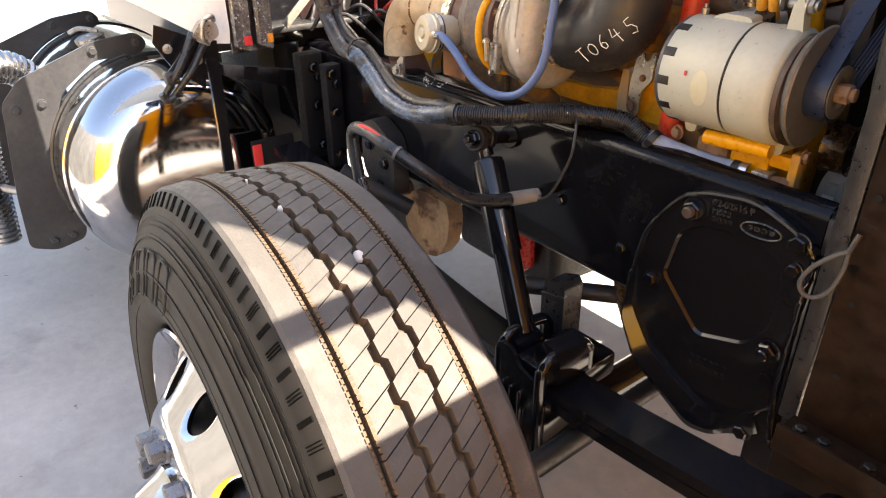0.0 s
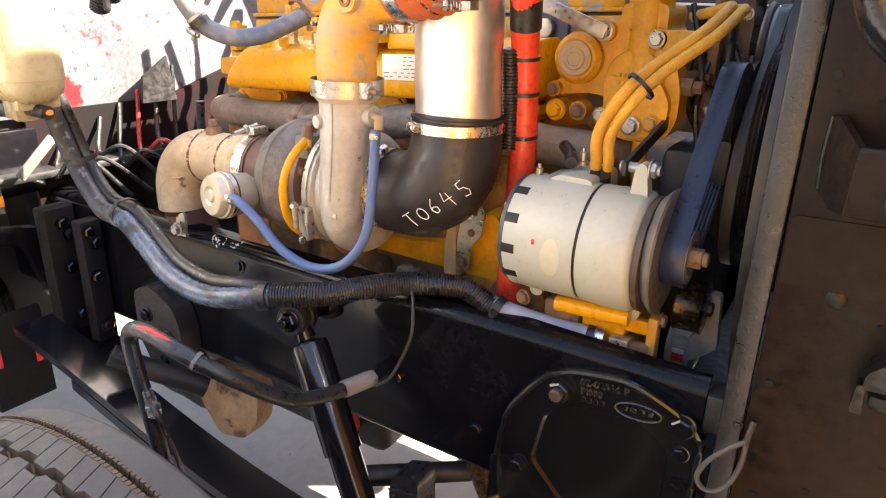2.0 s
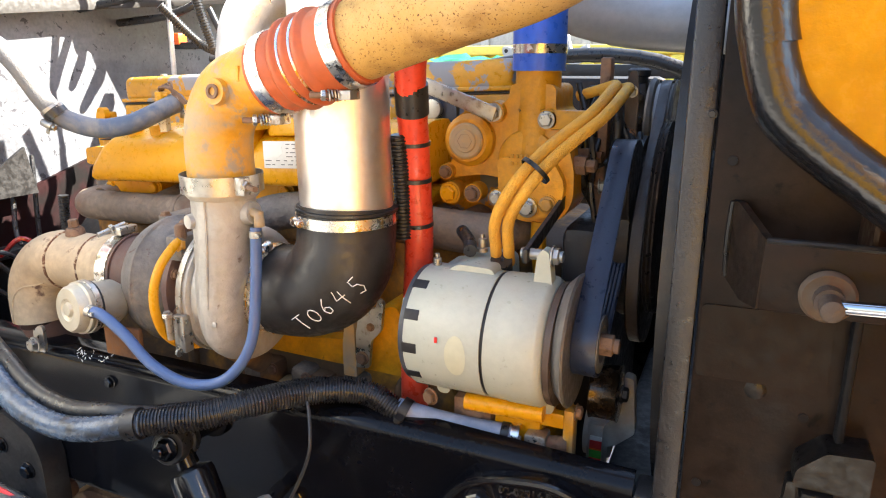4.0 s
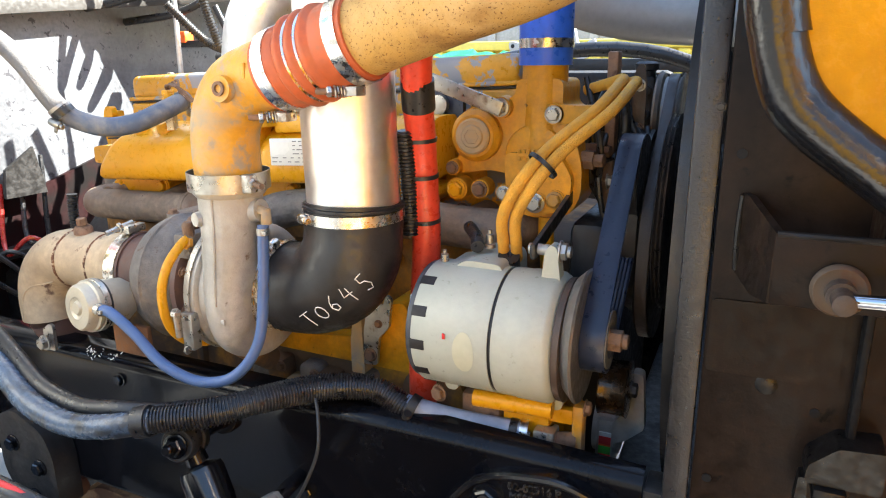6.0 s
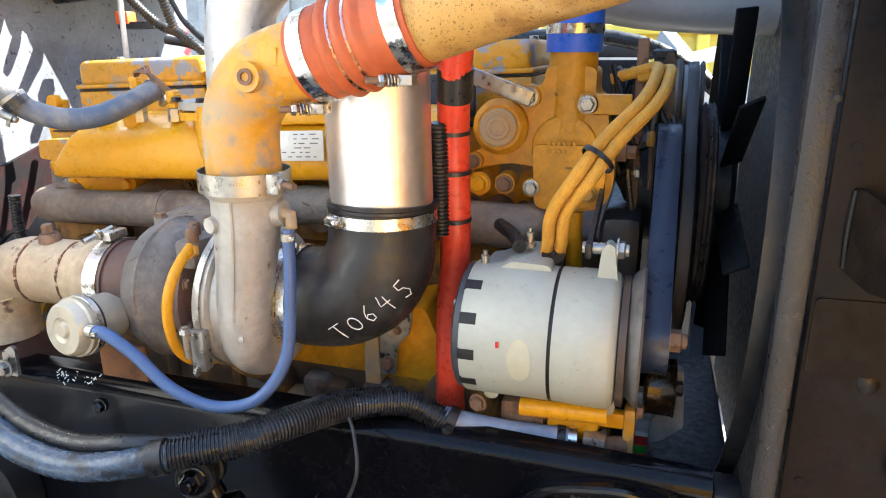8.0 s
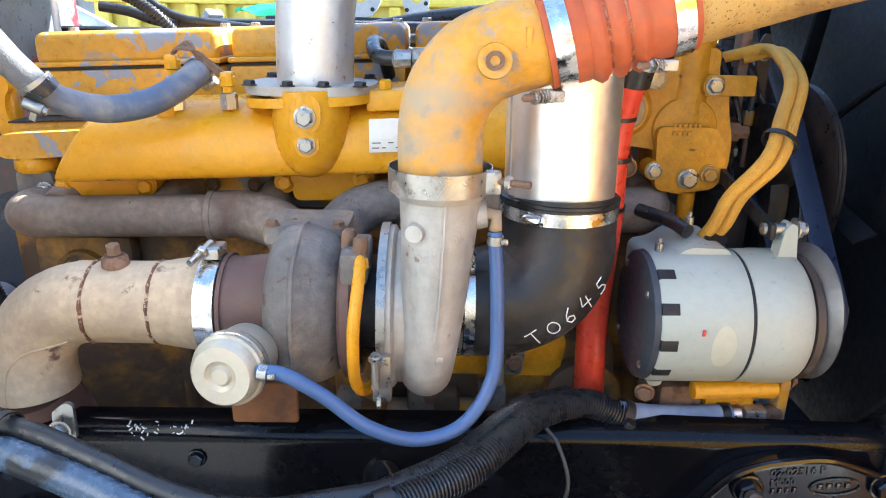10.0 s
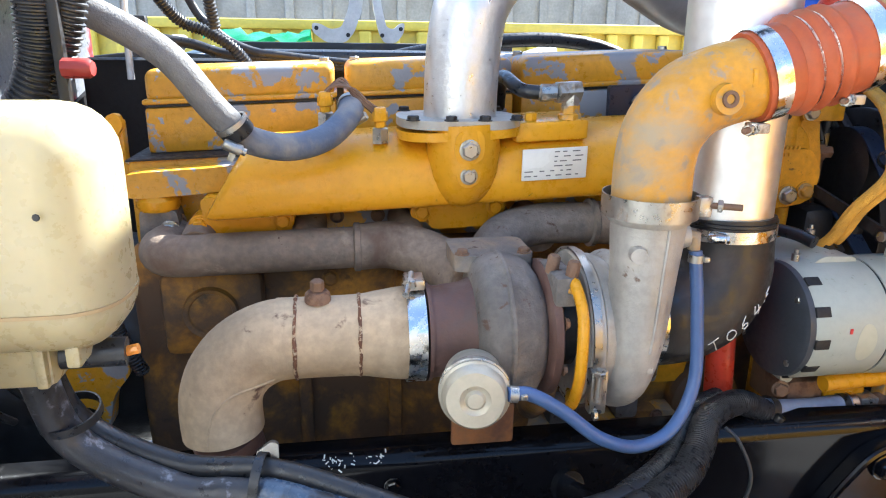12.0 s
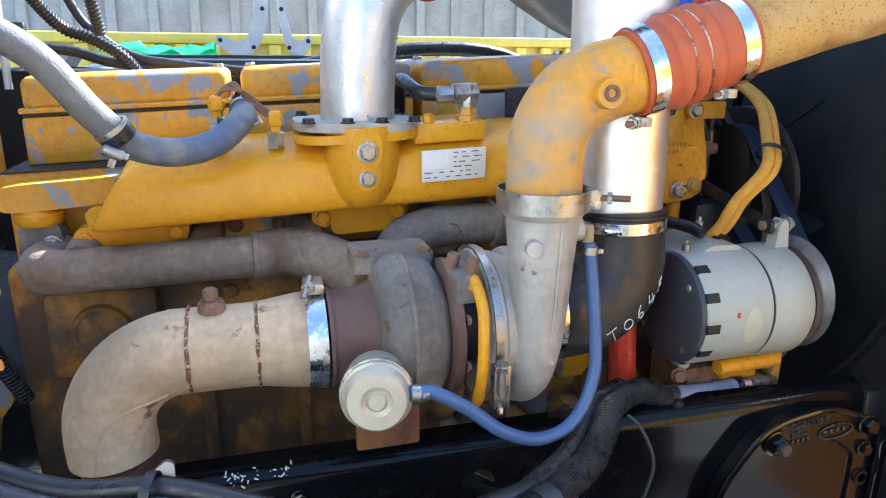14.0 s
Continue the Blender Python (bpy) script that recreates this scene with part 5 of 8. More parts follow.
    part("straight", tube([r[:3] for r in rows], [r[3] for r in rows], 36, 4), TAN, x)
    bend = [(-0.178 - 0.095 * math.sin(a), TY, TZ - 0.095 + 0.095 * math.cos(a)) for a in np.linspace(0, math.pi / 2, 9)]
    part("elbow", tube(bend + [(-0.273, TY, 1.050), (-0.272, TY, 1.032)], 0.0532, 36, 2), TAN, x)
    part("lower_pipe", tube([(-0.272, TY, 1.034), (-0.265, TY + 0.03, 0.96), (-0.26, TY + 0.06, 0.88)], 0.046, 28), HEAT_BROWN, x)
    seam = [(-0.197, 1.122), (-0.216, 1.116), (-0.240, 1.111), (-0.256, 1.103), (-0.269, 1.090), (-0.277, 1.074), (-0.283, 1.050), (-0.284, 1.034)]
    spine = [(p[0], p[2]) for p in bend] + [(-0.273, 1.04), (-0.273, 1.02)] + [(-0.19 + 0.01 * k, TZ) for k in range(6)]
    skin = []
    for a, b in seam:
        near = min(math.dist((a, b), q) for q in spline(spine[:11], 6))
        skin.append((a, TY - math.sqrt(max(0.0532 ** 2 - min(near, 0.050) ** 2, 0)), b))
    part("elbow_seam", tube(skin, 0.0018, 6), TAN, x)
    for wx in (-0.089, -0.170):
        bead = [(wx + 0.0015 * noise.noise(Vector((a * 3, wx * 50, 0))), TY + 0.0535 * math.cos(a), TZ + 0.0535 * math.sin(a)) for a in np.linspace(0, 2 * math.pi, 49)]
        part("weld_bead", tube(bead, lambda u: 0.0022 + 0.0014 * noise.noise(Vector((u * 60, wx * 9, 0))), 8, smooth=False, cap=False), WELD, x)
    part("probe_boss", lathe([(0, 0.017), (0.010, 0.016), (0.014, 0.012)], (-0.141, TY - 0.004, TZ + 0.052), (0, -0.08, 1), 20), RUSTY_BOLT, x)
    bolt(x, (-0.141, TY - 0.005, TZ + 0.066), (0, -0.08, 1), 0.009, RUSTY_BOLT, "probe_plug", False, 1.4)
    part("foot_clamp", prism(rounded([(-0.226, 0.990), (-0.224, 1.030), (-0.205, 1.044), (-0.196, 1.040), (-0.198, 0.990)], 0.004), 0.006, on_xz(TY - 0.058), 0.0015), ZINC, x)
    bolt(x, (-0.212, TY - 0.066, 1.008), (0, -1, 0), 0.012, ZINC)
    c = band_clamp((-0.017, TY, TZ), (1, 0, 0), 0.0645, 0.024, screw=False, name="v_band_clamp", label="polished stainless band clamp on the exhaust outlet")
    part("latch", box(-0.030, -0.004, TY - 0.022, TY + 0.016, TZ + 0.066, TZ + 0.080, 0.003), ZINC, c)
    part("t_bolt", lathe([(0, 0.0045), (0.050, 0.0045)], (-0.020, TY + 0.002, TZ + 0.082), (-0.25, -1, -0.25), 10), ZINC, c)
    bolt(c, (-0.023, TY - 0.018, TZ + 0.077), (-0.25, -1, -0.25), 0.009, ZINC, "nut", False)
    part("rim_ring", lathe([(-0.002, 0.063), (-0.002, 0.066), (0.003, 0.066), (0.003, 0.063)], (0, TY, TZ), (1, 0, 0), 44, closed=True), HEAT_BROWN, c)


exhaust()


# ---- charge air and intake pipes ----
def charge_pipe():
    c = thing("charge_air_elbow", (0.268, -0.02, 1.35), "dusty yellow cast elbow above the compressor", "pipe", "air pipes")
    part("elbow", tube([(0.268, -0.020, 1.352), (0.268, -0.020, 1.400), (0.276, -0.020, 1.436), (0.300, -0.021, 1.468), (0.332, -0.022, 1.484), (0.375, -0.023, 1.496)], [0.0475, 0.0475, 0.048, 0.049, 0.0485, 0.048], 36), YELLOW_DUSTY, c)
    part("boss", lathe([(0, 0.018), (0.010, 0.017)], (0.3195, -0.070, 1.475), (0, -1, 0.08), 24), YELLOW_DUSTY, c)
    part("boss_plug", lathe([(0.006, 0.0095), (0.013, 0.0095), (0.013, 0.0055), (0.008, 0.005), (0.008, 0.0)], (0.3195, -0.070, 1.475), (0, -1, 0.08), 20), RUSTY_BOLT, c)
    part("raised_mark", box(0.350, 0.356, -0.0715, -0.066, 1.488, 1.508, 0.001), YELLOW_DUSTY, c)
    v = band_clamp((0.268, -0.020, 1.346), (0, 0, 1), 0.0575, 0.026, ZINC, False, name="v_band_clamp", label="grimy zinc band clamp under the yellow elbow")
    part("latch", box(0.316, 0.334, -0.052, -0.036, 1.333, 1.359, 0.003), ZINC, v)
    part("t_bolt", lathe([(0, 0.004), (0.038, 0.004)], (0.330, -0.048, 1.348), (1, -0.5, 0), 10), RUSTY_BOLT, v)
    bolt(v, (0.338, -0.052, 1.348), (1, -0.5, 0), 0.008, ZINC, "nut", False)
    d = Vector((0.955, -0.06, 0.29)).normalized()
    o = Vector((0.372, -0.023, 1.495))
    b = thing("charge_air_boot", o, "red silicone bellows boot between two steel bands", "hose", "hoses")
    prof = [(0.0, 0.049), (0.0, 0.0535), (0.040, 0.0545)]
    for k in range(3):
        s = 0.042 + k * 0.020
        prof += [(s, 0.0535), (s + 0.003, 0.0560), (s + 0.009, 0.0605), (s + 0.014, 0.0590), (s + 0.018, 0.0540)]
    prof += [(0.104, 0.0545), (0.150, 0.0535), (0.150, 0.049)]
    part("bellows", lathe(prof, o, d, 56), SILICONE, b, smooth=60)
    for s in (0.0605, 0.0805):
        part("wire_ring", lathe([(s - 0.0018, 0.0545), (s, 0.0565), (s + 0.0018, 0.0545)], o, d, 48), STEEL, b)
    for s, tn in ((0.016, 1.0), (0.134, 2.6)):
        k = band_clamp(o + d * s, d, 0.0545, 0.019, STEEL, False, name="t_bolt_clamp", label="bright steel t-bolt band on the red boot")
        q = o + d * s + Vector((0.0, -0.010, -0.061))
        part("trunnion", box(-0.010, 0.010, -0.012, 0.012, -0.006, 0.006, 0.002, m=Matrix.Translation(q)), ZINC, k)
        part("t_bolt", lathe([(-0.012, 0.004), (0.046, 0.004), (0.048, 0.003)], q, (-0.75, -0.65, 0.0), 10), RUSTY_BOLT, k)
        ax = Vector((-0.75, -0.65, 0.0)).normalized()
        u, v = axes_of(ax)[1:]
        part("coil_spring", tube([q + ax * (0.004 + 0.022 * i / 40) + (u * math.cos(i * 0.94) + v * math.sin(i * 0.94)) * 0.0068 for i in range(41)], 0.0013, 6, smooth=False), ZINC, k)
        bolt(k, q + ax * 0.028, ax, 0.0075, ZINC, "nut", False)
    p = thing("charge_air_pipe", o + d * 0.15, "tan coated charge air pipe with burnt speckles", "pipe", "air pipes")
    e = o + d * 0.14
    part("tube", tube([e, e + d * 0.12, e + d * 0.26, e + Vector((0.36, -0.01, 0.15)), e + Vector((0.46, 0.02, 0.24))], 0.0495, 36), mat("burnt_tan_pipe", (0.50, 0.36, 0.18), 0.5, 0.1, mottle=0.1, stains=[((0.46, 0.27, 0.065), 4, 0.36, 0.58, 0.55), ((0.25, 0.13, 0.035), 6, 0.49, 0.66, 0.8), ((0.13, 0.06, 0.02), 330, 0.57, 0.65, 0.85)], bump=0.3, bump_scale=260), p)

    q = thing("intake_elbow", (0.38, 0.06, 1.1), "black rubber intake elbow with chalked characters", "hose", "hoses")
    rows = ELBOW
    el = part("elbow", tube([r[:3] for r in rows], [r[3] for r in rows], 40), ELBOW_RUBBER, q)
    part("top_lip", lathe([(-0.004, 0.0745), (-0.002, 0.077), (0.002, 0.077), (0.004, 0.071)], (0.420, TY + 0.028, 1.304), (0.02, 0, 1), 48), RUBBER, q)
    band_clamp((0.420, TY + 0.027, 1.290), (0, 0, 1), 0.0752, 0.016, turn=2.6)
    band_clamp((0.306, TY + 0.001, 1.168), (1, 0, 0), 0.0712, 0.013, turn=-1.2)
    chalk_marks(q)
    s = thing("intake_tube", (0.42, 0.075, 1.30), "brushed aluminium intake tube rising from the black elbow", "pipe", "air pipes")
    part("tube", tube([(0.420, 0.073, 1.290), (0.418, 0.073, 1.40), (0.414, 0.074, 1.64)], 0.0695, 48, smooth=False), BRUSHED, s)
    part("weld_seam", tube([(0.420 - 0.0655, 0.050, 1.308), (0.416 - 0.0655, 0.051, 1.50)], 0.0022, 6, smooth=False), DULL_ALU, s)
    part("coupler", lathe([(0, 0.071), (0.002, 0.075), (0.05, 0.076), (0.11, 0.078)], (0.415, 0.074, 1.615), (-0.02, 0, 1), 40), RUBBER, s)

    a = thing("intake_crossover", (0.08, 0.27, 1.43), "dull aluminium crossover pipe bolted on the intake manifold", "pipe", "air pipes")
    part("flange", prism(rounded([(-0.018, 0.188), (-0.018, 0.362), (0.172, 0.362), (0.172, 0.188)], 0.075, 8), 0.013, lambda x, y, z: (x, y, 1.4085 + z), 0.003), CAST_ALU, a)
    part("riser", tube([(0.081, 0.275, 1.418), (0.082, 0.275, 1.470), (0.086, 0.277, 1.530), (0.100, 0.285, 1.590), (0.140, 0.310, 1.640), (0.200, 0.350, 1.665)], 0.0570, 36), DULL_ALU, a)
    for x, y in ((0.0, 0.205), (0.155, 0.205), (0.0, 0.345), (0.155, 0.345), (0.055, 0.196), (0.105, 0.196)):
        bolt(a, (x, y, 1.4215), (0, 0, 1), 0.0085, DULL_BLACK)
    dd = Vector((0.78, 0.55, 0.22)).normalized()
    oo = Vector((0.190, 0.343, 1.665))
    prof = [(0, 0.060)]
    for k in range(5):
        prof += [(0.012 + k * 0.020, 0.061), (0.018 + k * 0.020, 0.069), (0.026 + k * 0.020, 0.069), (0.031 + k * 0.020, 0.061)]
    part("bellows", lathe(prof + [(0.13, 0.060)], oo, dd, 40), SILICONE, a)
    part("far_pipe", tube([oo + dd * 0.12, oo + dd * 0.22, (0.52, 0.62, 1.66), (0.72, 0.72, 1.60), (1.10, 0.78, 1.58)], 0.058, 30), mat("silver_painted_pipe", (0.42, 0.42, 0.43), 0.45, 0.2, mottle=0.1, bump=0.1), a)


def chalk_marks(parent):
    """The chalked T 0 6 4 5, strokes lying on the elbow's lower near side."""
    strokes = {"T": [[(0, 1), (0.9, 1)], [(0.45, 1), (0.45, 0)]], "0": [[(0.5 + 0.4 * math.cos(a), 0.45 + 0.42 * math.sin(a)) for a in np.linspace(0, 6.3, 13)]],
               "6": [[(0.7, 1.0), (0.3, 0.65), (0.12, 0.3), (0.3, 0.02), (0.62, 0.08), (0.68, 0.36), (0.4, 0.48), (0.16, 0.34)]],
               "4": [[(0.35, 1.0), (0.1, 0.42), (0.85, 0.46)], [(0.68, 0.85), (0.55, -0.1)]], "5": [[(0.85, 1.05), (0.35, 0.95), (0.3, 0.6), (0.62, 0.58), (0.75, 0.3), (0.5, 0.02), (0.15, 0.05)]]}
    start, along, up = Vector((0.389, 0, 1.127)), Vector((0.80, 0, 0.60)), Vector((-0.60, 0, 0.80))
    for i, ch in enumerate("T0645"):
        for line in strokes[ch]:
            pts = []
            for k, (p, q) in enumerate(zip(line, line[1:])):
                for u in np.linspace(0, 1, 5)[(0 if k == 0 else 1):]:
                    a, b = p[0] + (q[0] - p[0]) * u, p[1] + (q[1] - p[1]) * u
                    g = start + along * (i * 0.0252 + a * 0.019) + up * (b * 0.025)
                    pts.append(elbow_skin(g.x, g.z))
            part("chalk_stroke", tube(pts, 0.0008, 5, smooth=False), CHALK, parent)


ELBOW = [(0.288, TY, 1.168, 0.070), (0.325, TY + 0.002, 1.167, 0.071), (0.365, TY + 0.006, 1.172, 0.073), (0.398, TY + 0.012, 1.192, 0.076), (0.417, TY + 0.018, 1.226, 0.076), (0.420, TY + 0.024, 1.262, 0.0745), (0.420, TY + 0.028, 1.306, 0.0745)]


def elbow_skin(x, z):
    """The near skin of the black elbow at a place in the x-z plane."""
    rows = spline(ELBOW, 8)
    for y in np.arange(-0.06, 0.08, 0.001):
        if min(math.dist((x, y, z), r[:3]) - r[3] for r in rows) < 0.0008:
            break
    return Vector((x, y, z))


charge_pipe()


# ---- alternator, belt, fan ----
AY, AZ, AR = 0.088, 1.134, 0.0915
PZ = AZ + 0.008


RUSTY_DARK = mat("browned_fan_shield", (0.055, 0.036, 0.025), 0.6, mottle=0.3, stains=[((0.12, 0.09, 0.07), 20, 0.55, 0.75, 0.7)], bump=0.3)
FAN_BLACK = mat("matt_fan_black", (0.006, 0.006, 0.007), 0.7, spec=0.2, mottle=0.3)


def belt_run(parent, c0, r0, c1, r1, x0, x1, material):
    """A flat belt round two pulleys in the y-z plane, ribbed on its inner side."""
    dv = c1 - c0
    base, off = math.atan2(dv.y, dv.x), math.acos((r0 - r1) / dv.length)
    loop = [(c0, r0, t) for t in np.linspace(base + off, base + 2 * math.pi - off, 24)]
    loop += [(c1, r1, t) for t in np.linspace(base - off, base + off, 24)]
    ribs = max(2, int((x1 - x0) / 0.005))
    under = [(x1, 0.0016)]
    for k in range(ribs):
        x = x1 - (x1 - x0) * k / ribs
        under += [(x - 0.0008, 0.0014), (x - 0.0022, 0.0), (x - 0.0040, 0.0014)]
    for piece, prof in (("backing", [(x0, 0.0018), (x0, 0.0043), (x0 + 0.0004, 0.0045), (x1 - 0.0004, 0.0045), (x1, 0.0043), (x1, 0.0018)]), ("ribbed_face", under + [(x0, 0.0016)])):
        bm = bmesh.new()
        rows = [[bm.verts.new((x, c.x + (r + h) * math.cos(t), c.y + (r + h) * math.sin(t))) for x, h in prof] for c, r, t in loop]
        for k in range(len(rows)):
            p, q = rows[k], rows[(k + 1) % len(rows)]
            for j in range(len(prof)):
                bm.faces.new((p[j], p[(j + 1) % len(prof)], q[(j + 1) % len(prof)], q[j]))
        part(piece, bm, material, parent)


def compressor():
    """The belt-driven compressor on the engine's far front corner."""
    c = thing("ac_compressor", (0.75, 0.50, 1.33), "black belt-driven compressor with a grey clutch pulley", "compressor")
    part("body", box(0.690, 0.772, 0.440, 0.545, 1.345, 1.470, 0.014, 3), DULL_BLACK, c)
    for x in (0.700, 0.724, 0.748):
        part("cast_rib", box(x - 0.004, x + 0.004, 0.432, 0.553, 1.350, 1.474, 0.003), DULL_BLACK, c)
    part("head", box(0.760, 0.792, 0.452, 0.530, 1.360, 1.480, 0.008), STEEL_GAP_BLACK, c)
    part("port", lathe([(0, 0.016), (0.018, 0.016), (0.020, 0.020), (0.030, 0.020), (0.034, 0.014)], (0.775, 0.47, 1.470), (0, 0, 1), 16), DULL_BLACK, c)
    part("clutch_pulley", lathe([(0.794, 0.02), (0.796, 0.080), (0.800, 0.083), (0.806, 0.080), (0.809, 0.073), (0.834, 0.073), (0.838, 0.080), (0.841, 0.078), (0.840, 0.02)], (0, 0.480, 1.405), (1, 0, 0), 48), ALT_DARK, c, "grey steel clutch pulley")
    part("lower_bracket", box(0.700, 0.790, 0.40, 0.46, 1.31, 1.345, 0.006), STEEL_GAP_BLACK, c)
    for z in (1.375, 1.415, 1.455):
        bolt(c, (0.781, 0.452, z), (0, -1, 0), 0.009, DULL_BLACK)
    b = thing("compressor_brace", (0.785, 0.36, 1.39), "rust-brown flat steel brace beside the compressor", "bracket")
    part("bar", prism(rounded([(0.776, 1.385), (0.772, 1.480), (0.780, 1.500), (0.789, 1.500), (0.794, 1.470), (0.794, 1.385)], 0.006), 0.008, on_xz(0.350), 0.002), RUSTY_DARK, b)
    bolt(b, (0.783, 0.350, 1.468), (0, -1, 0), 0.008, ZINC)
    bolt(b, (0.785, 0.350, 1.400), (0, -1, 0), 0.008, RUSTY_BOLT)
    v = thing("fuel_fitting", (0.70, 0.34, 1.34), "brass pipe fittings with a bare steel bolt", "fitting")
    part("brass_hex", lathe([(0, 0.013), (0.014, 0.013), (0.015, 0.010), (0.020, 0.010), (0.020, 0.012), (0.027, 0.012)], (0.697, 0.335, 1.346), (1, -0.1, 0), 6), YELLOW_DUSTY, v)
    part("hose_tail", tube([(0.722, 0.333, 1.346), (0.740, 0.332, 1.350), (0.765, 0.34, 1.362)], 0.006, 8), RUBBER, v)
    part("brass_union", lathe([(-0.010, 0.008), (-0.008, 0.010), (0.014, 0.010), (0.016, 0.008)], (0.767, 0.335, 1.368), (0, 0, 1), 6), YELLOW_DUSTY, v)
    part("riser", tube([(0.767, 0.335, 1.360), (0.768, 0.335, 1.330), (0.769, 0.336, 1.290)], 0.0045, 8), RUSTY_BOLT, v)
    part("upper_hose", tube([(0.767, 0.335, 1.380), (0.768, 0.335, 1.410), (0.760, 0.345, 1.445), (0.74, 0.37, 1.465)], 0.009, 10), RUBBER, v)
    part("bolt_shank", lathe([(0, 0.006), (0.030, 0.006)], (0.724, 0.335, 1.315), (1, -0.05, 0.05), 10), RUSTY_BOLT, v)
    bolt(v, (0.744, 0.334, 1.316), (1, -0.05, 0.05), 0.011, ZINC, "bolt_head")


def alternator():
    a = thing("alternator", (0.65, AY, AZ - AR), "pale grey painted alternator with a steel pulley", "alternator")
    part("rear_frame", lathe([(0.547, 0.070), (0.548, 0.089), (0.551, AR), (0.662, AR), (0.662, 0.08)], (0, AY, AZ), (1, 0, 0), 56), ALT_GREY, a)
    part("gap_ring", lathe([(0.660, 0.0895), (0.668, 0.0895)], (0, AY, AZ), (1, 0, 0), 48), STEEL_GAP_BLACK, a)
    part("front_frame", lathe([(0.667, 0.08), (0.667, AR), (0.690, AR), (0.694, AR + 0.001), (0.735, AR + 0.001), (0.742, 0.088), (0.746, 0.080)], (0, AY, AZ), (1, 0, 0), 56), ALT_GREY, a)
    part("end_plate", lathe([(0.536, 0.0), (0.536, 0.080), (0.540, 0.0875), (0.5485, 0.0890), (0.550, 0.080)], (0, AY, AZ), (1, 0, 0), 48), ALT_PLATE, a, "dark slate end plate")
    for k in range(6):
        t = radians(-5 + k * 30)
        m = Matrix.Translation((0, AY, AZ)) @ Matrix.Rotation(t + radians(38), 4, "X")
        part("vent_slot", box(0.5475, 0.570, -0.0075, 0.0075, 0.070, AR + 0.0006, 0.001, m=m), STEEL_GAP_BLACK, a)
    part("terminal_block", prism(rounded([(0.548, 0.0), (0.548, 0.060), (0.575, 0.064), (0.598, 0.082), (0.655, 0.080), (0.660, 0.0)], 0.012), 0.11, lambda x, z, d: (x, AY - 0.012 + d, AZ + 0.018 + z), 0.012, 3), ALT_GREY, a)
    for x, y in ((0.562, AY + 0.0), (0.615, AY + 0.045)):
        part("terminal_stud", lathe([(0, 0.009), (0.006, 0.009), (0.007, 0.006), (0.020, 0.006), (0.021, 0.003), (0.027, 0.003)], (x, y, AZ + 0.082 + (0.024 if x > 0.6 else 0)), (0, 0, 1), 12), ZINC, a)
    part("terminal_boot", tube([(0.605, AY + 0.02, AZ + 0.112), (0.592, AY + 0.05, AZ + 0.118), (0.56, AY + 0.10, AZ + 0.12)], 0.010, 12), RUBBER, a)
    part("upper_ear", prism(rounded([(0.712, AZ + 0.080), (0.717, AZ + 0.126), (0.724, AZ + 0.137), (0.733, AZ + 0.133), (0.740, AZ + 0.080)], 0.007), 0.022, on_xz(AY - 0.018), 0.004), ALT_GREY, a)
    part("ear_bolt", lathe([(-0.03, 0.008), (0.028, 0.008)], (0.722, AY - 0.006, AZ + 0.126), (1, 0, 0), 12), ZINC, a)
    bolt(a, (0.735, AY - 0.006, AZ + 0.126), (1, 0, 0), 0.012, ZINC, "ear_nut")
    for x in (0.575, 0.735):
        part("lower_ear", prism(rounded([(x - 0.016, AZ - 0.075), (x - 0.008, AZ - 0.108), (x + 0.010, AZ - 0.108), (x + 0.016, AZ - 0.075)], 0.008), 0.05, on_xz(AY - 0.01), 0.005), ALT_GREY, a)
    for t in (-2.4, -0.7, 0.9, 2.4):
        bolt(a, (0.5385, AY + 0.074 * math.cos(t), AZ + 0.074 * math.sin(t)), (-1, 0, 0), 0.0055, ZINC, "frame_screw", False)
    part("fan_disc", lathe([(0.748, 0.045), (0.758, 0.080), (0.768, 0.090), (0.772, 0.0935), (0.775, 0.091), (0.773, 0.05)], (0, AY, PZ), (1, 0, 0), 56), ALT_DARK, a, "grey steel cooling fan disc")
    part("fan_shield", lathe([(0.745, 0.05), (0.747, 0.086), (0.756, 0.087), (0.760, 0.06)], (0, AY, AZ), (1, 0, 0), 48), RUSTY_DARK, a)
    grooves = [(0.772, 0.020), (0.773, 0.040)]
    for k in range(8):
        grooves += [(0.776 + k * 0.0035, 0.0375), (0.7778 + k * 0.0035, 0.0355)]
    part("pulley", lathe(grooves + [(0.806, 0.040), (0.808, 0.040), (0.808, 0.026), (0.802, 0.022)], (0, AY, PZ), (1, 0, 0), 48), ALT_DARK, a)
    part("shaft_nut", lathe([(0.795, 0.015), (0.822, 0.015), (0.824, 0.012)], (0, AY, PZ), (1, 0, 0), 6), RUSTY_BOLT, a)
    part("shaft_end", lathe([(0.80, 0.010), (0.830, 0.010), (0.831, 0.008)], (0, AY, PZ), (1, 0, 0), 16), RUSTY_BOLT, a)
    part("brand_plate", box(-0.009, 0.009, -0.0006, 0.0006, -0.0065, 0.0065, 0.0003, m=Matrix.Translation((0.718, AY, AZ)) @ Matrix.Rotation(radians(118), 4, "X") @ Matrix.Translation((0, 0, AR)) @ Matrix.Rotation(radians(90), 4, "X")), INK, a)
    spot = bmesh.new()
    rings = []
    for q in (0.0, 0.5, 1.0):
        ring = []
        for k in range(28):
            f = 2 * math.pi * k / 28
            t = radians(94) + 0.030 / AR * q * math.sin(f)
            ring.append(spot.verts.new((0.628 + 0.0155 * q * math.cos(f), AY - (AR + 0.0005) * math.sin(t), AZ + (AR + 0.0005) * math.cos(t))))
        rings.append(ring)
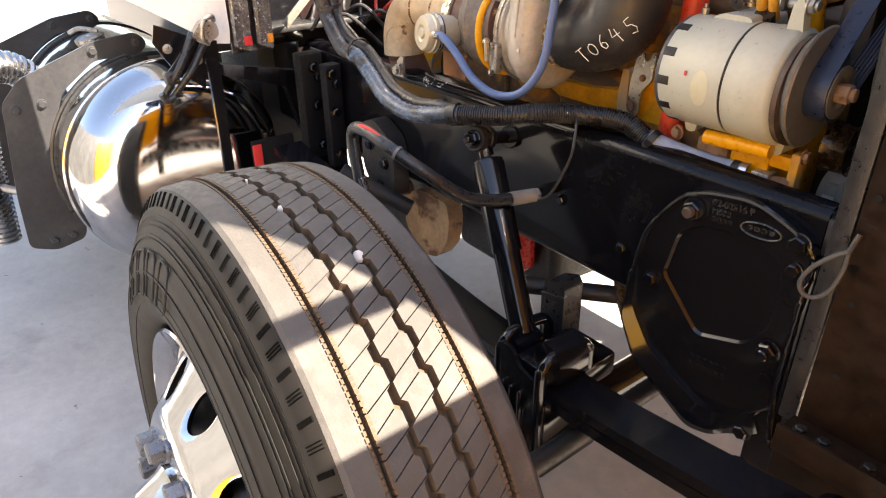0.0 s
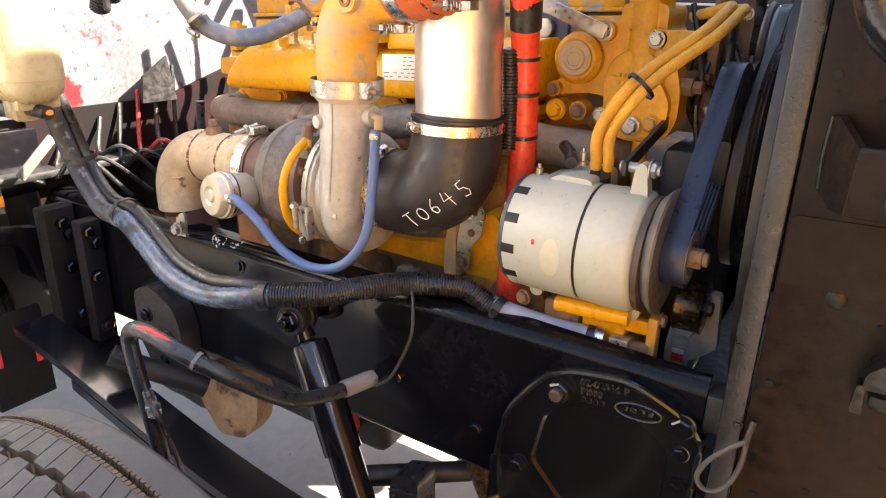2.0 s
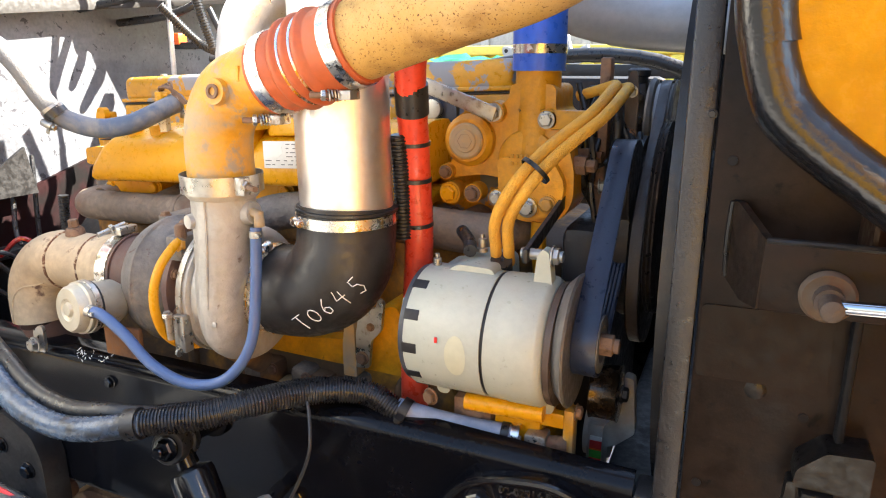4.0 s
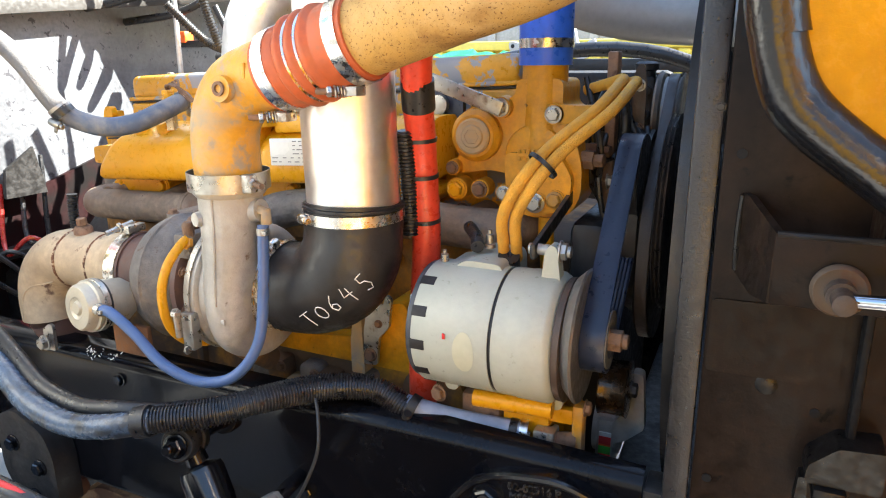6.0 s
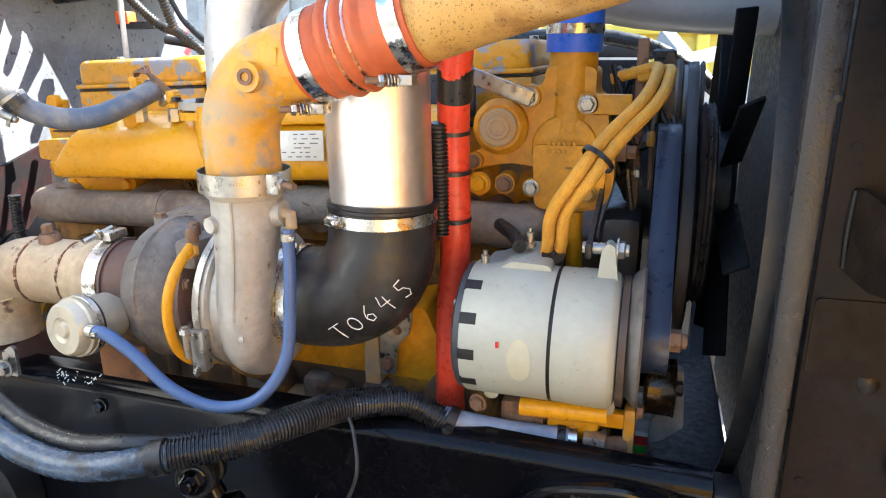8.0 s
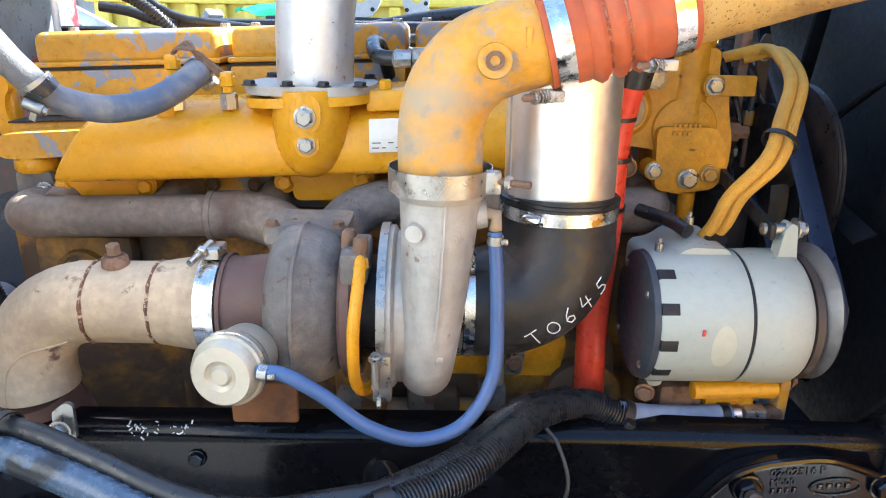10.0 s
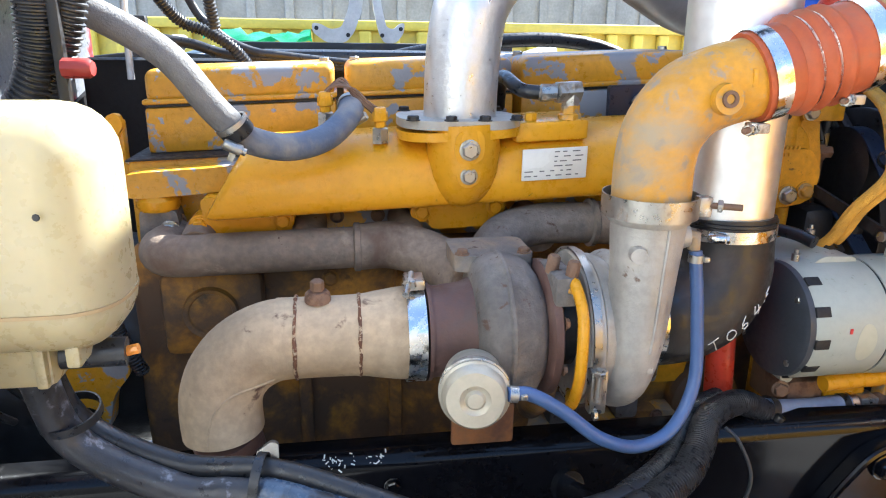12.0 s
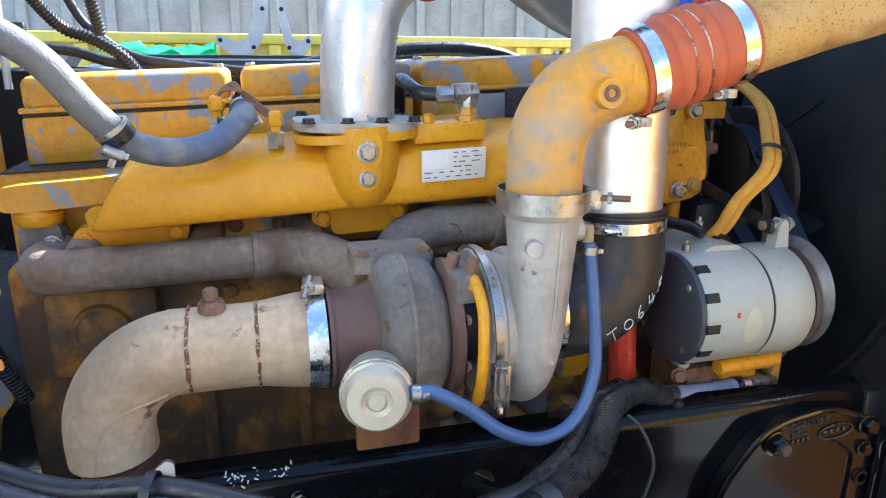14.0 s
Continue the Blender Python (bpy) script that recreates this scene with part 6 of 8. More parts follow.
    for p, q in zip(rings, rings[1:]):
        for k in range(28):
            spot.faces.new((p[k], p[(k + 1) % 28], q[(k + 1) % 28], q[k]))
    bmesh.ops.remove_doubles(spot, verts=spot.verts, dist=1e-5)
    part("faded_sticker", spot, mat("faded_sticker", (0.47, 0.475, 0.355), 0.5, mottle=0.06), a)
    part("paint_dab", box(0.598, 0.602, -0.0045, -0.0025, 1.144, 1.152, 0.0005), TAG_RED, a)

    mb = thing("alternator_mount", (0.66, 0.1, 0.98), "bright yellow cast mounting arm under the alternator", "bracket")
    part("arm", tube([(0.622, 0.056, 1.033), (0.738, 0.060, 1.036)], 0.0125, 18, smooth=False), YELLOW, mb)
    part("base", box(0.655, 0.728, AY - 0.004, AY + 0.10, 0.975, 1.024, 0.008), YELLOW, mb)
    part("foot", box(0.588, 0.652, AY - 0.004, AY + 0.10, 0.960, 1.022, 0.008), RUSTY_BOLT, mb, "rusty brown foot")
    part("leg", box(0.760, 0.776, AY - 0.004, AY + 0.022, 0.88, 1.034, 0.004), YELLOW_DUSTY, mb)
    part("bar", box(0.722, 0.762, AY + 0.0, AY + 0.018, 1.000, 1.024, 0.004), YELLOW, mb)
    bolt(mb, (0.776, AY + 0.006, 1.030), (1, 0, 0), 0.010, RUSTY_BOLT)
    bolt(mb, (0.560, AY - 0.02, AZ - 0.112), (-0.3, -1, 0), 0.011, RUSTY_BOLT)

    st = thing("adjuster_strap", (0.74, 0.1, 1.27), "black slotted alternator adjuster strap", "bracket")
    part("strap", prism(rounded([(0.0, 0.0), (0.0, 0.026), (0.30, 0.100), (0.32, 0.080)], 0.008), 0.006, lambda a_, b_, d: (0.704 - d, AY - 0.018 + a_, AZ + 0.114 + b_ * 0.8), 0.002), DULL_BLACK, st)
    part("slot_plate", box(0.696, 0.705, AY - 0.022, AY + 0.010, AZ + 0.114, AZ + 0.136, 0.004), DULL_BLACK, st)

    tn = thing("belt_tensioner", (0.80, 0.07, 0.90), "belt tensioner with dark pulley and cast arm", "tensioner")
    part("pulley", lathe([(0.784, 0.030), (0.786, 0.043), (0.790, 0.041), (0.822, 0.041), (0.826, 0.043), (0.828, 0.030)], (0, 0.160, 1.038), (1, 0, 0), 40), mat("bronzed_pulley", (0.035, 0.022, 0.012), 0.22, 0.6, mottle=0.15), tn)
    part("arm", prism(rounded([(0.824, 1.048), (0.840, 1.046), (0.847, 0.955), (0.818, 0.928), (0.799, 0.920), (0.799, 0.958), (0.824, 0.990)], 0.006), 0.022, on_xz(0.198), 0.003), CAST_ALU, tn)
    part("body", lathe([(0.765, 0.046), (0.805, 0.046)], (0, 0.252, 0.925), (1, 0, 0), 32), CAST_ALU, tn)
    bolt(tn, (0.828, 0.160, 1.038), (1, 0, 0), 0.011, DULL_BLACK)
    part("housing", box(0.772, 0.800, 0.204, 0.25, 0.86, 0.955, 0.006), CAST_ALU, tn)
    tg = thing("colour_tag", (0.787, 0.201, 0.884), "small red, white and green indicator tag", "tag")
    for z0, z1, m in ((0.928, 0.935, LABEL_WHITE), (0.914, 0.928, TAG_RED), (0.911, 0.914, ORANGE), (0.897, 0.911, TAG_GREEN), (0.884, 0.897, TAG_RED)):
        part("stripe", box(0.778, 0.797, 0.2005, 0.2035, z0, z1, 0.0004), m, tg)

    b = thing("serpentine_belt", (0.79, 0.1, 1.10), "blue-black ribbed serpentine belt round the pulleys", "belt")
    belt_run(b, Vector((AY, PZ)), 0.0415, Vector((0.290, 1.330)), 0.064, 0.774, 0.807, BELT)
    b2 = thing("drive_belt", (0.823, 0.37, 1.05), "dusty brown-black belt driving the compressor", "belt")
    belt_run(b2, Vector((0.480, 1.405)), 0.074, Vector((0.370, 1.205)), 0.150, 0.815, 0.832, mat("worn_brown_belt", (0.040, 0.032, 0.028), 0.55, mottle=0.2, bump=0.2))
    compressor()
    f = thing("cooling_fan", (0.84, 0.45, 1.05), "black engine cooling fan with belt pulley and hub", "fan")
    part("pulley", lathe([(0.770, 0.03), (0.772, 0.068), (0.776, 0.063), (0.805, 0.063), (0.809, 0.068), (0.811, 0.03)], (0, 0.290, 1.330), (1, 0, 0), 48), DULL_BLACK, f)
    worn = mat("worn_bronze_hub", (0.030, 0.022, 0.018), 0.40, 0.3, mottle=0.3, stains=[((0.085, 0.048, 0.028), 9, 0.5, 0.7, 0.55)], bump=0.1)
    disc = [(0.836, 0.03), (0.838, 0.150)] + [(0.840 + 0.003 * q, 0.155 - 0.004 * (q % 2)) for q in range(5)] + [(0.855, 0.150), (0.853, 0.03)]
    part("hub_disc", lathe(disc, (0, 0.335, 1.272), (1, 0, 0), 64), worn, f, "worn bronze-brown hub disc")
    part("pump_disc", lathe([(0.780, 0.02), (0.782, 0.150), (0.792, 0.155), (0.808, 0.155), (0.810, 0.150), (0.810, 0.02)], (0, 0.40, 1.24), (1, 0, 0), 56), DULL_BLACK, f)
    part("belt_pulley", lathe([(0.811, 0.02), (0.812, 0.154), (0.815, 0.149), (0.832, 0.149), (0.835, 0.154), (0.836, 0.02)], (0, 0.370, 1.205), (1, 0, 0), 56), DULL_BLACK, f)
    part("hub", lathe([(0.75, 0.10), (0.89, 0.10), (0.90, 0.08)], (0, 0.45, 1.28), (1, 0, 0), 40), DULL_BLACK, f)
    for k in range(8):
        m = Matrix.Translation((0.888, 0.45, 1.28)) @ Matrix.Rotation(radians(k * 45 + 12), 4, "X") @ Matrix.Rotation(radians(28), 4, "Z")
        part("blade", box(-0.018, 0.018, -0.003, 0.003, 0.09, 0.29, 0.002, m=m), FAN_BLACK, f)


alternator()


# ---- radiator side, shroud and hood ----
def radiator():
    r = thing("radiator", (1.05, 0.3, 0.60), "black radiator with dirty rust-tinged side channel", "radiator")
    part("side_plate", box(0.930, 1.14, -0.062, -0.054, 0.66, 1.95, 0.002), RUST_PANEL, r, "dirty black side plate with rust bloom")
    part("core", box(0.98, 1.10, -0.045, 1.05, 0.66, 1.90, 0.01), STEEL_GAP_BLACK, r)
    # welded bracket with the stay rod's rubber bush
    part("bracket_face", box(0.981, 1.14, -0.145, -0.137, 1.296, 1.360, 0.003), RUST_PANEL, r)
    cheek = bmesh.new()
    ring = [[cheek.verts.new(Vector(p) + Vector((d, 0, 0))) for p in ((0.951, -0.062, 1.300), (0.951, -0.062, 1.380), (0.957, -0.075, 1.380), (0.982, -0.144, 1.361), (0.980, -0.144, 1.297), (0.966, -0.100, 1.290))] for d in (0.0, 0.007)]
    cheek.faces.new(ring[0]), cheek.faces.new(ring[1][::-1])
    for k in range(6):
        cheek.faces.new((ring[0][k], ring[0][(k + 1) % 6], ring[1][(k + 1) % 6], ring[1][k]))
    part("bracket_cheek", bevelled(cheek, 0.002), RUST_PANEL, r)
    part("bracket_weld", tube([(0.952, -0.064, 1.302), (0.9505, -0.065, 1.34), (0.952, -0.064, 1.378)], 0.0032, 8), PANEL_BLACK, r)
    part("bracket_lip", tube([(0.983, -0.143, 1.3605), (1.06, -0.143, 1.3605), (1.14, -0.143, 1.3605)], 0.0032, 8, smooth=False), PANEL_BLACK, r)
    part("bracket_gusset", prism([(1.062, -0.062), (1.066, -0.062), (1.066, -0.137), (1.062, -0.137)], 0.05, lambda a, b, d: (a, b, 1.330 + d), 0.001), RUST_PANEL, r)
    part("raised_plate", prism(rounded([(0.933, 1.189), (0.9335, 1.269), (1.0545, 1.271), (1.0565, 1.190)], 0.006), 0.0022, on_xz(-0.0640), 0.0007), RUST_PANEL, r)
    part("fold", box(1.068, 1.076, -0.080, -0.060, 1.13, 1.30, 0.003), FAN_BLACK, r)
    part("knot_stain", lathe([(0, 0.011), (0.0012, 0.009), (0.0013, 0)], (0.993, -0.0621, 1.182), (0, -1, 0), 12), PANEL_BLACK, r)
    part("bush", lathe([(0, 0.020), (0.002, 0.0225), (0.007, 0.0225), (0.010, 0.020), (0.008, 0.014), (0.009, 0.011)], (1.034, -0.146, 1.318), (0, -1, 0), 32), mat("tan_rubber", (0.070, 0.046, 0.028), 0.7, mottle=0.2, stains=[((0.08, 0.04, 0.02), 30, 0.55, 0.7, 0.8)]), r, "tan rubber bush")
    part("stay_bolt", lathe([(0, 0.012), (0.018, 0.012), (0.018, 0.009), (0.040, 0.009), (0.041, 0.007)], (1.034, -0.152, 1.318), (0, -1, 0), 14), RUSTY_DARK, r)
    part("stay_rod", tube([(1.040, -0.176, 1.318), (1.16, -0.20, 1.330)], 0.006, 10, smooth=False), CHROME, r)
    for x, z in ((0.947, 1.418), (0.940, 1.53), (0.946, 1.06), (0.955, 0.90), (0.965, 0.78), (1.01, 0.93), (1.04, 1.16)):
        part("screw_hole", lathe([(0, 0.005), (0.0015, 0.005), (0.0016, 0.0)], (x, -0.062, z), (0, -1, 0), 12), FAN_BLACK, r)
    part("latch_block", prism(rounded([(1.034, 1.105), (1.036, 1.124), (1.060, 1.147), (1.10, 1.150), (1.10, 1.105)], 0.005), 0.042, on_xz(-0.104), 0.003), PANEL_BLACK, r)
    part("latch_foot", box(1.042, 1.072, -0.112, -0.070, 1.088, 1.104, 0.004), PANEL_BLACK, r)
    part("latch_tab", prism(rounded([(1.028, 1.072), (1.030, 1.106), (1.038, 1.106), (1.040, 1.072)], 0.003), 0.02, on_xz(-0.098), 0.002), PANEL_BLACK, r)
    part("foot_angle", box(0.925, 1.25, -0.115, -0.062, 0.668, 0.680, 0.002), RUST_PANEL, r)
    part("foot_bar", box(0.925, 1.25, -0.122, -0.114, 0.645, 0.695, 0.002), RUST_PANEL, r)
    for x in (0.95, 0.985, 1.05):
        bolt(r, (x, -0.092, 0.680), (0, 0, 1), 0.009, DULL_BLACK)
    part("crossmember", box(0.80, 0.93, 0.06, 0.80, 0.58, 0.86, 0.01), STEEL_GAP_BLACK, r)
    part("rail_extension", box(0.874, 0.935, -0.004, 0.05, 0.50, 0.985, 0.003), DULL_BLACK, r)
    part("support_plate", box(0.908, 1.30, -0.060, -0.048, 0.40, 0.66, 0.003), RUST_PANEL, r)
    part("loop_stem", tube([(0.940, -0.068, 1.006), (0.936, -0.080, 0.978)], 0.0042, 8, smooth=False), DULL_BLACK, r)
    loop = [(0.936, -0.080, 0.982), (0.922, -0.084, 0.972), (0.900, -0.088, 0.945), (0.890, -0.088, 0.918), (0.897, -0.086, 0.901), (0.913, -0.083, 0.900), (0.928, -0.080, 0.918), (0.936, -0.078, 0.950), (0.937, -0.080, 0.980)]
    part("pull_loop", tube(loop, 0.0034, 10, 6), mat("grey_pull_cable", (0.055, 0.055, 0.055), 0.6, bump=0.3), r, "thin grey cable pull loop")
    s = thing("fan_shroud", (0.92, 0.3, 0.65), "grey-black fan shroud with a round fan opening", "fan shroud")
    part("rear_flange", box(0.900, 0.9275, -0.060, -0.045, 0.66, 1.95, 0.004), mat("scuffed_grey_shroud", (0.016, 0.016, 0.018), 0.40, mottle=0.3, stains=[((0.045, 0.043, 0.042), 14, 0.58, 0.75, 0.7), ((0.045, 0.028, 0.018), 5, 0.6, 0.8, 0.8)], bump=0.3, bump_scale=200), s)
    bm = bmesh.new()
    sq = [(-0.045, 0.66), (1.06, 0.66), (1.06, 1.95), (-0.045, 1.95)]
    ring = [(0.45 + 0.478 * math.cos(t), 1.28 + 0.478 * math.sin(t)) for t in np.linspace(0, 2 * math.pi, 64, False)]
    ed = []
    for lp in (sq, ring):
        vs = [bm.verts.new((0.912, y, z)) for y, z in lp]
        ed += [bm.edges.new((vs[k], vs[(k + 1) % len(vs)])) for k in range(len(vs))]
    bmesh.ops.triangle_fill(bm, edges=ed, use_beauty=True)
    bmesh.ops.solidify(bm, geom=bm.faces[:], thickness=0.006)
    part("rear_wall", bm, DULL_BLACK, s)
    part("opening_rim", lathe([(0.885, 0.474), (0.885, 0.480), (0.914, 0.480), (0.914, 0.474)], (0, 0.45, 1.28), (1, 0, 0), 64, closed=True), DULL_BLACK, s)
    bolt(s, (0.924, -0.060, 1.462), (0, -1, 0), 0.004, DULL_BLACK)
    bolt(s, (0.922, -0.060, 0.99), (0, -1, 0), 0.005, DULL_BLACK)
    # tilted hood seen from inside
    h = thing("tilted_hood", (1.05, -0.2, 1.3), "tilted truck hood, yellow inner skin with thick black coated edge, plus unseen shade panels", "hood")
    edge = [(0.930, 3.00), (0.924, 2.30), (0.925, 1.95), (0.930, 1.66), (0.937, 1.555), (0.945, 1.515), (0.955, 1.480), (0.967, 1.458), (0.992, 1.435), (1.030, 1.407), (1.056, 1.388), (1.13, 1.335)]
    band = spline(edge, 6)
    bm = bmesh.new()
    rows = []
    for x, z in band:
        n = Vector((1.0, 0.0, 0.75 if z < 1.52 else 0.12)).normalized()
        rows.append([bm.verts.new(Vector((x, -0.200, z)) + n * a + Vector((0, b, 0))) for a, b in ((0.0, 0.012), (0.003, -0.010), (0.011, -0.018), (0.022, -0.020), (0.033, -0.014), (0.041, -0.006), (0.045, 0.004), (0.040, 0.016))])
    for p, q in zip(rows, rows[1:]):
        for k in range(8):
            bm.faces.new((p[k], p[(k + 1) % 8], q[(k + 1) % 8], q[k]))
    bm.faces.new(rows[0]), bm.faces.new(rows[-1][::-1])
    part("black_edge", bm, HOOD_BLACK, h, "wrinkled black coated edge", smooth=60)
    skin = [(x + (0.03 if z > 1.52 else 0.02), z + (0.0 if z > 1.52 else 0.02)) for x, z in band] + [(1.19, 1.32), (1.19, 3.00)]
    part("skin", prism(skin, 0.010, on_xz(-0.200), 0.0), HOOD_YELLOW, h)
    # unseen panels from here on, sized to shade the tyre, rail and ground
    part("hood_top", box(1.34, 1.37, -0.145, 1.38, 0.35, 3.10, 0.012), HOOD_YELLOW, h)
    part("hood_side", box(1.34, 1.365, -0.77, -0.150, 0.30, 1.515, 0.010), HOOD_YELLOW, h)
    part("hood_flank", box(1.37, 2.45, -0.80, -0.775, 0.25, 2.05, 0.010), HOOD_YELLOW, h)
    part("hood_nose", box(2.46, 2.49, -0.78, 1.6, 0.20, 1.15, 0.010), HOOD_YELLOW, h)
    part("hood_brace", box(1.345, 1.36, -0.72, -0.150, 1.710, 1.757, 0.004), HOOD_BLACK, h)


radiator()


# ---- hoses and wiring ----
def hoses():
    h = thing("coolant_hose", (0.0, -0.16, 0.98), "scuffed dark coolant hose along the frame rail, blue sky sheen painted on", "hose", "hoses")
    run = [(-0.425, -0.150, 1.300), (-0.414, -0.134, 1.246), (-0.396, -0.110, 1.125), (-0.292, -0.134, 1.071), (-0.188, -0.149, 1.064), (-0.098, -0.172, 1.042), (-0.004, -0.196, 1.015), (0.083, -0.202, 1.003), (0.161, -0.198, 1.013), (0.230, -0.174, 1.026)]
    # same hose as upper_hose, coloured blue where it mirrors the sky
    part("hose", tube([(-0.205, -0.1475, 1.0645)] + run[4:], 0.0178, 22), SKY_TINTED_HOSE, h)
    part("upper_hose", tube(run[:4] + [(-0.240, -0.142, 1.066), (-0.200, -0.148, 1.0645)], 0.0180, 22), mat("scuffed_black_hose", (0.03, 0.03, 0.033), 0.42, mottle=0.3, stains=[((0.17, 0.18, 0.21), 40, 0.56, 0.66, 0.6)], bump=0.2), h)
    part("second_hose", tube([(x - 0.004, y + 0.027, z + 0.014) for x, y, z in run[:-2]] + [(0.150, -0.169, 1.024), (0.212, -0.147, 1.0205), (0.245, -0.131, 1.0215)], 0.0130, 18), RUBBER, h, "thinner black hose tied behind it")
    cd = [(0.222, -0.177, 1.025), (0.296, -0.129, 1.029), (0.339, -0.085, 1.035), (0.395, -0.012, 1.032), (0.465, 0.031, 1.026), (0.520, 0.040, 1.000)]
    c = thing("corrugated_conduit", (0.35, -0.06, 1.0), "black corrugated conduit over a hose, crossing the rail", "conduit", "hoses")
    part("conduit", wavy(cd, 0.0165, 0.0030, 0.0046), CONDUIT, c)
    part("second_conduit", wavy([(x - 0.014, y + 0.030, z - 0.006) for x, y, z in cd[:-1]], 0.0125, 0.0020, 0.0044, 14), CONDUIT, c)
    e = thing("coolant_hose", (0.62, 0.09, 0.95), "short pale blue hose clamped on a pipe union", "hose", "hoses")
    part("hose", tube([(0.515, 0.042, 1.006), (0.560, 0.054, 0.994), (0.620, 0.066, 0.985), (0.695, 0.077, 0.982)], 0.0155, 20), mat("pale_blue_hose", (0.22, 0.27, 0.38), 0.5, stains=[((0.4, 0.4, 0.4), 20, 0.55, 0.75, 0.7)], bump=0.2), e)
    part("union", box(0.708, 0.740, 0.066, 0.098, 0.960, 0.994, 0.004), ZINC, e)
    part("spigot", lathe([(0, 0.012), (0.03, 0.012)], (0.736, 0.082, 0.977), (1, 0.3, 0), 14), RUSTY_BOLT, e)
    part("dark_sleeve", lathe([(0, 0.0175), (0.012, 0.0175)], (0.672, 0.074, 0.9825), (1, 0.1, -0.04), 20), RUBBER, e)
    band_clamp((0.693, 0.077, 0.982), (1, 0.1, -0.04), 0.017, 0.012, turn=1.0)
    band_clamp((0.527, 0.0445, 1.002), (1, 0.1, -0.4), 0.0185, 0.014, DULL_BLACK, turn=0.3)
    k = thing("p_clamp", (0.193, -0.156, 1.0), "black rubber-lined clamp holding the hoses", "clamp", "hose clamps")
    part("loop", lathe([(-0.010, 0.0185), (-0.010, 0.0225), (0.010, 0.0225), (0.010, 0.0185)], (0.216, -0.179, 1.0235), (1, 0.38, 0.17), 30, closed=True), RUBBER, k)
    part("tail", box(0.206, 0.228, -0.172, -0.128, 1.000, 1.006, 0.002), RUBBER, k)
    for p, d in (((-0.205, -0.134, 1.072), (1, -0.15, -0.1)), ((-0.398, -0.100, 1.150), (0.1, 0.2, -1))):
        z = thing("cable_tie", p, "black nylon cable tie round the hoses", "cable tie", "cable ties")
        part("strap", lathe([(-0.005, 0.030), (-0.005, 0.032), (0.005, 0.032), (0.005, 0.030)], p, d, 28, closed=True), RUBBER, z)

    b = thing("brake_hose", (0.2, -0.15, 0.85), "black rubber brake hose looping to a fitting on the rail", "hose", "hoses")
    part("hose", tube([(0.150, -0.350, 0.760), (0.122, -0.348, 0.880), (0.095, -0.344, 0.965), (0.105, -0.345, 1.000), (0.150, -0.346, 1.008), (0.225, -0.338, 0.990), (0.278, -0.300, 0.950), (0.312, -0.235, 0.895), (0.327, -0.180, 0.876), (0.338, -0.135, 0.870), (0.344, -0.105, 0.868)], 0.0125, 16), RUBBER, b)
    part("sleeve_end", lathe([(0, 0.0145), (0.006, 0.0145)], (0.235, -0.334, 0.986), (0.8, 0.35, -0.45), 16), GREY_HOSE, b)
    part("ferrule", tube([(0.338, -0.135, 0.870), (0.350, -0.080, 0.867)], 0.0145, 14, smooth=False), mat("grey_crimp_ferrule", (0.30, 0.27, 0.23), 0.5, 0.3, mottle=0.2), b)
    bolt(b, (0.350, -0.084, 0.867), (0.2, 1, 0), 0.015, ZINC, "hex_nut", False)
    part("rail_fitting", tube([(0.351, -0.072, 0.867), (0.352, -0.045, 0.872), (0.348, -0.03, 0.868), (0.340, 0.0, 0.862)], 0.012, 12, smooth=False), FRAME_BLACK, b)
    part("red_stripe", tube([(0.120, -0.352, 1.012), (0.160, -0.350, 1.018), (0.215, -0.342, 1.003)], 0.004, 8), TAG_RED, b)
    w = thing("sensor_cable", (0.16, -0.34, 0.72), "thin cable with grey plug beside the brake hose", "cable")
    part("cable", tube([(0.118, -0.352, 0.985), (0.130, -0.354, 0.93), (0.148, -0.354, 0.885), (0.175, -0.345, 0.80), (0.18, -0.335, 0.72)], 0.004, 8), RUBBER, w)
    part("plug", lathe([(0, 0.008), (0.022, 0.009), (0.024, 0.011), (0.040, 0.011), (0.044, 0.007)], (0.138, -0.354, 0.910), (0.3, 0, -1), 12), CLEAR, w)
    t = thing("ground_wire", (0.36, -0.1, 0.86), "thin black wire hanging from the conduit", "cable")
    part("wire", tube([(0.406, -0.035, 1.029), (0.419, -0.05, 1.016), (0.431, -0.07, 0.976), (0.42, -0.078, 0.935), (0.395, -0.082, 0.886), (0.369, -0.088, 0.864)], 0.0026, 8), mat("grey_wire", (0.035, 0.035, 0.035), 0.5), t)

    g = thing("heater_hose", (-0.25, 0.1, 1.4), "grey heater hose joined to a dusty blue hose", "hose", "hoses")
    part("grey_hose", tube([(-0.72, 0.06, 1.575), (-0.58, 0.08, 1.590), (-0.458, 0.098, 1.590), (-0.381, 0.101, 1.556), (-0.308, 0.094, 1.512), (-0.264, 0.101, 1.454), (-0.238, 0.106, 1.424)], 0.0185, 20), GREY_HOSE, g)
    part("blue_hose", tube([(-0.239, 0.105, 1.426), (-0.222, 0.126, 1.406), (-0.176, 0.148, 1.393), (-0.128, 0.180, 1.400), (-0.094, 0.226, 1.424), (-0.088, 0.272, 1.440)], 0.0185, 20), DUSTY_BLUE, g)
    part("join_clamp", lathe([(-0.008, 0.0190), (-0.008, 0.0215), (0.008, 0.0215), (0.008, 0.0190)], (-0.2365, 0.1075, 1.4230), (0.42, 0.38, -0.75), 24, closed=True), RUBBER, g)
    part("clamp_band", lathe([(-0.004, 0.0190), (-0.004, 0.0222), (0.004, 0.0222), (0.004, 0.0190)], (-0.2405, 0.1055, 1.4290), (0.45, 0.25, -0.80), 24, closed=True), ZINC, g)
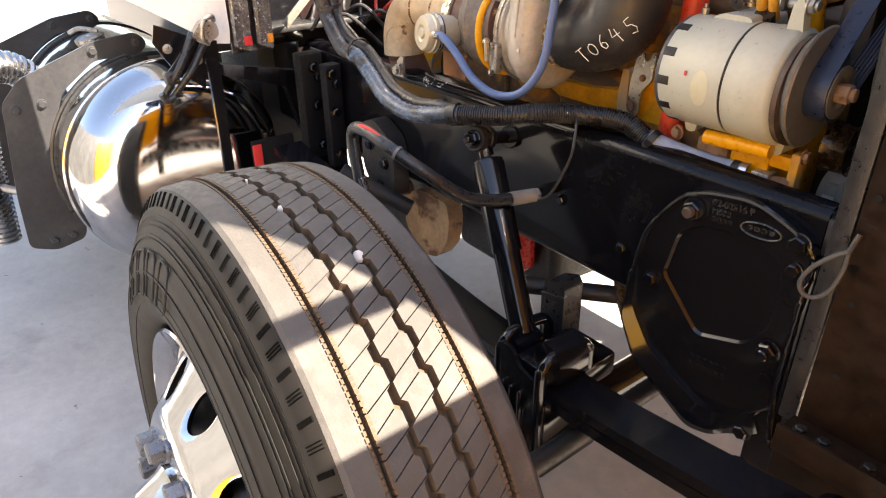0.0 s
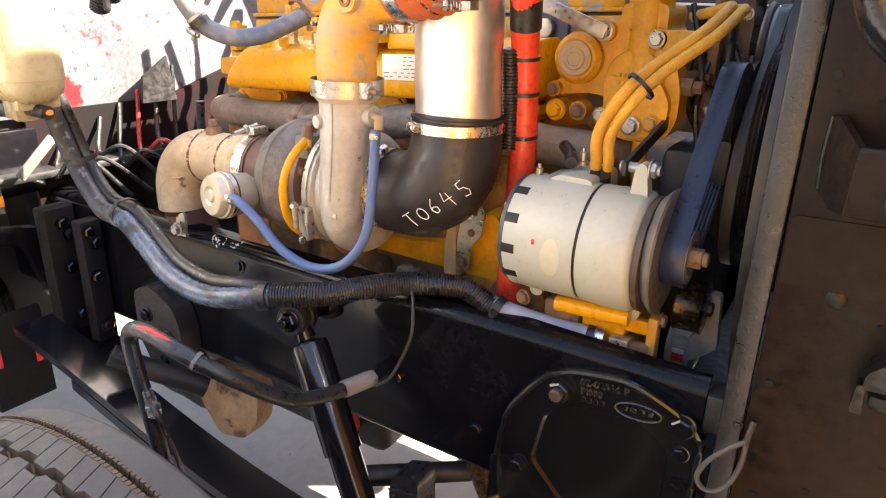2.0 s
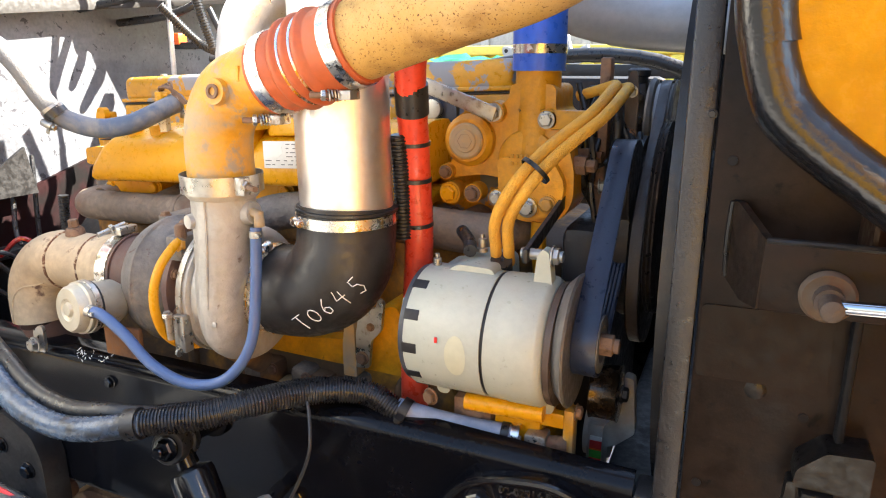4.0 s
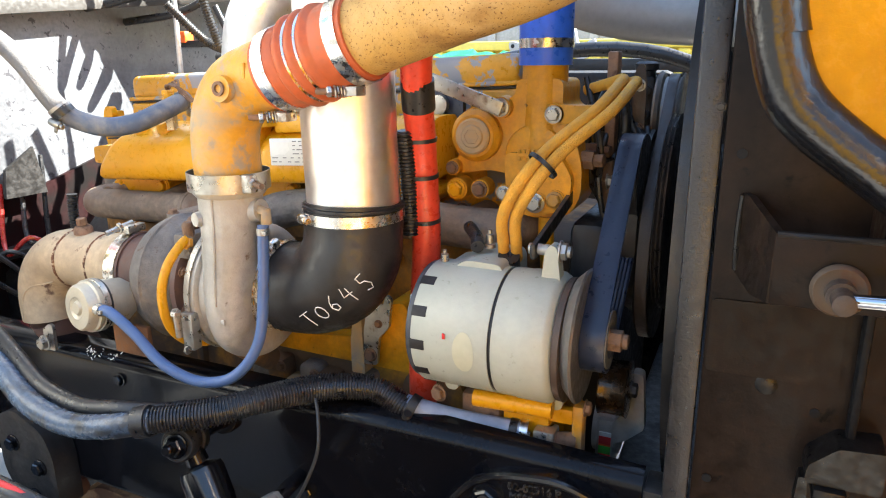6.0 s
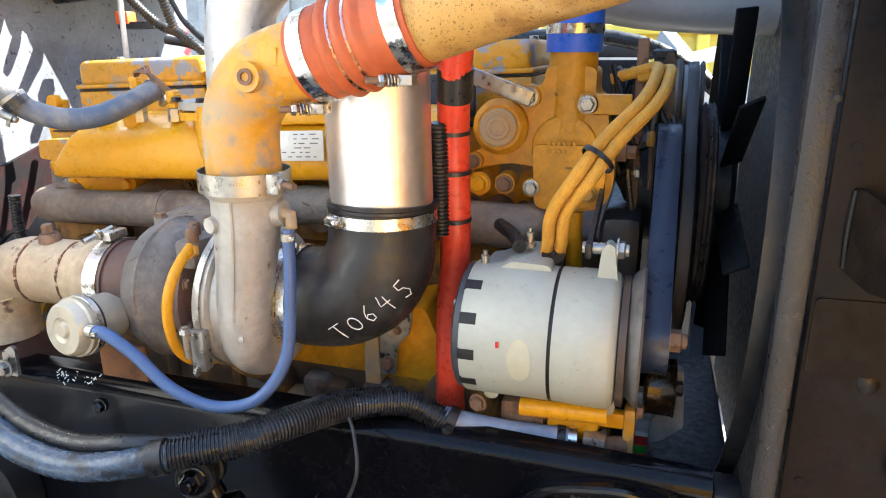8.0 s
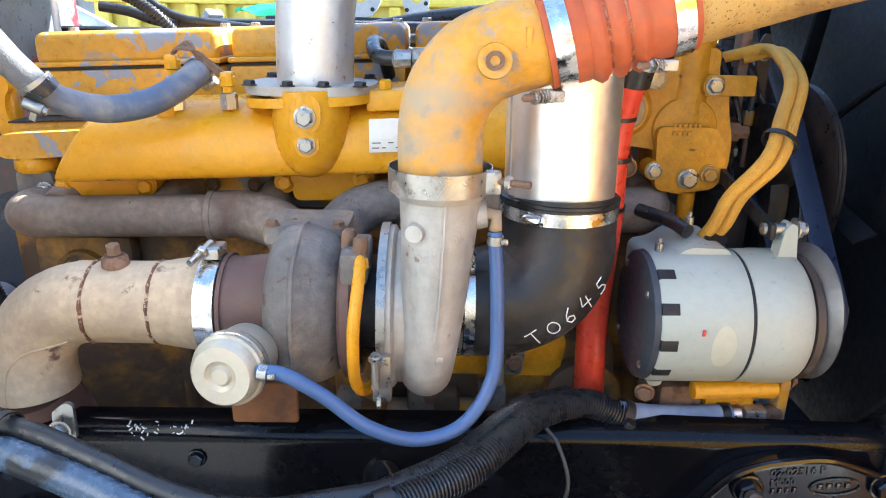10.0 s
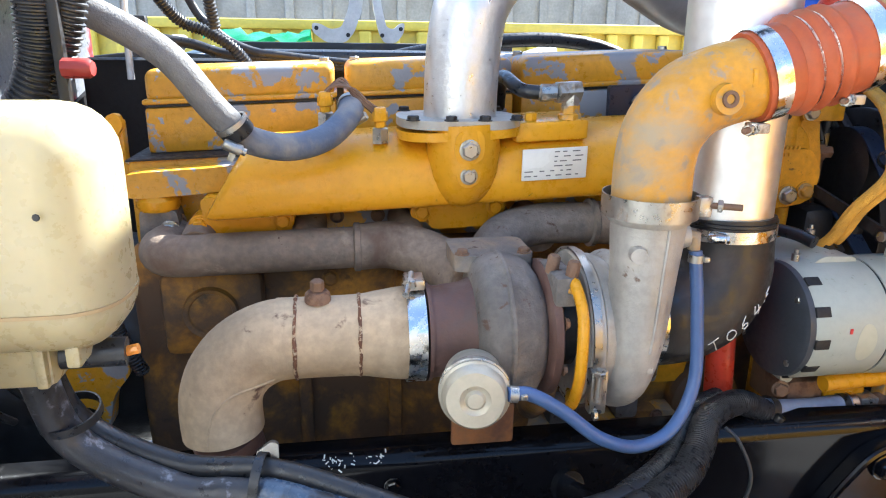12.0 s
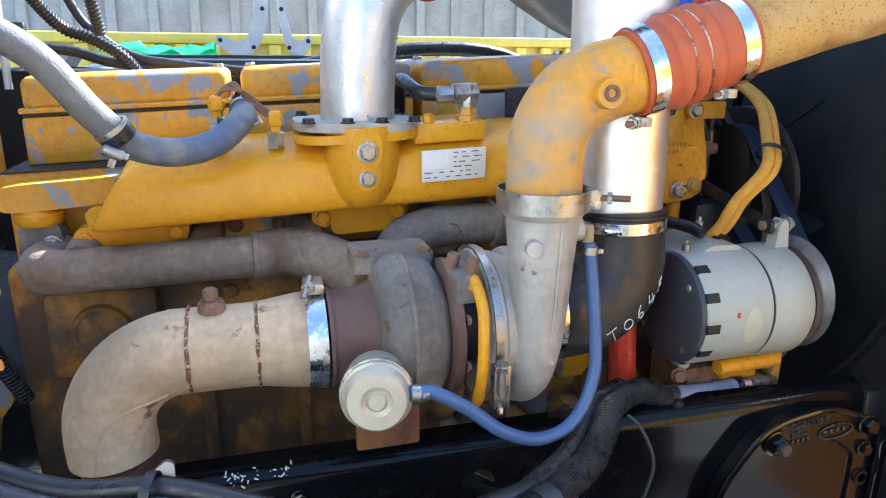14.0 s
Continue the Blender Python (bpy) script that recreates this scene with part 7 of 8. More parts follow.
    part("clamp_screw", lathe([(-0.013, 0.006), (-0.011, 0.0075), (0.010, 0.0075), (0.011, 0.005), (0.016, 0.005)], (-0.238, 0.090, 1.402), (0.9, 0.2, -0.45), 10), ZINC, g)
    part("clamp_tail", box(-0.004, 0.004, -0.001, 0.001, -0.010, 0.010, 0.0005, m=Matrix.Translation((-0.240, 0.091, 1.394)) @ Matrix.Rotation(radians(25), 4, "Y")), ZINC, g)
    band_clamp((-0.0885, 0.262, 1.437), (0.1, 0.9, 0.35), 0.0190, 0.009, ZINC, turn=1.0)

    y = thing("wiring_loom", (0.66, 0.12, 1.24), "pair of yellow braided cables looping above the alternator", "cable")
    base = [(0.636, 0.140, 1.225), (0.642, 0.116, 1.254), (0.649, 0.094, 1.300), (0.680, 0.076, 1.354), (0.709, 0.117, 1.396), (0.752, 0.193, 1.441), (0.766, 0.272, 1.472), (0.762, 0.315, 1.478), (0.735, 0.33, 1.470), (0.70, 0.34, 1.46)]
    part("strand", tube(base, 0.0086, 14), CABLE_YELLOW, y)
    part("strand", tube([(a + 0.018, b_ + 0.004, c_ - 0.004 + (0.0 if i > 2 else 0.004)) for i, (a, b_, c_) in enumerate(base[:-2])] + [(0.74, 0.33, 1.462)], 0.0086, 14), CABLE_YELLOW, y)
    part("tie", lathe([(-0.003, 0.0215), (-0.003, 0.0235), (0.003, 0.0235), (0.003, 0.0215)], (0.703, 0.096, 1.372), (0.55, 0.45, 0.7), 20, closed=True), RUBBER, y)
    part("end_sleeve", tube([(0.646, 0.135, 1.21), (0.650, 0.118, 1.235)], 0.016, 14, smooth=False), RUBBER, y)

    r = thing("red_hose", (0.5, 0.13, 0.95), "bright red hose standing behind the intake elbow", "hose", "hoses")
    part("hose", tube([(0.502, 0.130, 0.90), (0.498, 0.136, 1.0), (0.497, 0.146, 1.12), (0.503, 0.148, 1.24), (0.502, 0.139, 1.38), (0.517, 0.096, 1.494), (0.545, 0.06, 1.60)], 0.0225, 22), RED_DUCT, r)
    part("conduit", wavy([(0.487, 0.128, 1.25), (0.487, 0.124, 1.32), (0.488, 0.112, 1.41)], 0.011, 0.0025, 0.0055, 14), RUBBER, r)
    part("heat_wrap", lathe([(-0.022, 0.0245), (0.022, 0.0245)], (0.512, 0.110, 1.462), (0.12, -0.33, 1), 22), RUBBER, r)
    for z in (1.27, 1.34, 1.395):
        part("tie", lathe([(-0.003, 0.0228), (-0.003, 0.0245), (0.003, 0.0245), (0.003, 0.0228)], (0.5025, 0.1475 - 0.075 * (z - 1.24), z), (0.0, -0.08, 1), 22, closed=True), RUBBER, r)

    d = thing("engine_wiring", (0.76, 0.33, 1.35), "black wiring and fittings behind the front housing", "cable")
    for i in range(9):
        a = Vector((0.70 + 0.012 * i, 0.34 + 0.02 * (i % 3), 1.48 - 0.01 * i))
        q = Vector((0.73 + 0.008 * i, 0.32 + 0.03 * (i % 4), 1.30 - 0.03 * (i % 5)))
        mid = (a + q) / 2 + Vector((random.uniform(-0.03, 0.03), -0.03, random.uniform(-0.02, 0.04)))
        part("wire", tube([a, mid, q], 0.005 + 0.003 * (i % 2), 8), RUBBER, d)
    part("bracket", box(0.735, 0.752, 0.33, 0.36, 1.18, 1.52, 0.003), RUSTY_BOLT, d)
    part("fitting", lathe([(0, 0.014), (0.03, 0.014), (0.032, 0.010), (0.05, 0.010)], (0.70, 0.33, 1.365), (1, -0.2, 0), 6), RUSTY_BOLT, d)


hoses()


# ---- reservoir, cab corner, firewall ----
MOUNT = [(-0.282, 0.627), (-0.200, 0.668), (-0.080, 0.664), (-0.068, 0.610), (-0.080, 0.540), (-0.125, 0.481), (-0.215, 0.460), (-0.276, 0.538)]


def cab_side():
    r = thing("coolant_reservoir", (-0.38, -0.22, 1.29), "yellowed white plastic coolant reservoir with dark specks", "reservoir")
    bm = box(-0.49, -0.288, -0.258, -0.145, 1.280, 1.484, 0.044, 6)
    part("body", bm, RESERVOIR, r)
    part("mould_seam", prism(rounded([(-0.4912, -0.2592), (-0.2868, -0.2592), (-0.2868, -0.1438), (-0.4912, -0.1438)], 0.055, 8), 0.003, lambda a, b, d: (a, b, 1.3225 + d), 0.0), mat("seam_brown", (0.30, 0.21, 0.10), 0.5), r)
    for v in ((-0.47, -0.20), (-0.33, -0.20)):
        part("foot_rib", box(v[0] - 0.006, v[0] + 0.006, v[1] - 0.04, v[1] + 0.04, 1.270, 1.290, 0.003), RESERVOIR, r)
    part("neck", box(-0.415, -0.352, -0.225, -0.185, 1.245, 1.302, 0.008), RESERVOIR, r)
    part("neck_rib", box(-0.366, -0.356, -0.230, -0.180, 1.247, 1.300, 0.003), RESERVOIR, r)
    part("sensor", tube([(-0.352, -0.205, 1.268), (-0.300, -0.20, 1.266)], 0.013, 12, smooth=False), RUBBER, r)
    part("sensor_tip", tube([(-0.300, -0.20, 1.266), (-0.290, -0.20, 1.268)], 0.005, 8, smooth=False), AMBER, r)
    part("side_spigot", tube([(-0.41, -0.205, 1.265), (-0.47, -0.205, 1.262)], 0.020, 16, smooth=False), RUBBER, r)
    for x, y, z in ((-0.362, -0.2622, 1.452), (-0.330, -0.2622, 1.405), (-0.42, -0.2622, 1.40)):
        part("speck", lathe([(0, 0.003), (0.001, 0.0025), (0.0011, 0)], (x, y, z), (0, -1, 0), 8), STEEL_GAP_BLACK, r)

    c = thing("cab_cowl_panel", (-0.46, -0.7, 1.1), "white painted riveted cab cowl panel above the tank", "panel")
    out = [(-0.365, 1.087), (-0.402, 1.092), (-0.551, 1.189), (-0.689, 1.272), (-1.0, 1.455), (-1.3, 1.62), (-1.3, 2.1), (-0.33, 2.1), (-0.335, 1.33)]
    part("panel", prism(out, 0.012, lambda a, b, d: (-0.44 + d, a, b), 0.002), WHITE_PAINT, c)
    part("return_edge", prism([(-0.44, 1.09), (-0.44, 2.1), (-0.47, 2.1), (-0.47, 1.09)], 0.012, lambda a, b, d: (a, -0.372 + d, b), 0.001), WHITE_PAINT, c)
    for i in range(14):
        u = i / 13
        bolt(c, (-0.427, -0.42 - 0.55 * u, 1.140 + 0.330 * u), (1, 0, 0), 0.004, WHITE_PAINT, "rivet", False)
    p = thing("cowl_post", (-0.42, -0.43, 0.70), "black angle post under the cab cowl", "post")
    part("angle", prism([(-0.430, 1.105), (-0.400, 1.10), (-0.414, 0.55), (-0.436, 0.55)], 0.012, lambda a, b, d: (-0.432 + d, a, b), 0.003), FRAME_BLACK, p)
    part("gusset", prism([(-0.425, 1.10), (-0.534, 1.150), (-0.545, 1.110), (-0.514, 1.054), (-0.440, 0.985)], 0.006, lambda a, b, d: (-0.442 + d, a, b), 0.001), FRAME_BLACK, p)
    for y, z in ((-0.514, 1.093), (-0.447, 1.058)):
        bolt(p, (-0.436, y, z), (1, 0, 0), 0.009, ZINC)
    l = thing("hood_latch", (-0.40, -0.48, 1.0), "black rubber hood latch with zinc hook on the cowl post", "latch")
    for q0, q1 in (((-0.552, 0.995), (-0.462, 1.128)), ((-0.530, 0.992), (-0.440, 1.100))):
        part("strap", tube([(-0.402, *q0), (-0.385, (q0[0] + q1[0]) / 2, (q0[1] + q1[1]) / 2), (-0.400, *q1)], [0.008, 0.0085, 0.0085], 12), RUBBER, l)
    part("grip", tube([(-0.402, -0.556, 1.002), (-0.402, -0.546, 0.985), (-0.402, -0.528, 0.990)], 0.010, 12), RUBBER, l)
    part("cross_bar", box(-0.408, -0.384, -0.545, -0.512, 1.020, 1.050, 0.006), RUBBER, l)
    part("slot_plate", prism([(-0.535, 1.048), (-0.520, 1.040), (-0.452, 1.118), (-0.462, 1.126)], 0.004, lambda a, b, d: (-0.400 + d, a, b), 0.001), RUBBER, l)
    part("head", prism(rounded([(-0.470, 1.120), (-0.440, 1.156), (-0.407, 1.148), (-0.402, 1.118), (-0.440, 1.098)], 0.012), 0.022, lambda a, b, d: (-0.408 + d, a, b), 0.004), ZINC, l)
    part("hook", tube([(-0.405, -0.405, 1.150), (-0.385, -0.418, 1.162), (-0.378, -0.440, 1.152), (-0.380, -0.446, 1.120), (-0.395, -0.43, 1.10)], 0.006, 10), ZINC, l)
    m = thing("marker_lamp", (-0.42, -0.31, 1.06), "scuffed clear marker lamps with red and amber lenses", "lamp")
    for y0, y1, z0, mt, nm in ((-0.353, -0.312, 1.066, TAG_RED, "red_lens"), (-0.292, -0.256, 1.066, AMBER, "amber_lens")):
        part("lens", prism(rounded([(y0, 1.29), (y0 - 0.004, z0 + 0.012), (y1 - 0.008, z0), (y1, 1.29)], 0.006), 0.022, lambda a, b, d: (-0.425 + d, a, b), 0.005), CLEAR, m)
        part("lens_rib", box(-0.4045, -0.4000, (y0 + y1) / 2 - 0.006, (y0 + y1) / 2, 1.09, 1.27, 0.002), CLEAR, m)
        part(nm, box(-0.4035, -0.399, y0 + 0.014, y1 - 0.006, 1.082, 1.104, 0.004), mt, m)
    part("back_plate", box(-0.436, -0.427, -0.362, -0.250, 1.060, 1.30, 0.003), FRAME_BLACK, m)
    s = thing("cab_stay", (-0.62, -0.08, 1.1), "grey flat steel stay below the reservoir", "bracket")
    part("bar", box(-0.06, 0.06, -0.004, 0.004, -0.012, 0.012, 0.003, m=Matrix.Translation((-0.62, -0.080, 1.115)) @ Matrix.Rotation(radians(42), 4, "X") @ Matrix.Rotation(radians(90), 4, "Z")), mat("dull_olive_steel", (0.11, 0.105, 0.09), 0.6, mottle=0.25, bump=0.2), s)

    w = thing("firewall", (-0.78, 0.3, 1.0), "cab firewall in speckled grey and red paint, shade painted on its lower part", "firewall", kind="structure")
    part("sheet", box(-0.80, -0.775, -0.36, 1.3, 1.18, 2.3, 0.004), FIREWALL, w)
    # red and black paint, made much darker to stand for shade below the sunlit sheet
    part("lower_sheet", prism([(-0.02, 0.62), (-0.02, 1.192), (0.38, 1.192), (0.62, 1.262), (1.3, 1.416), (1.3, 0.62)], 0.012, lambda a, b, d: (-0.775 + d, a, b), 0.003), mat("dark_red_shaded_sheet", (0.014, 0.0030, 0.0035), 0.65, spec=0.15, mottle=0.35, stains=[((0.006, 0.005, 0.005), 4, 0.44, 0.58, 0.6)], bump=0.08), w, "grimy dark red lower firewall, its shade painted into the colour")
    part("ledge", box(-0.764, -0.70, -0.30, 1.2, 1.040, 1.060, 0.006), STEEL_GAP_BLACK, w)
    part("cab_floor", box(-2.6, -0.80, -0.36, 1.2, 1.10, 1.19, 0.01), STEEL_GAP_BLACK, w)
    part("cab_side", box(-2.6, -0.80, -0.40, -0.36, 1.30, 2.75, 0.01), WHITE_PAINT, w)
    part("cab_roof", box(-2.6, -0.80, -0.40, 1.3, 2.75, 2.79, 0.01), WHITE_PAINT, w)
    part("cab_back", box(-2.6, -2.56, -0.36, 1.3, 1.19, 2.75, 0.01), WHITE_PAINT, w)
    part("heat_shield", prism([(0.27, 1.19), (0.28, 1.26), (0.36, 1.31), (0.38, 1.19)], 0.01, lambda a, b, d: (-0.72 + d, a, b), 0.002), DULL_BLACK, w)
    # depth past y 0.6 is made up to cast the firewall's slanting shadow
    lip, plan = bmesh.new(), [(-0.36, 0.064), (0.595, 0.066), (0.652, 0.077), (0.788, 0.157), (0.931, 0.287), (1.027, 0.381), (1.30, 0.40)]
    rows = [[lip.verts.new((-0.775 + d, y, 1.5925 + 0.1042 * y + h)) for d, h in ((0.0, 0.0), (q, 0.0), (q, 0.012), (q * 0.8, 0.05), (0.0, 0.16))] for y, q in plan]
    for p, q in zip(rows, rows[1:]):
        for k in range(5):
            lip.faces.new((p[k], p[(k + 1) % 5], q[(k + 1) % 5], q[k]))
    lip.faces.new(rows[0]), lip.faces.new(rows[-1][::-1])
    part("cowl_lip", lip, mat("dusty_brown_lip", (0.022, 0.019, 0.016), 0.7, mottle=0.25), w)
    f = thing("firewall_fittings", (-0.70, 0.4, 1.5), "hoses, pipes and orange connector on the firewall", "fittings")
    part("connector", box(-0.615, -0.575, 0.780, 0.815, 1.568, 1.600, 0.004), ORANGE, f)
    part("connector_body", box(-0.615, -0.50, 0.785, 0.81, 1.555, 1.575, 0.004), RUBBER, f)
    part("pipe", tube([(-0.515, 0.69, 1.45), (-0.513, 0.69, 1.57), (-0.51, 0.69, 1.72)], 0.007, 10), GALV, f)
    for line in ([(-0.50, 0.740, 1.95), (-0.50, 0.727, 1.871), (-0.50, 0.713, 1.812), (-0.505, 0.697, 1.736), (-0.60, 0.66, 1.690), (-0.77, 0.62, 1.660)],
                 [(-0.50, 0.785, 1.95), (-0.50, 0.790, 1.859), (-0.50, 0.802, 1.822), (-0.50, 0.782, 1.781), (-0.51, 0.750, 1.734), (-0.62, 0.72, 1.70), (-0.77, 0.70, 1.690)],
                 [(-0.50, 0.835, 1.95), (-0.50, 0.841, 1.866), (-0.50, 0.846, 1.827), (-0.50, 0.860, 1.775), (-0.50, 0.820, 1.722), (-0.505, 0.777, 1.674), (-0.60, 0.76, 1.645), (-0.77, 0.75, 1.63)]):
        part("pipe", tube(line, 0.011, 10), RUBBER, f)
    part("conduit", wavy([(-0.47, 0.62, 1.66), (-0.43, 0.68, 1.585), (-0.403, 0.70, 1.558), (-0.363, 0.70, 1.544), (-0.316, 0.70, 1.514), (-0.29, 0.72, 1.480)], 0.010, 0.0025, 0.007, 12), RUBBER, f)
    part("conduit", wavy([(-0.36, 0.62, 1.75), (-0.35, 0.63, 1.65), (-0.34, 0.66, 1.55)], 0.010, 0.0025, 0.007, 12), RUBBER, f)
    part("conduit", wavy([(-0.470, 0.27, 1.22), (-0.474, 0.27, 1.15), (-0.462, 0.275, 1.07), (-0.440, 0.29, 1.00)], 0.010, 0.002, 0.006, 12), RUBBER, f)
    part("hose", tube([(-0.425, 0.75, 1.66), (-0.393, 0.76, 1.586), (-0.365, 0.76, 1.555), (-0.326, 0.76, 1.524), (-0.279, 0.76, 1.505), (-0.236, 0.76, 1.499), (-0.05, 0.79, 1.480), (0.2, 0.80, 1.470)], 0.009, 12), RUBBER, f)
    part("hose", tube([(-0.47, 0.79, 1.528), (-0.411, 0.80, 1.518), (-0.349, 0.80, 1.499), (-0.250, 0.80, 1.490), (0.0, 0.84, 1.470), (0.3, 0.86, 1.470)], 0.011, 12), RUBBER, f)
    for i in range(7):
        y0 = 0.05 + 0.06 * i
        part("wire", tube([(-0.76, y0, 1.10 + 0.03 * i), (-0.70, y0 - 0.05, 1.04 + 0.02 * (i % 3)), (-0.63, y0 - 0.02, 1.10 - 0.02 * (i % 2)), (-0.60, y0 + 0.08, 0.98)], 0.006, 8), RED_PAINT if i == 4 else RUBBER, f)
    part("red_cap", lathe([(0, 0.0105), (0.026, 0.0105), (0.030, 0.008)], (-0.390, 0.0, 1.5005), (1, -0.1, 0), 8), mat("faded_red_cap", (0.24, 0.022, 0.016), 0.55), f)
    part("black_tube", wavy([(-0.372, 0.03, 1.72), (-0.378, 0.03, 1.62), (-0.392, 0.03, 1.545), (-0.43, 0.04, 1.46)], 0.016, 0.003, 0.0065, 16), RUBBER, f)
    part("black_tube", wavy([(-0.412, 0.00, 1.72), (-0.414, 0.01, 1.58), (-0.425, 0.02, 1.50), (-0.46, 0.03, 1.44)], 0.018, 0.003, 0.0065, 16), RUBBER, f)
    part("clip_post", box(-0.400, -0.388, 0.000, 0.012, 1.44, 1.72, 0.003), DULL_BLACK, f)
    k = thing("cab_mount", (-0.45, -0.1, 0.75), "black steel brackets and crossmember under the cab", "bracket")
    part("upright", box(-0.56, -0.52, -0.062, -0.01, 0.62, 0.970, 0.006), FAN_BLACK, k)
    part("upright", box(-0.68, -0.63, -0.085, -0.01, 0.62, 0.985, 0.006), FAN_BLACK, k)
    part("arm", prism(rounded([(-0.40, 0.98), (-0.40, 1.0), (-0.05, 0.92), (-0.01, 0.72), (-0.06, 0.72), (-0.10, 0.88)], 0.02), 0.03, lambda a, b, d: (-0.74 + d, a, b), 0.005), FRAME_BLACK, k)
    part("cast_bracket", prism(rounded([(-0.36, 0.84), (-0.30, 0.865), (-0.225, 0.83), (-0.205, 0.78), (-0.205, 0.66), (-0.31, 0.64), (-0.36, 0.72)], 0.02), 0.05, on_xz(-0.052), 0.010, 3), DULL_BLACK, k)
    for x, z in ((-0.245, 0.752), (-0.315, 0.79), (-0.275, 0.68)):
        bolt(k, (x, -0.052, z), (0, -1, 0), 0.014, FRAME_BLACK)
    part("floor_plate", box(-0.78, -0.50, -0.10, -0.01, 0.60, 0.66, 0.01), FRAME_BLACK, k)
    part("back_plate", box(-0.77, -0.745, -0.30, -0.005, 1.00, 1.16, 0.006), FRAME_BLACK, k)
    # invented black box, added to keep the gap beside the tank dark
    part("battery_box", box(-1.35, -1.00, -0.060, 0.255, 0.40, 1.09, 0.012), DULL_BLACK, k)
    for y, z in ((-0.045, 0.945), (-0.030, 0.915), (-0.042, 0.83), (-0.035, 0.70)):
        bolt(k, (-0.52, y, z), (1, 0, 0), 0.014, FRAME_BLACK)
        bolt(k, (-0.63, y, z), (1, 0, 0), 0.014, FRAME_BLACK)
    q = thing("gearbox_mount", (0.0, -0.02, 0.55), "rusty cast mount and pan below the rail", "bracket")
    part("casting", prism(rounded(MOUNT, 0.018), 0.05, on_xz(0.03), 0.008, 3), mat("rusty_tan_casting", (0.30, 0.18, 0.09), 0.75, mottle=0.3, stains=[((0.10, 0.045, 0.02), 14, 0.5, 0.65, 0.85)], bump=0.5, bump_scale=60), q)
    part("casting_hub", lathe([(0, 0.022), (0.02, 0.022), (0.024, 0.016)], (-0.262, 0.034, 0.655), (0.2, -1, 0.1), 24), RUSTY_BOLT, q)
    part("pan", bumpy_box(-0.34, 0.10, 0.28, 0.62, 0.36, 0.56, 0.03, cuts=2, wob=0.006), DULL_BLACK, q)
    part("gearbox", bumpy_box(-1.6, -0.58, 0.26, 0.66, 0.48, 1.02, 0.05, cuts=3, wob=0.01), DULL_BLACK, q, "dark grimy gearbox case")
    part("arm", tube([(-0.30, -0.16, 0.74), (-0.25, -0.10, 0.69), (-0.18, -0.02, 0.63)], 0.024, 14), DULL_BLACK, q)
    part("side_cover", bumpy_box(-0.56, -0.285, 0.10, 0.24, 0.42, 0.69, 0.03, cuts=2, wob=0.012), DULL_BLACK, q)
    o = thing("oil_filter", (0.30, 0.28, 0.50), "red oil filter hanging under the engine", "filter")
    part("can", lathe([(0, 0.05), (0.16, 0.05), (0.175, 0.035)], (-0.01, 0.24, 0.60), (0, 0, -1), 28), RED_PAINT, o)
    lp = thing("lower_pipe", (0.6, 0.2, 0.55), "brown bronze lower coolant pipe behind the hanger", "pipe")
    part("pipe", tube([(0.47, 0.10, 0.70), (0.50, 0.09, 0.62), (0.56, 0.09, 0.54), (0.66, 0.10, 0.48), (0.80, 0.12, 0.47)], 0.034, 20), mat("bronze_painted_pipe", (0.10, 0.05, 0.02), 0.3, 0.4, stains=[((0.3, 0.2, 0.1), 10, 0.55, 0.75, 0.7)], bump=0.2), lp)


cab_side()


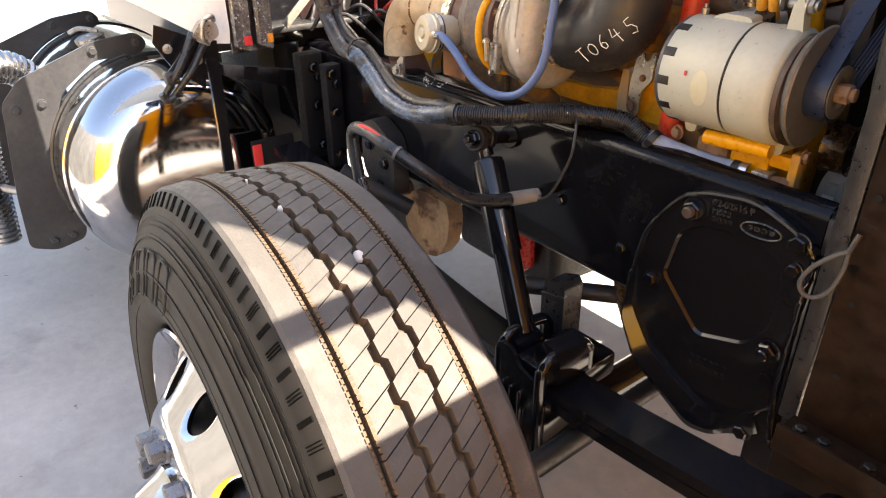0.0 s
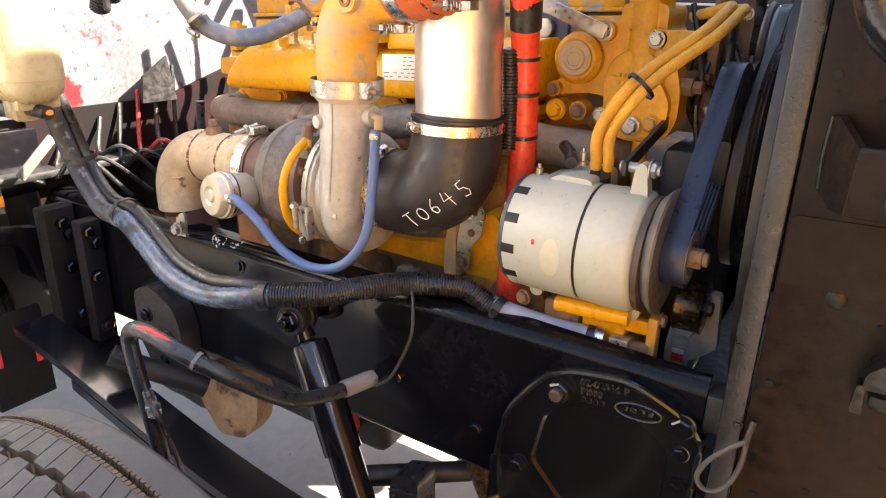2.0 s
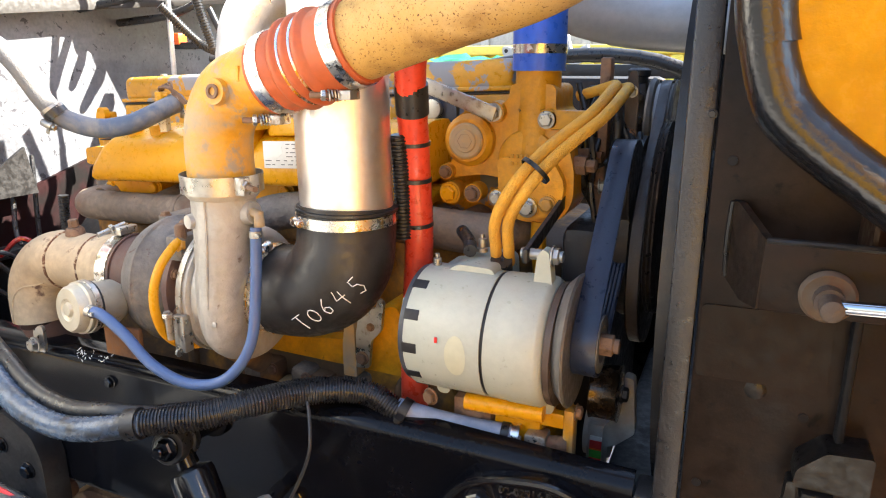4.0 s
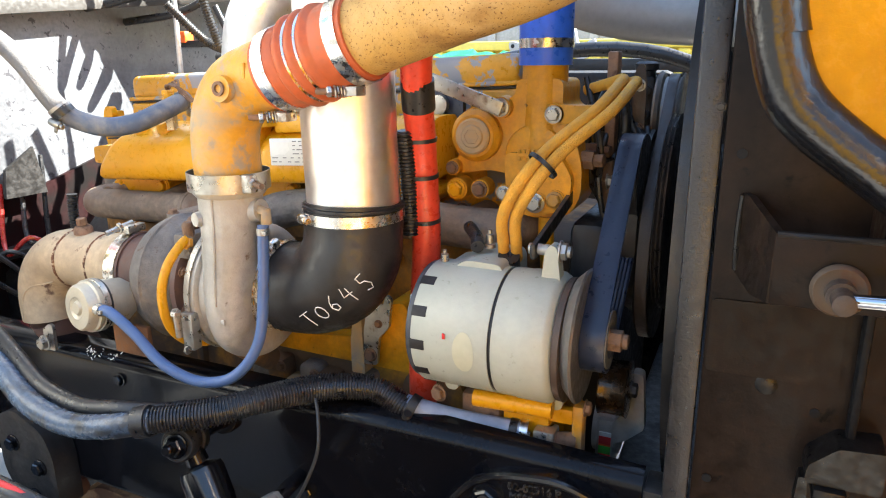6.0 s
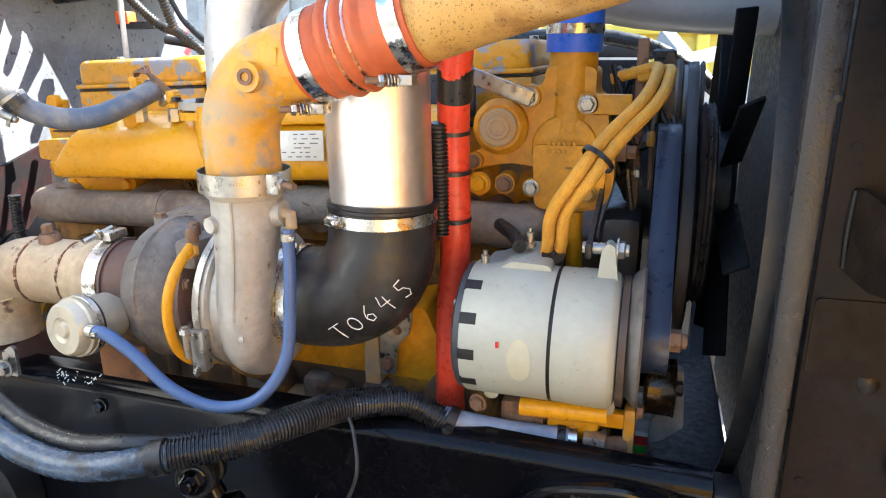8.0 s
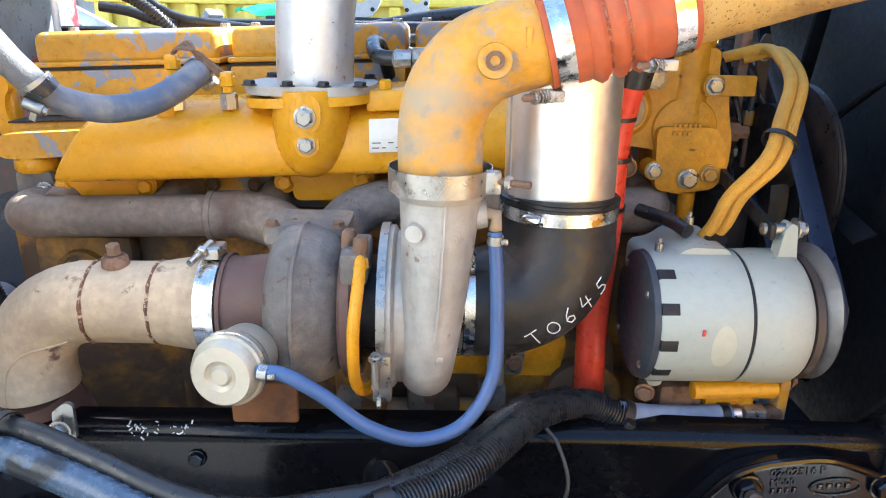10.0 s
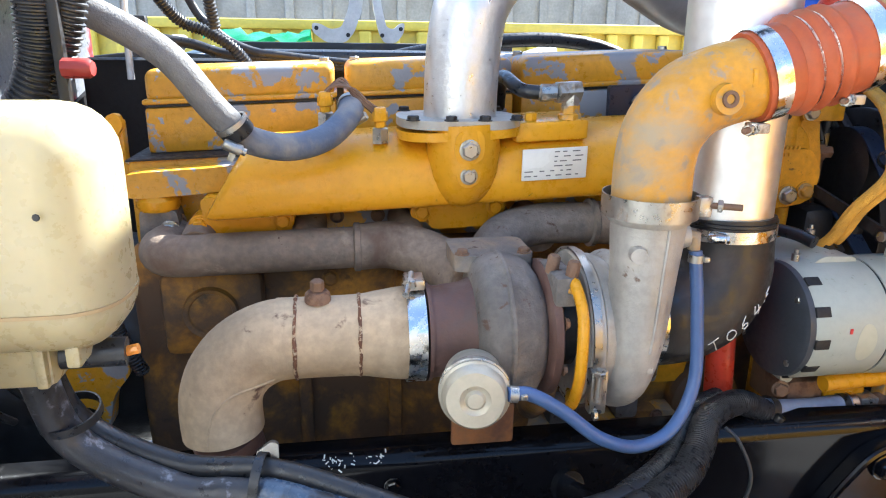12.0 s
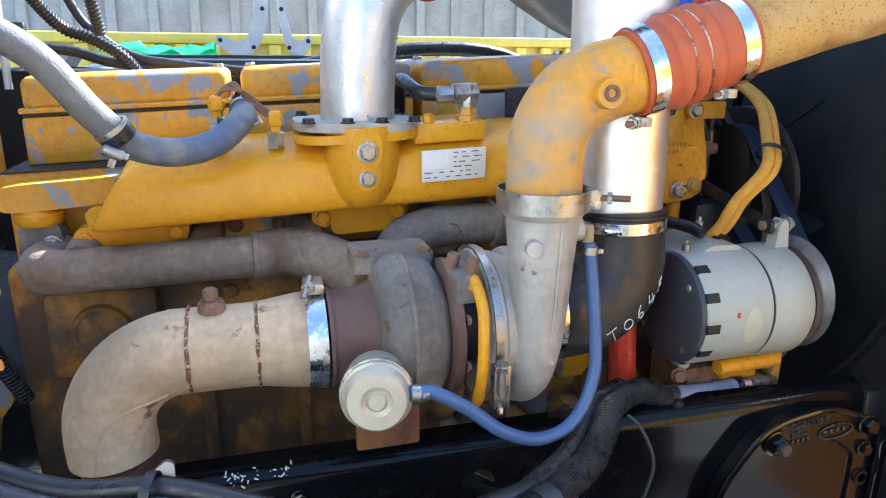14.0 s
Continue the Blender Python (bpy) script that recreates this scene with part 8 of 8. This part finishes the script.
# ---- fuel tank behind the wheel ----
def fuel_tank():
    t = thing("fuel_tank", (-1.4, -0.40, 0.30), "mirror-polished cylindrical aluminium fuel tank", "fuel tank")
    c, R, x0 = Vector((0, -0.405, 0.635)), 0.335, -0.93
    dome = [(x0 + 0.160 * (1 - q ** 5.6) ** (1 / 2.1), R * q) for q in np.sin(np.linspace(0.0, math.pi / 2, 26))]
    part("shell", lathe(dome + [(x0 - 0.01, R), (-2.6, R), (-2.62, R * 0.9)], c, (1, 0, 0), 72), CHROME, t)
    part("seam", lathe([(x0 - 0.004, R), (x0 - 0.002, R + 0.004), (x0 + 0.004, R + 0.004), (x0 + 0.006, R)], c, (1, 0, 0), 72), CHROME, t)
    for x in (-1.06, -1.75):
        part("strap", lathe([(x - 0.03, R), (x - 0.03, R + 0.006), (x + 0.03, R + 0.006), (x + 0.03, R)], c, (1, 0, 0), 72, closed=True), RUBBER, t, "rubber-lined strap")
    part("filler_cap", lathe([(0, 0.05), (0.03, 0.05), (0.035, 0.042), (0.04, 0.0)], (-1.45, -0.47, 0.625 + R - 0.02), (0, -0.2, 1), 32), ZINC, t)
    part("cap_handle", tube([(-1.48, -0.53, 0.985), (-1.45, -0.50, 1.0), (-1.42, -0.45, 0.99)], 0.008, 8), ZINC, t)
    steel = mat("grey_plate_steel", (0.040, 0.041, 0.045), 0.36, 0.35, mottle=0.15, stains=[((0.075, 0.07, 0.065), 6, 0.55, 0.8, 0.45)], bump=0.03, rough_mix=0.05)
    plate = rounded([(-0.391, 1.000), (-0.417, 0.970), (-0.557, 0.966), (-0.664, 0.889), (-0.728, 0.746), (-0.739, 0.635), (-0.725, 0.530), (-0.700, 0.449), (-0.715, 0.416), (-0.800, 0.400), (-0.872, 0.430), (-0.862, 0.600), (-0.826, 0.881), (-0.766, 0.944), (-0.552, 1.021), (-0.420, 1.035)], 0.020)
    for x in (-1.06, -1.62):
        b = thing("step_bracket", (x, -0.75, 0.40), "grey steel step bracket plate curving over the tank", "bracket", "step brackets")
        part("plate", prism(plate, 0.008, lambda a, z, d: (x + d, a, z), 0.002), steel, b)
        rim = [(x + 0.004, c.y + (R + 0.006) * math.cos(a), c.z + (R + 0.006) * math.sin(a)) for a in np.linspace(radians(100), radians(235), 30)]
        part("rubber_edge", tube(rim, 0.009, 8, 1), RUBBER, b)
        for y, z in ((-0.795, 0.86), (-0.725, 0.865), (-0.800, 0.435), (-0.745, 0.44), (-0.555, 0.995), (-0.425, 1.005)):
            bolt(b, (x + 0.008, y, z), (1, 0, 0), 0.012, steel)
    f = thing("flex_pipe", (-1.2, -0.885, 0.42), "shiny corrugated steel flex pipe beside the tank", "pipe")
    part("pipe", wavy([(-1.20, -0.925, 0.42), (-1.20, -0.912, 0.58), (-1.20, -0.890, 0.78), (-1.21, -0.830, 0.945), (-1.24, -0.74, 0.93), (-1.27, -0.70, 0.84)], 0.042, 0.008, 0.016, 24), mat("flex_steel", (0.42, 0.42, 0.43), 0.22, 1.0, mottle=0.06, rough_mix=0.03), f)
    part("mount_bar", tube([(-1.20, -0.90, 0.60), (-1.058, -0.82, 0.60)], 0.012, 10, smooth=False), GALV, f)
    x = thing("battery_strap", (-0.72, -0.2, 0.65), "bright red tie strap hanging by the tank", "strap")
    part("strap", box(-0.70, -0.695, -0.243, -0.213, 0.60, 0.722, 0.003), TAG_RED, x)
    part("strap", box(-0.70, -0.695, -0.135, -0.120, 0.58, 0.68, 0.002), TAG_RED, x)
    part("holder", box(-0.72, -0.70, -0.24, -0.10, 0.48, 0.73, 0.004), FAN_BLACK, x)


fuel_tank()


# ---- yard beyond the truck ----
def yard():
    w = thing("scrap_skip", (0.5, 5.2, 0.0), "yellow ribbed steel skip across the yard", "skip")
    part("wall", box(-2.6, 4.5, 5.2, 5.26, 0.0, 1.62, 0.01), YARD_YELLOW, w)
    part("top_rail", box(-2.65, 4.55, 5.12, 5.28, 1.60, 1.68, 0.02), YARD_YELLOW, w)
    rib = box(-0.05, 0.05, -0.07, 0.0, 0.1, 1.60, 0.02)
    me = bpy.data.meshes.new("rib")
    rib.to_mesh(me)
    rib.free()
    for i in range(30):
        o = link_mesh("rib", me, YARD_YELLOW, w)
        o.matrix_basis = Matrix.Translation((-2.5 + i * 0.24, 5.2, 0))
    b = thing("yard_wall", (0, 9, 0), "weathered grey corrugated wall behind the yard", "wall", kind="structure")
    part("sheet", box(-14, 16, 9.0, 9.2, 0, 4.2, 0.01), YARD_GREY, b)
    for i in range(60):
        if i == 0:
            q = box(-0.06, 0.06, -0.05, 0.0, 0, 4.2, 0.01)
            rm = bpy.data.meshes.new("wall_rib")
            q.to_mesh(rm)
            q.free()
        o = link_mesh("wall_rib", rm, YARD_GREY, b)
        o.matrix_basis = Matrix.Translation((-13.7 + i * 0.5, 9.0, 0))
    h = thing("far_fender", (0.2, 1.25, 1.1), "black far-side fender and frame parts, with a plate added for shade", "fender")
    part("fender", tube([(-0.5, 1.30, 1.28), (0.1, 1.30, 1.49), (0.7, 1.32, 1.52), (1.1, 1.32, 1.25)], 0.022, 14), RUBBER, h)
    # carried down to z 0.62 to keep sun off the ground under the engine
    part("plate", box(-0.75, 0.75, 1.10, 1.16, 0.62, 1.48, 0.02), STEEL_GAP_BLACK, h)
    part("shelf", box(-0.30, 0.40, 0.95, 1.10, 1.455, 1.506, 0.012), RUBBER, h)
    rack = thing("scrap_rack", (0.0, 2.62, 0.0), "black steel rack rail carrying cut plates", "rack")
    part("rail", box(-0.55, 0.75, 2.58, 2.66, 1.450, 1.515, 0.008), DULL_BLACK, rack)
    for x in (-0.45, 0.65):
        part("leg", box(x - 0.03, x + 0.03, 2.59, 2.65, 0.0, 1.450, 0.006), DULL_BLACK, rack)
    for dx, sc in ((0.0, 1.0), (0.245, 0.82)):
        s = thing("cut_steel_hook", (dx * 0.75 - 0.08, 2.6, 1.515), "pale flame-cut curved steel plate with bolt holes", "scrap part", "scrap parts")
        hk = [(-0.216, 1.585), (-0.212, 1.540), (-0.150, 1.496), (-0.060, 1.496), (-0.020, 1.540), (0.020, 1.640), (0.035, 1.80), (-0.035, 1.80), (-0.040, 1.66), (-0.078, 1.565), (-0.130, 1.555), (-0.175, 1.580)]
        hk = [((x + 0.08) * sc - 0.08 + dx if sc > 0.9 else 0.135 - (x + 0.08) * 0.62, 1.5155 + (z - 1.496) * (1.0 if sc > 0.9 else 1.05)) for x, z in hk]
        part("plate", prism(rounded(hk, 0.018), 0.035, lambda a, zz, d: (a, 2.59 + d, zz), 0.004), mat("pale_cut_steel", (0.62, 0.61, 0.58), 0.5, 0.2, mottle=0.12, bump=0.1) if sc > 0.9 else bpy.data.materials["pale_cut_steel"], s)
        for x, z in ((hk[0][0] + (0.022 if sc > 0.9 else -0.018), 1.580), (hk[3][0] + (0.012 if sc > 0.9 else -0.010), 1.550), ((hk[6][0] + hk[7][0]) / 2, 1.720), ((hk[6][0] + hk[7][0]) / 2, 1.780)):
            part("bolt_hole", lathe([(0, 0.010), (0.002, 0.010), (0.0021, 0.0)], (x, 2.590, z), (0, -1, 0), 12), STEEL_GAP_BLACK, s)
    for i in range(26):
        a = Vector((random.uniform(-1.4, 1.3), random.uniform(2.75, 3.9), random.uniform(1.12, 1.42)))
        d = Vector((random.uniform(-1, 1), random.uniform(-0.3, 0.3), random.uniform(-0.2, 0.2))).normalized() * random.uniform(0.2, 0.5)
        bm = box(-0.5, 0.5, -0.03, 0.03, -0.03, 0.03, 0.006, m=Matrix.Translation(a) @ d.to_track_quat("X", "Z").to_matrix().to_4x4() @ Matrix.Diagonal((d.length * 2, random.uniform(0.6, 2), random.uniform(0.5, 1.5), 1)))
        solo("scrap_bar", bm, random.choice([DULL_BLACK, GALV, DULL_BLACK, YARD_GREY]), "weathered scrap steel bar on the yard pile", "scrap bar", "scrap parts")
    pile = bumpy_box(-1.6, 1.5, 2.1, 4.0, 0.0, 1.30, 0.1, cuts=5, wob=0.12)
    solo("scrap_heap", pile, DULL_BLACK, "dark heap of scrap parts across the yard", "scrap heap")
    tarp = bmesh.new()
    n = 14
    v = [[tarp.verts.new((-0.74 + 0.5 * i / n, 2.75 + 0.6 * j / n, 1.545 + 0.06 * noise.noise(Vector((i * 0.4, j * 0.4, 3))) - 0.10 * (j / n - 0.5) ** 2)) for j in range(n + 1)] for i in range(n + 1)]
    for i in range(n):
        for j in range(n):
            tarp.faces.new((v[i][j], v[i + 1][j], v[i + 1][j + 1], v[i][j + 1]))
    bmesh.ops.solidify(tarp, geom=tarp.faces[:], thickness=0.01)
    solo("tarp", tarp, GREEN_TARP, "crumpled green tarp over the scrap", "tarp")

    # out of view: added to give the truck something to reflect
    b = thing("workshop_wall", (0, -4.2, 0), "unseen grey wall with an added yellow reflector facing the truck", "wall", kind="structure")
    part("sheet", box(-9, 9, -4.4, -4.2, 0, 2.7, 0.01), mat("grey_cladding", (0.17, 0.168, 0.16), 0.7, mottle=0.2, scale=2), b)
    # invented yellow panel, source of the yellow streaks on shiny parts
    part("door", box(1.1, 6.0, -4.199, -4.15, 0.0, 2.3, 0.01), mat("yellow_cladding", (0.66, 0.34, 0.02), 0.6, mottle=0.2, scale=2, stains=[((0.30, 0.16, 0.05), 3, 0.55, 0.75, 0.6)]), b, "added yellow reflector panel")


yard()
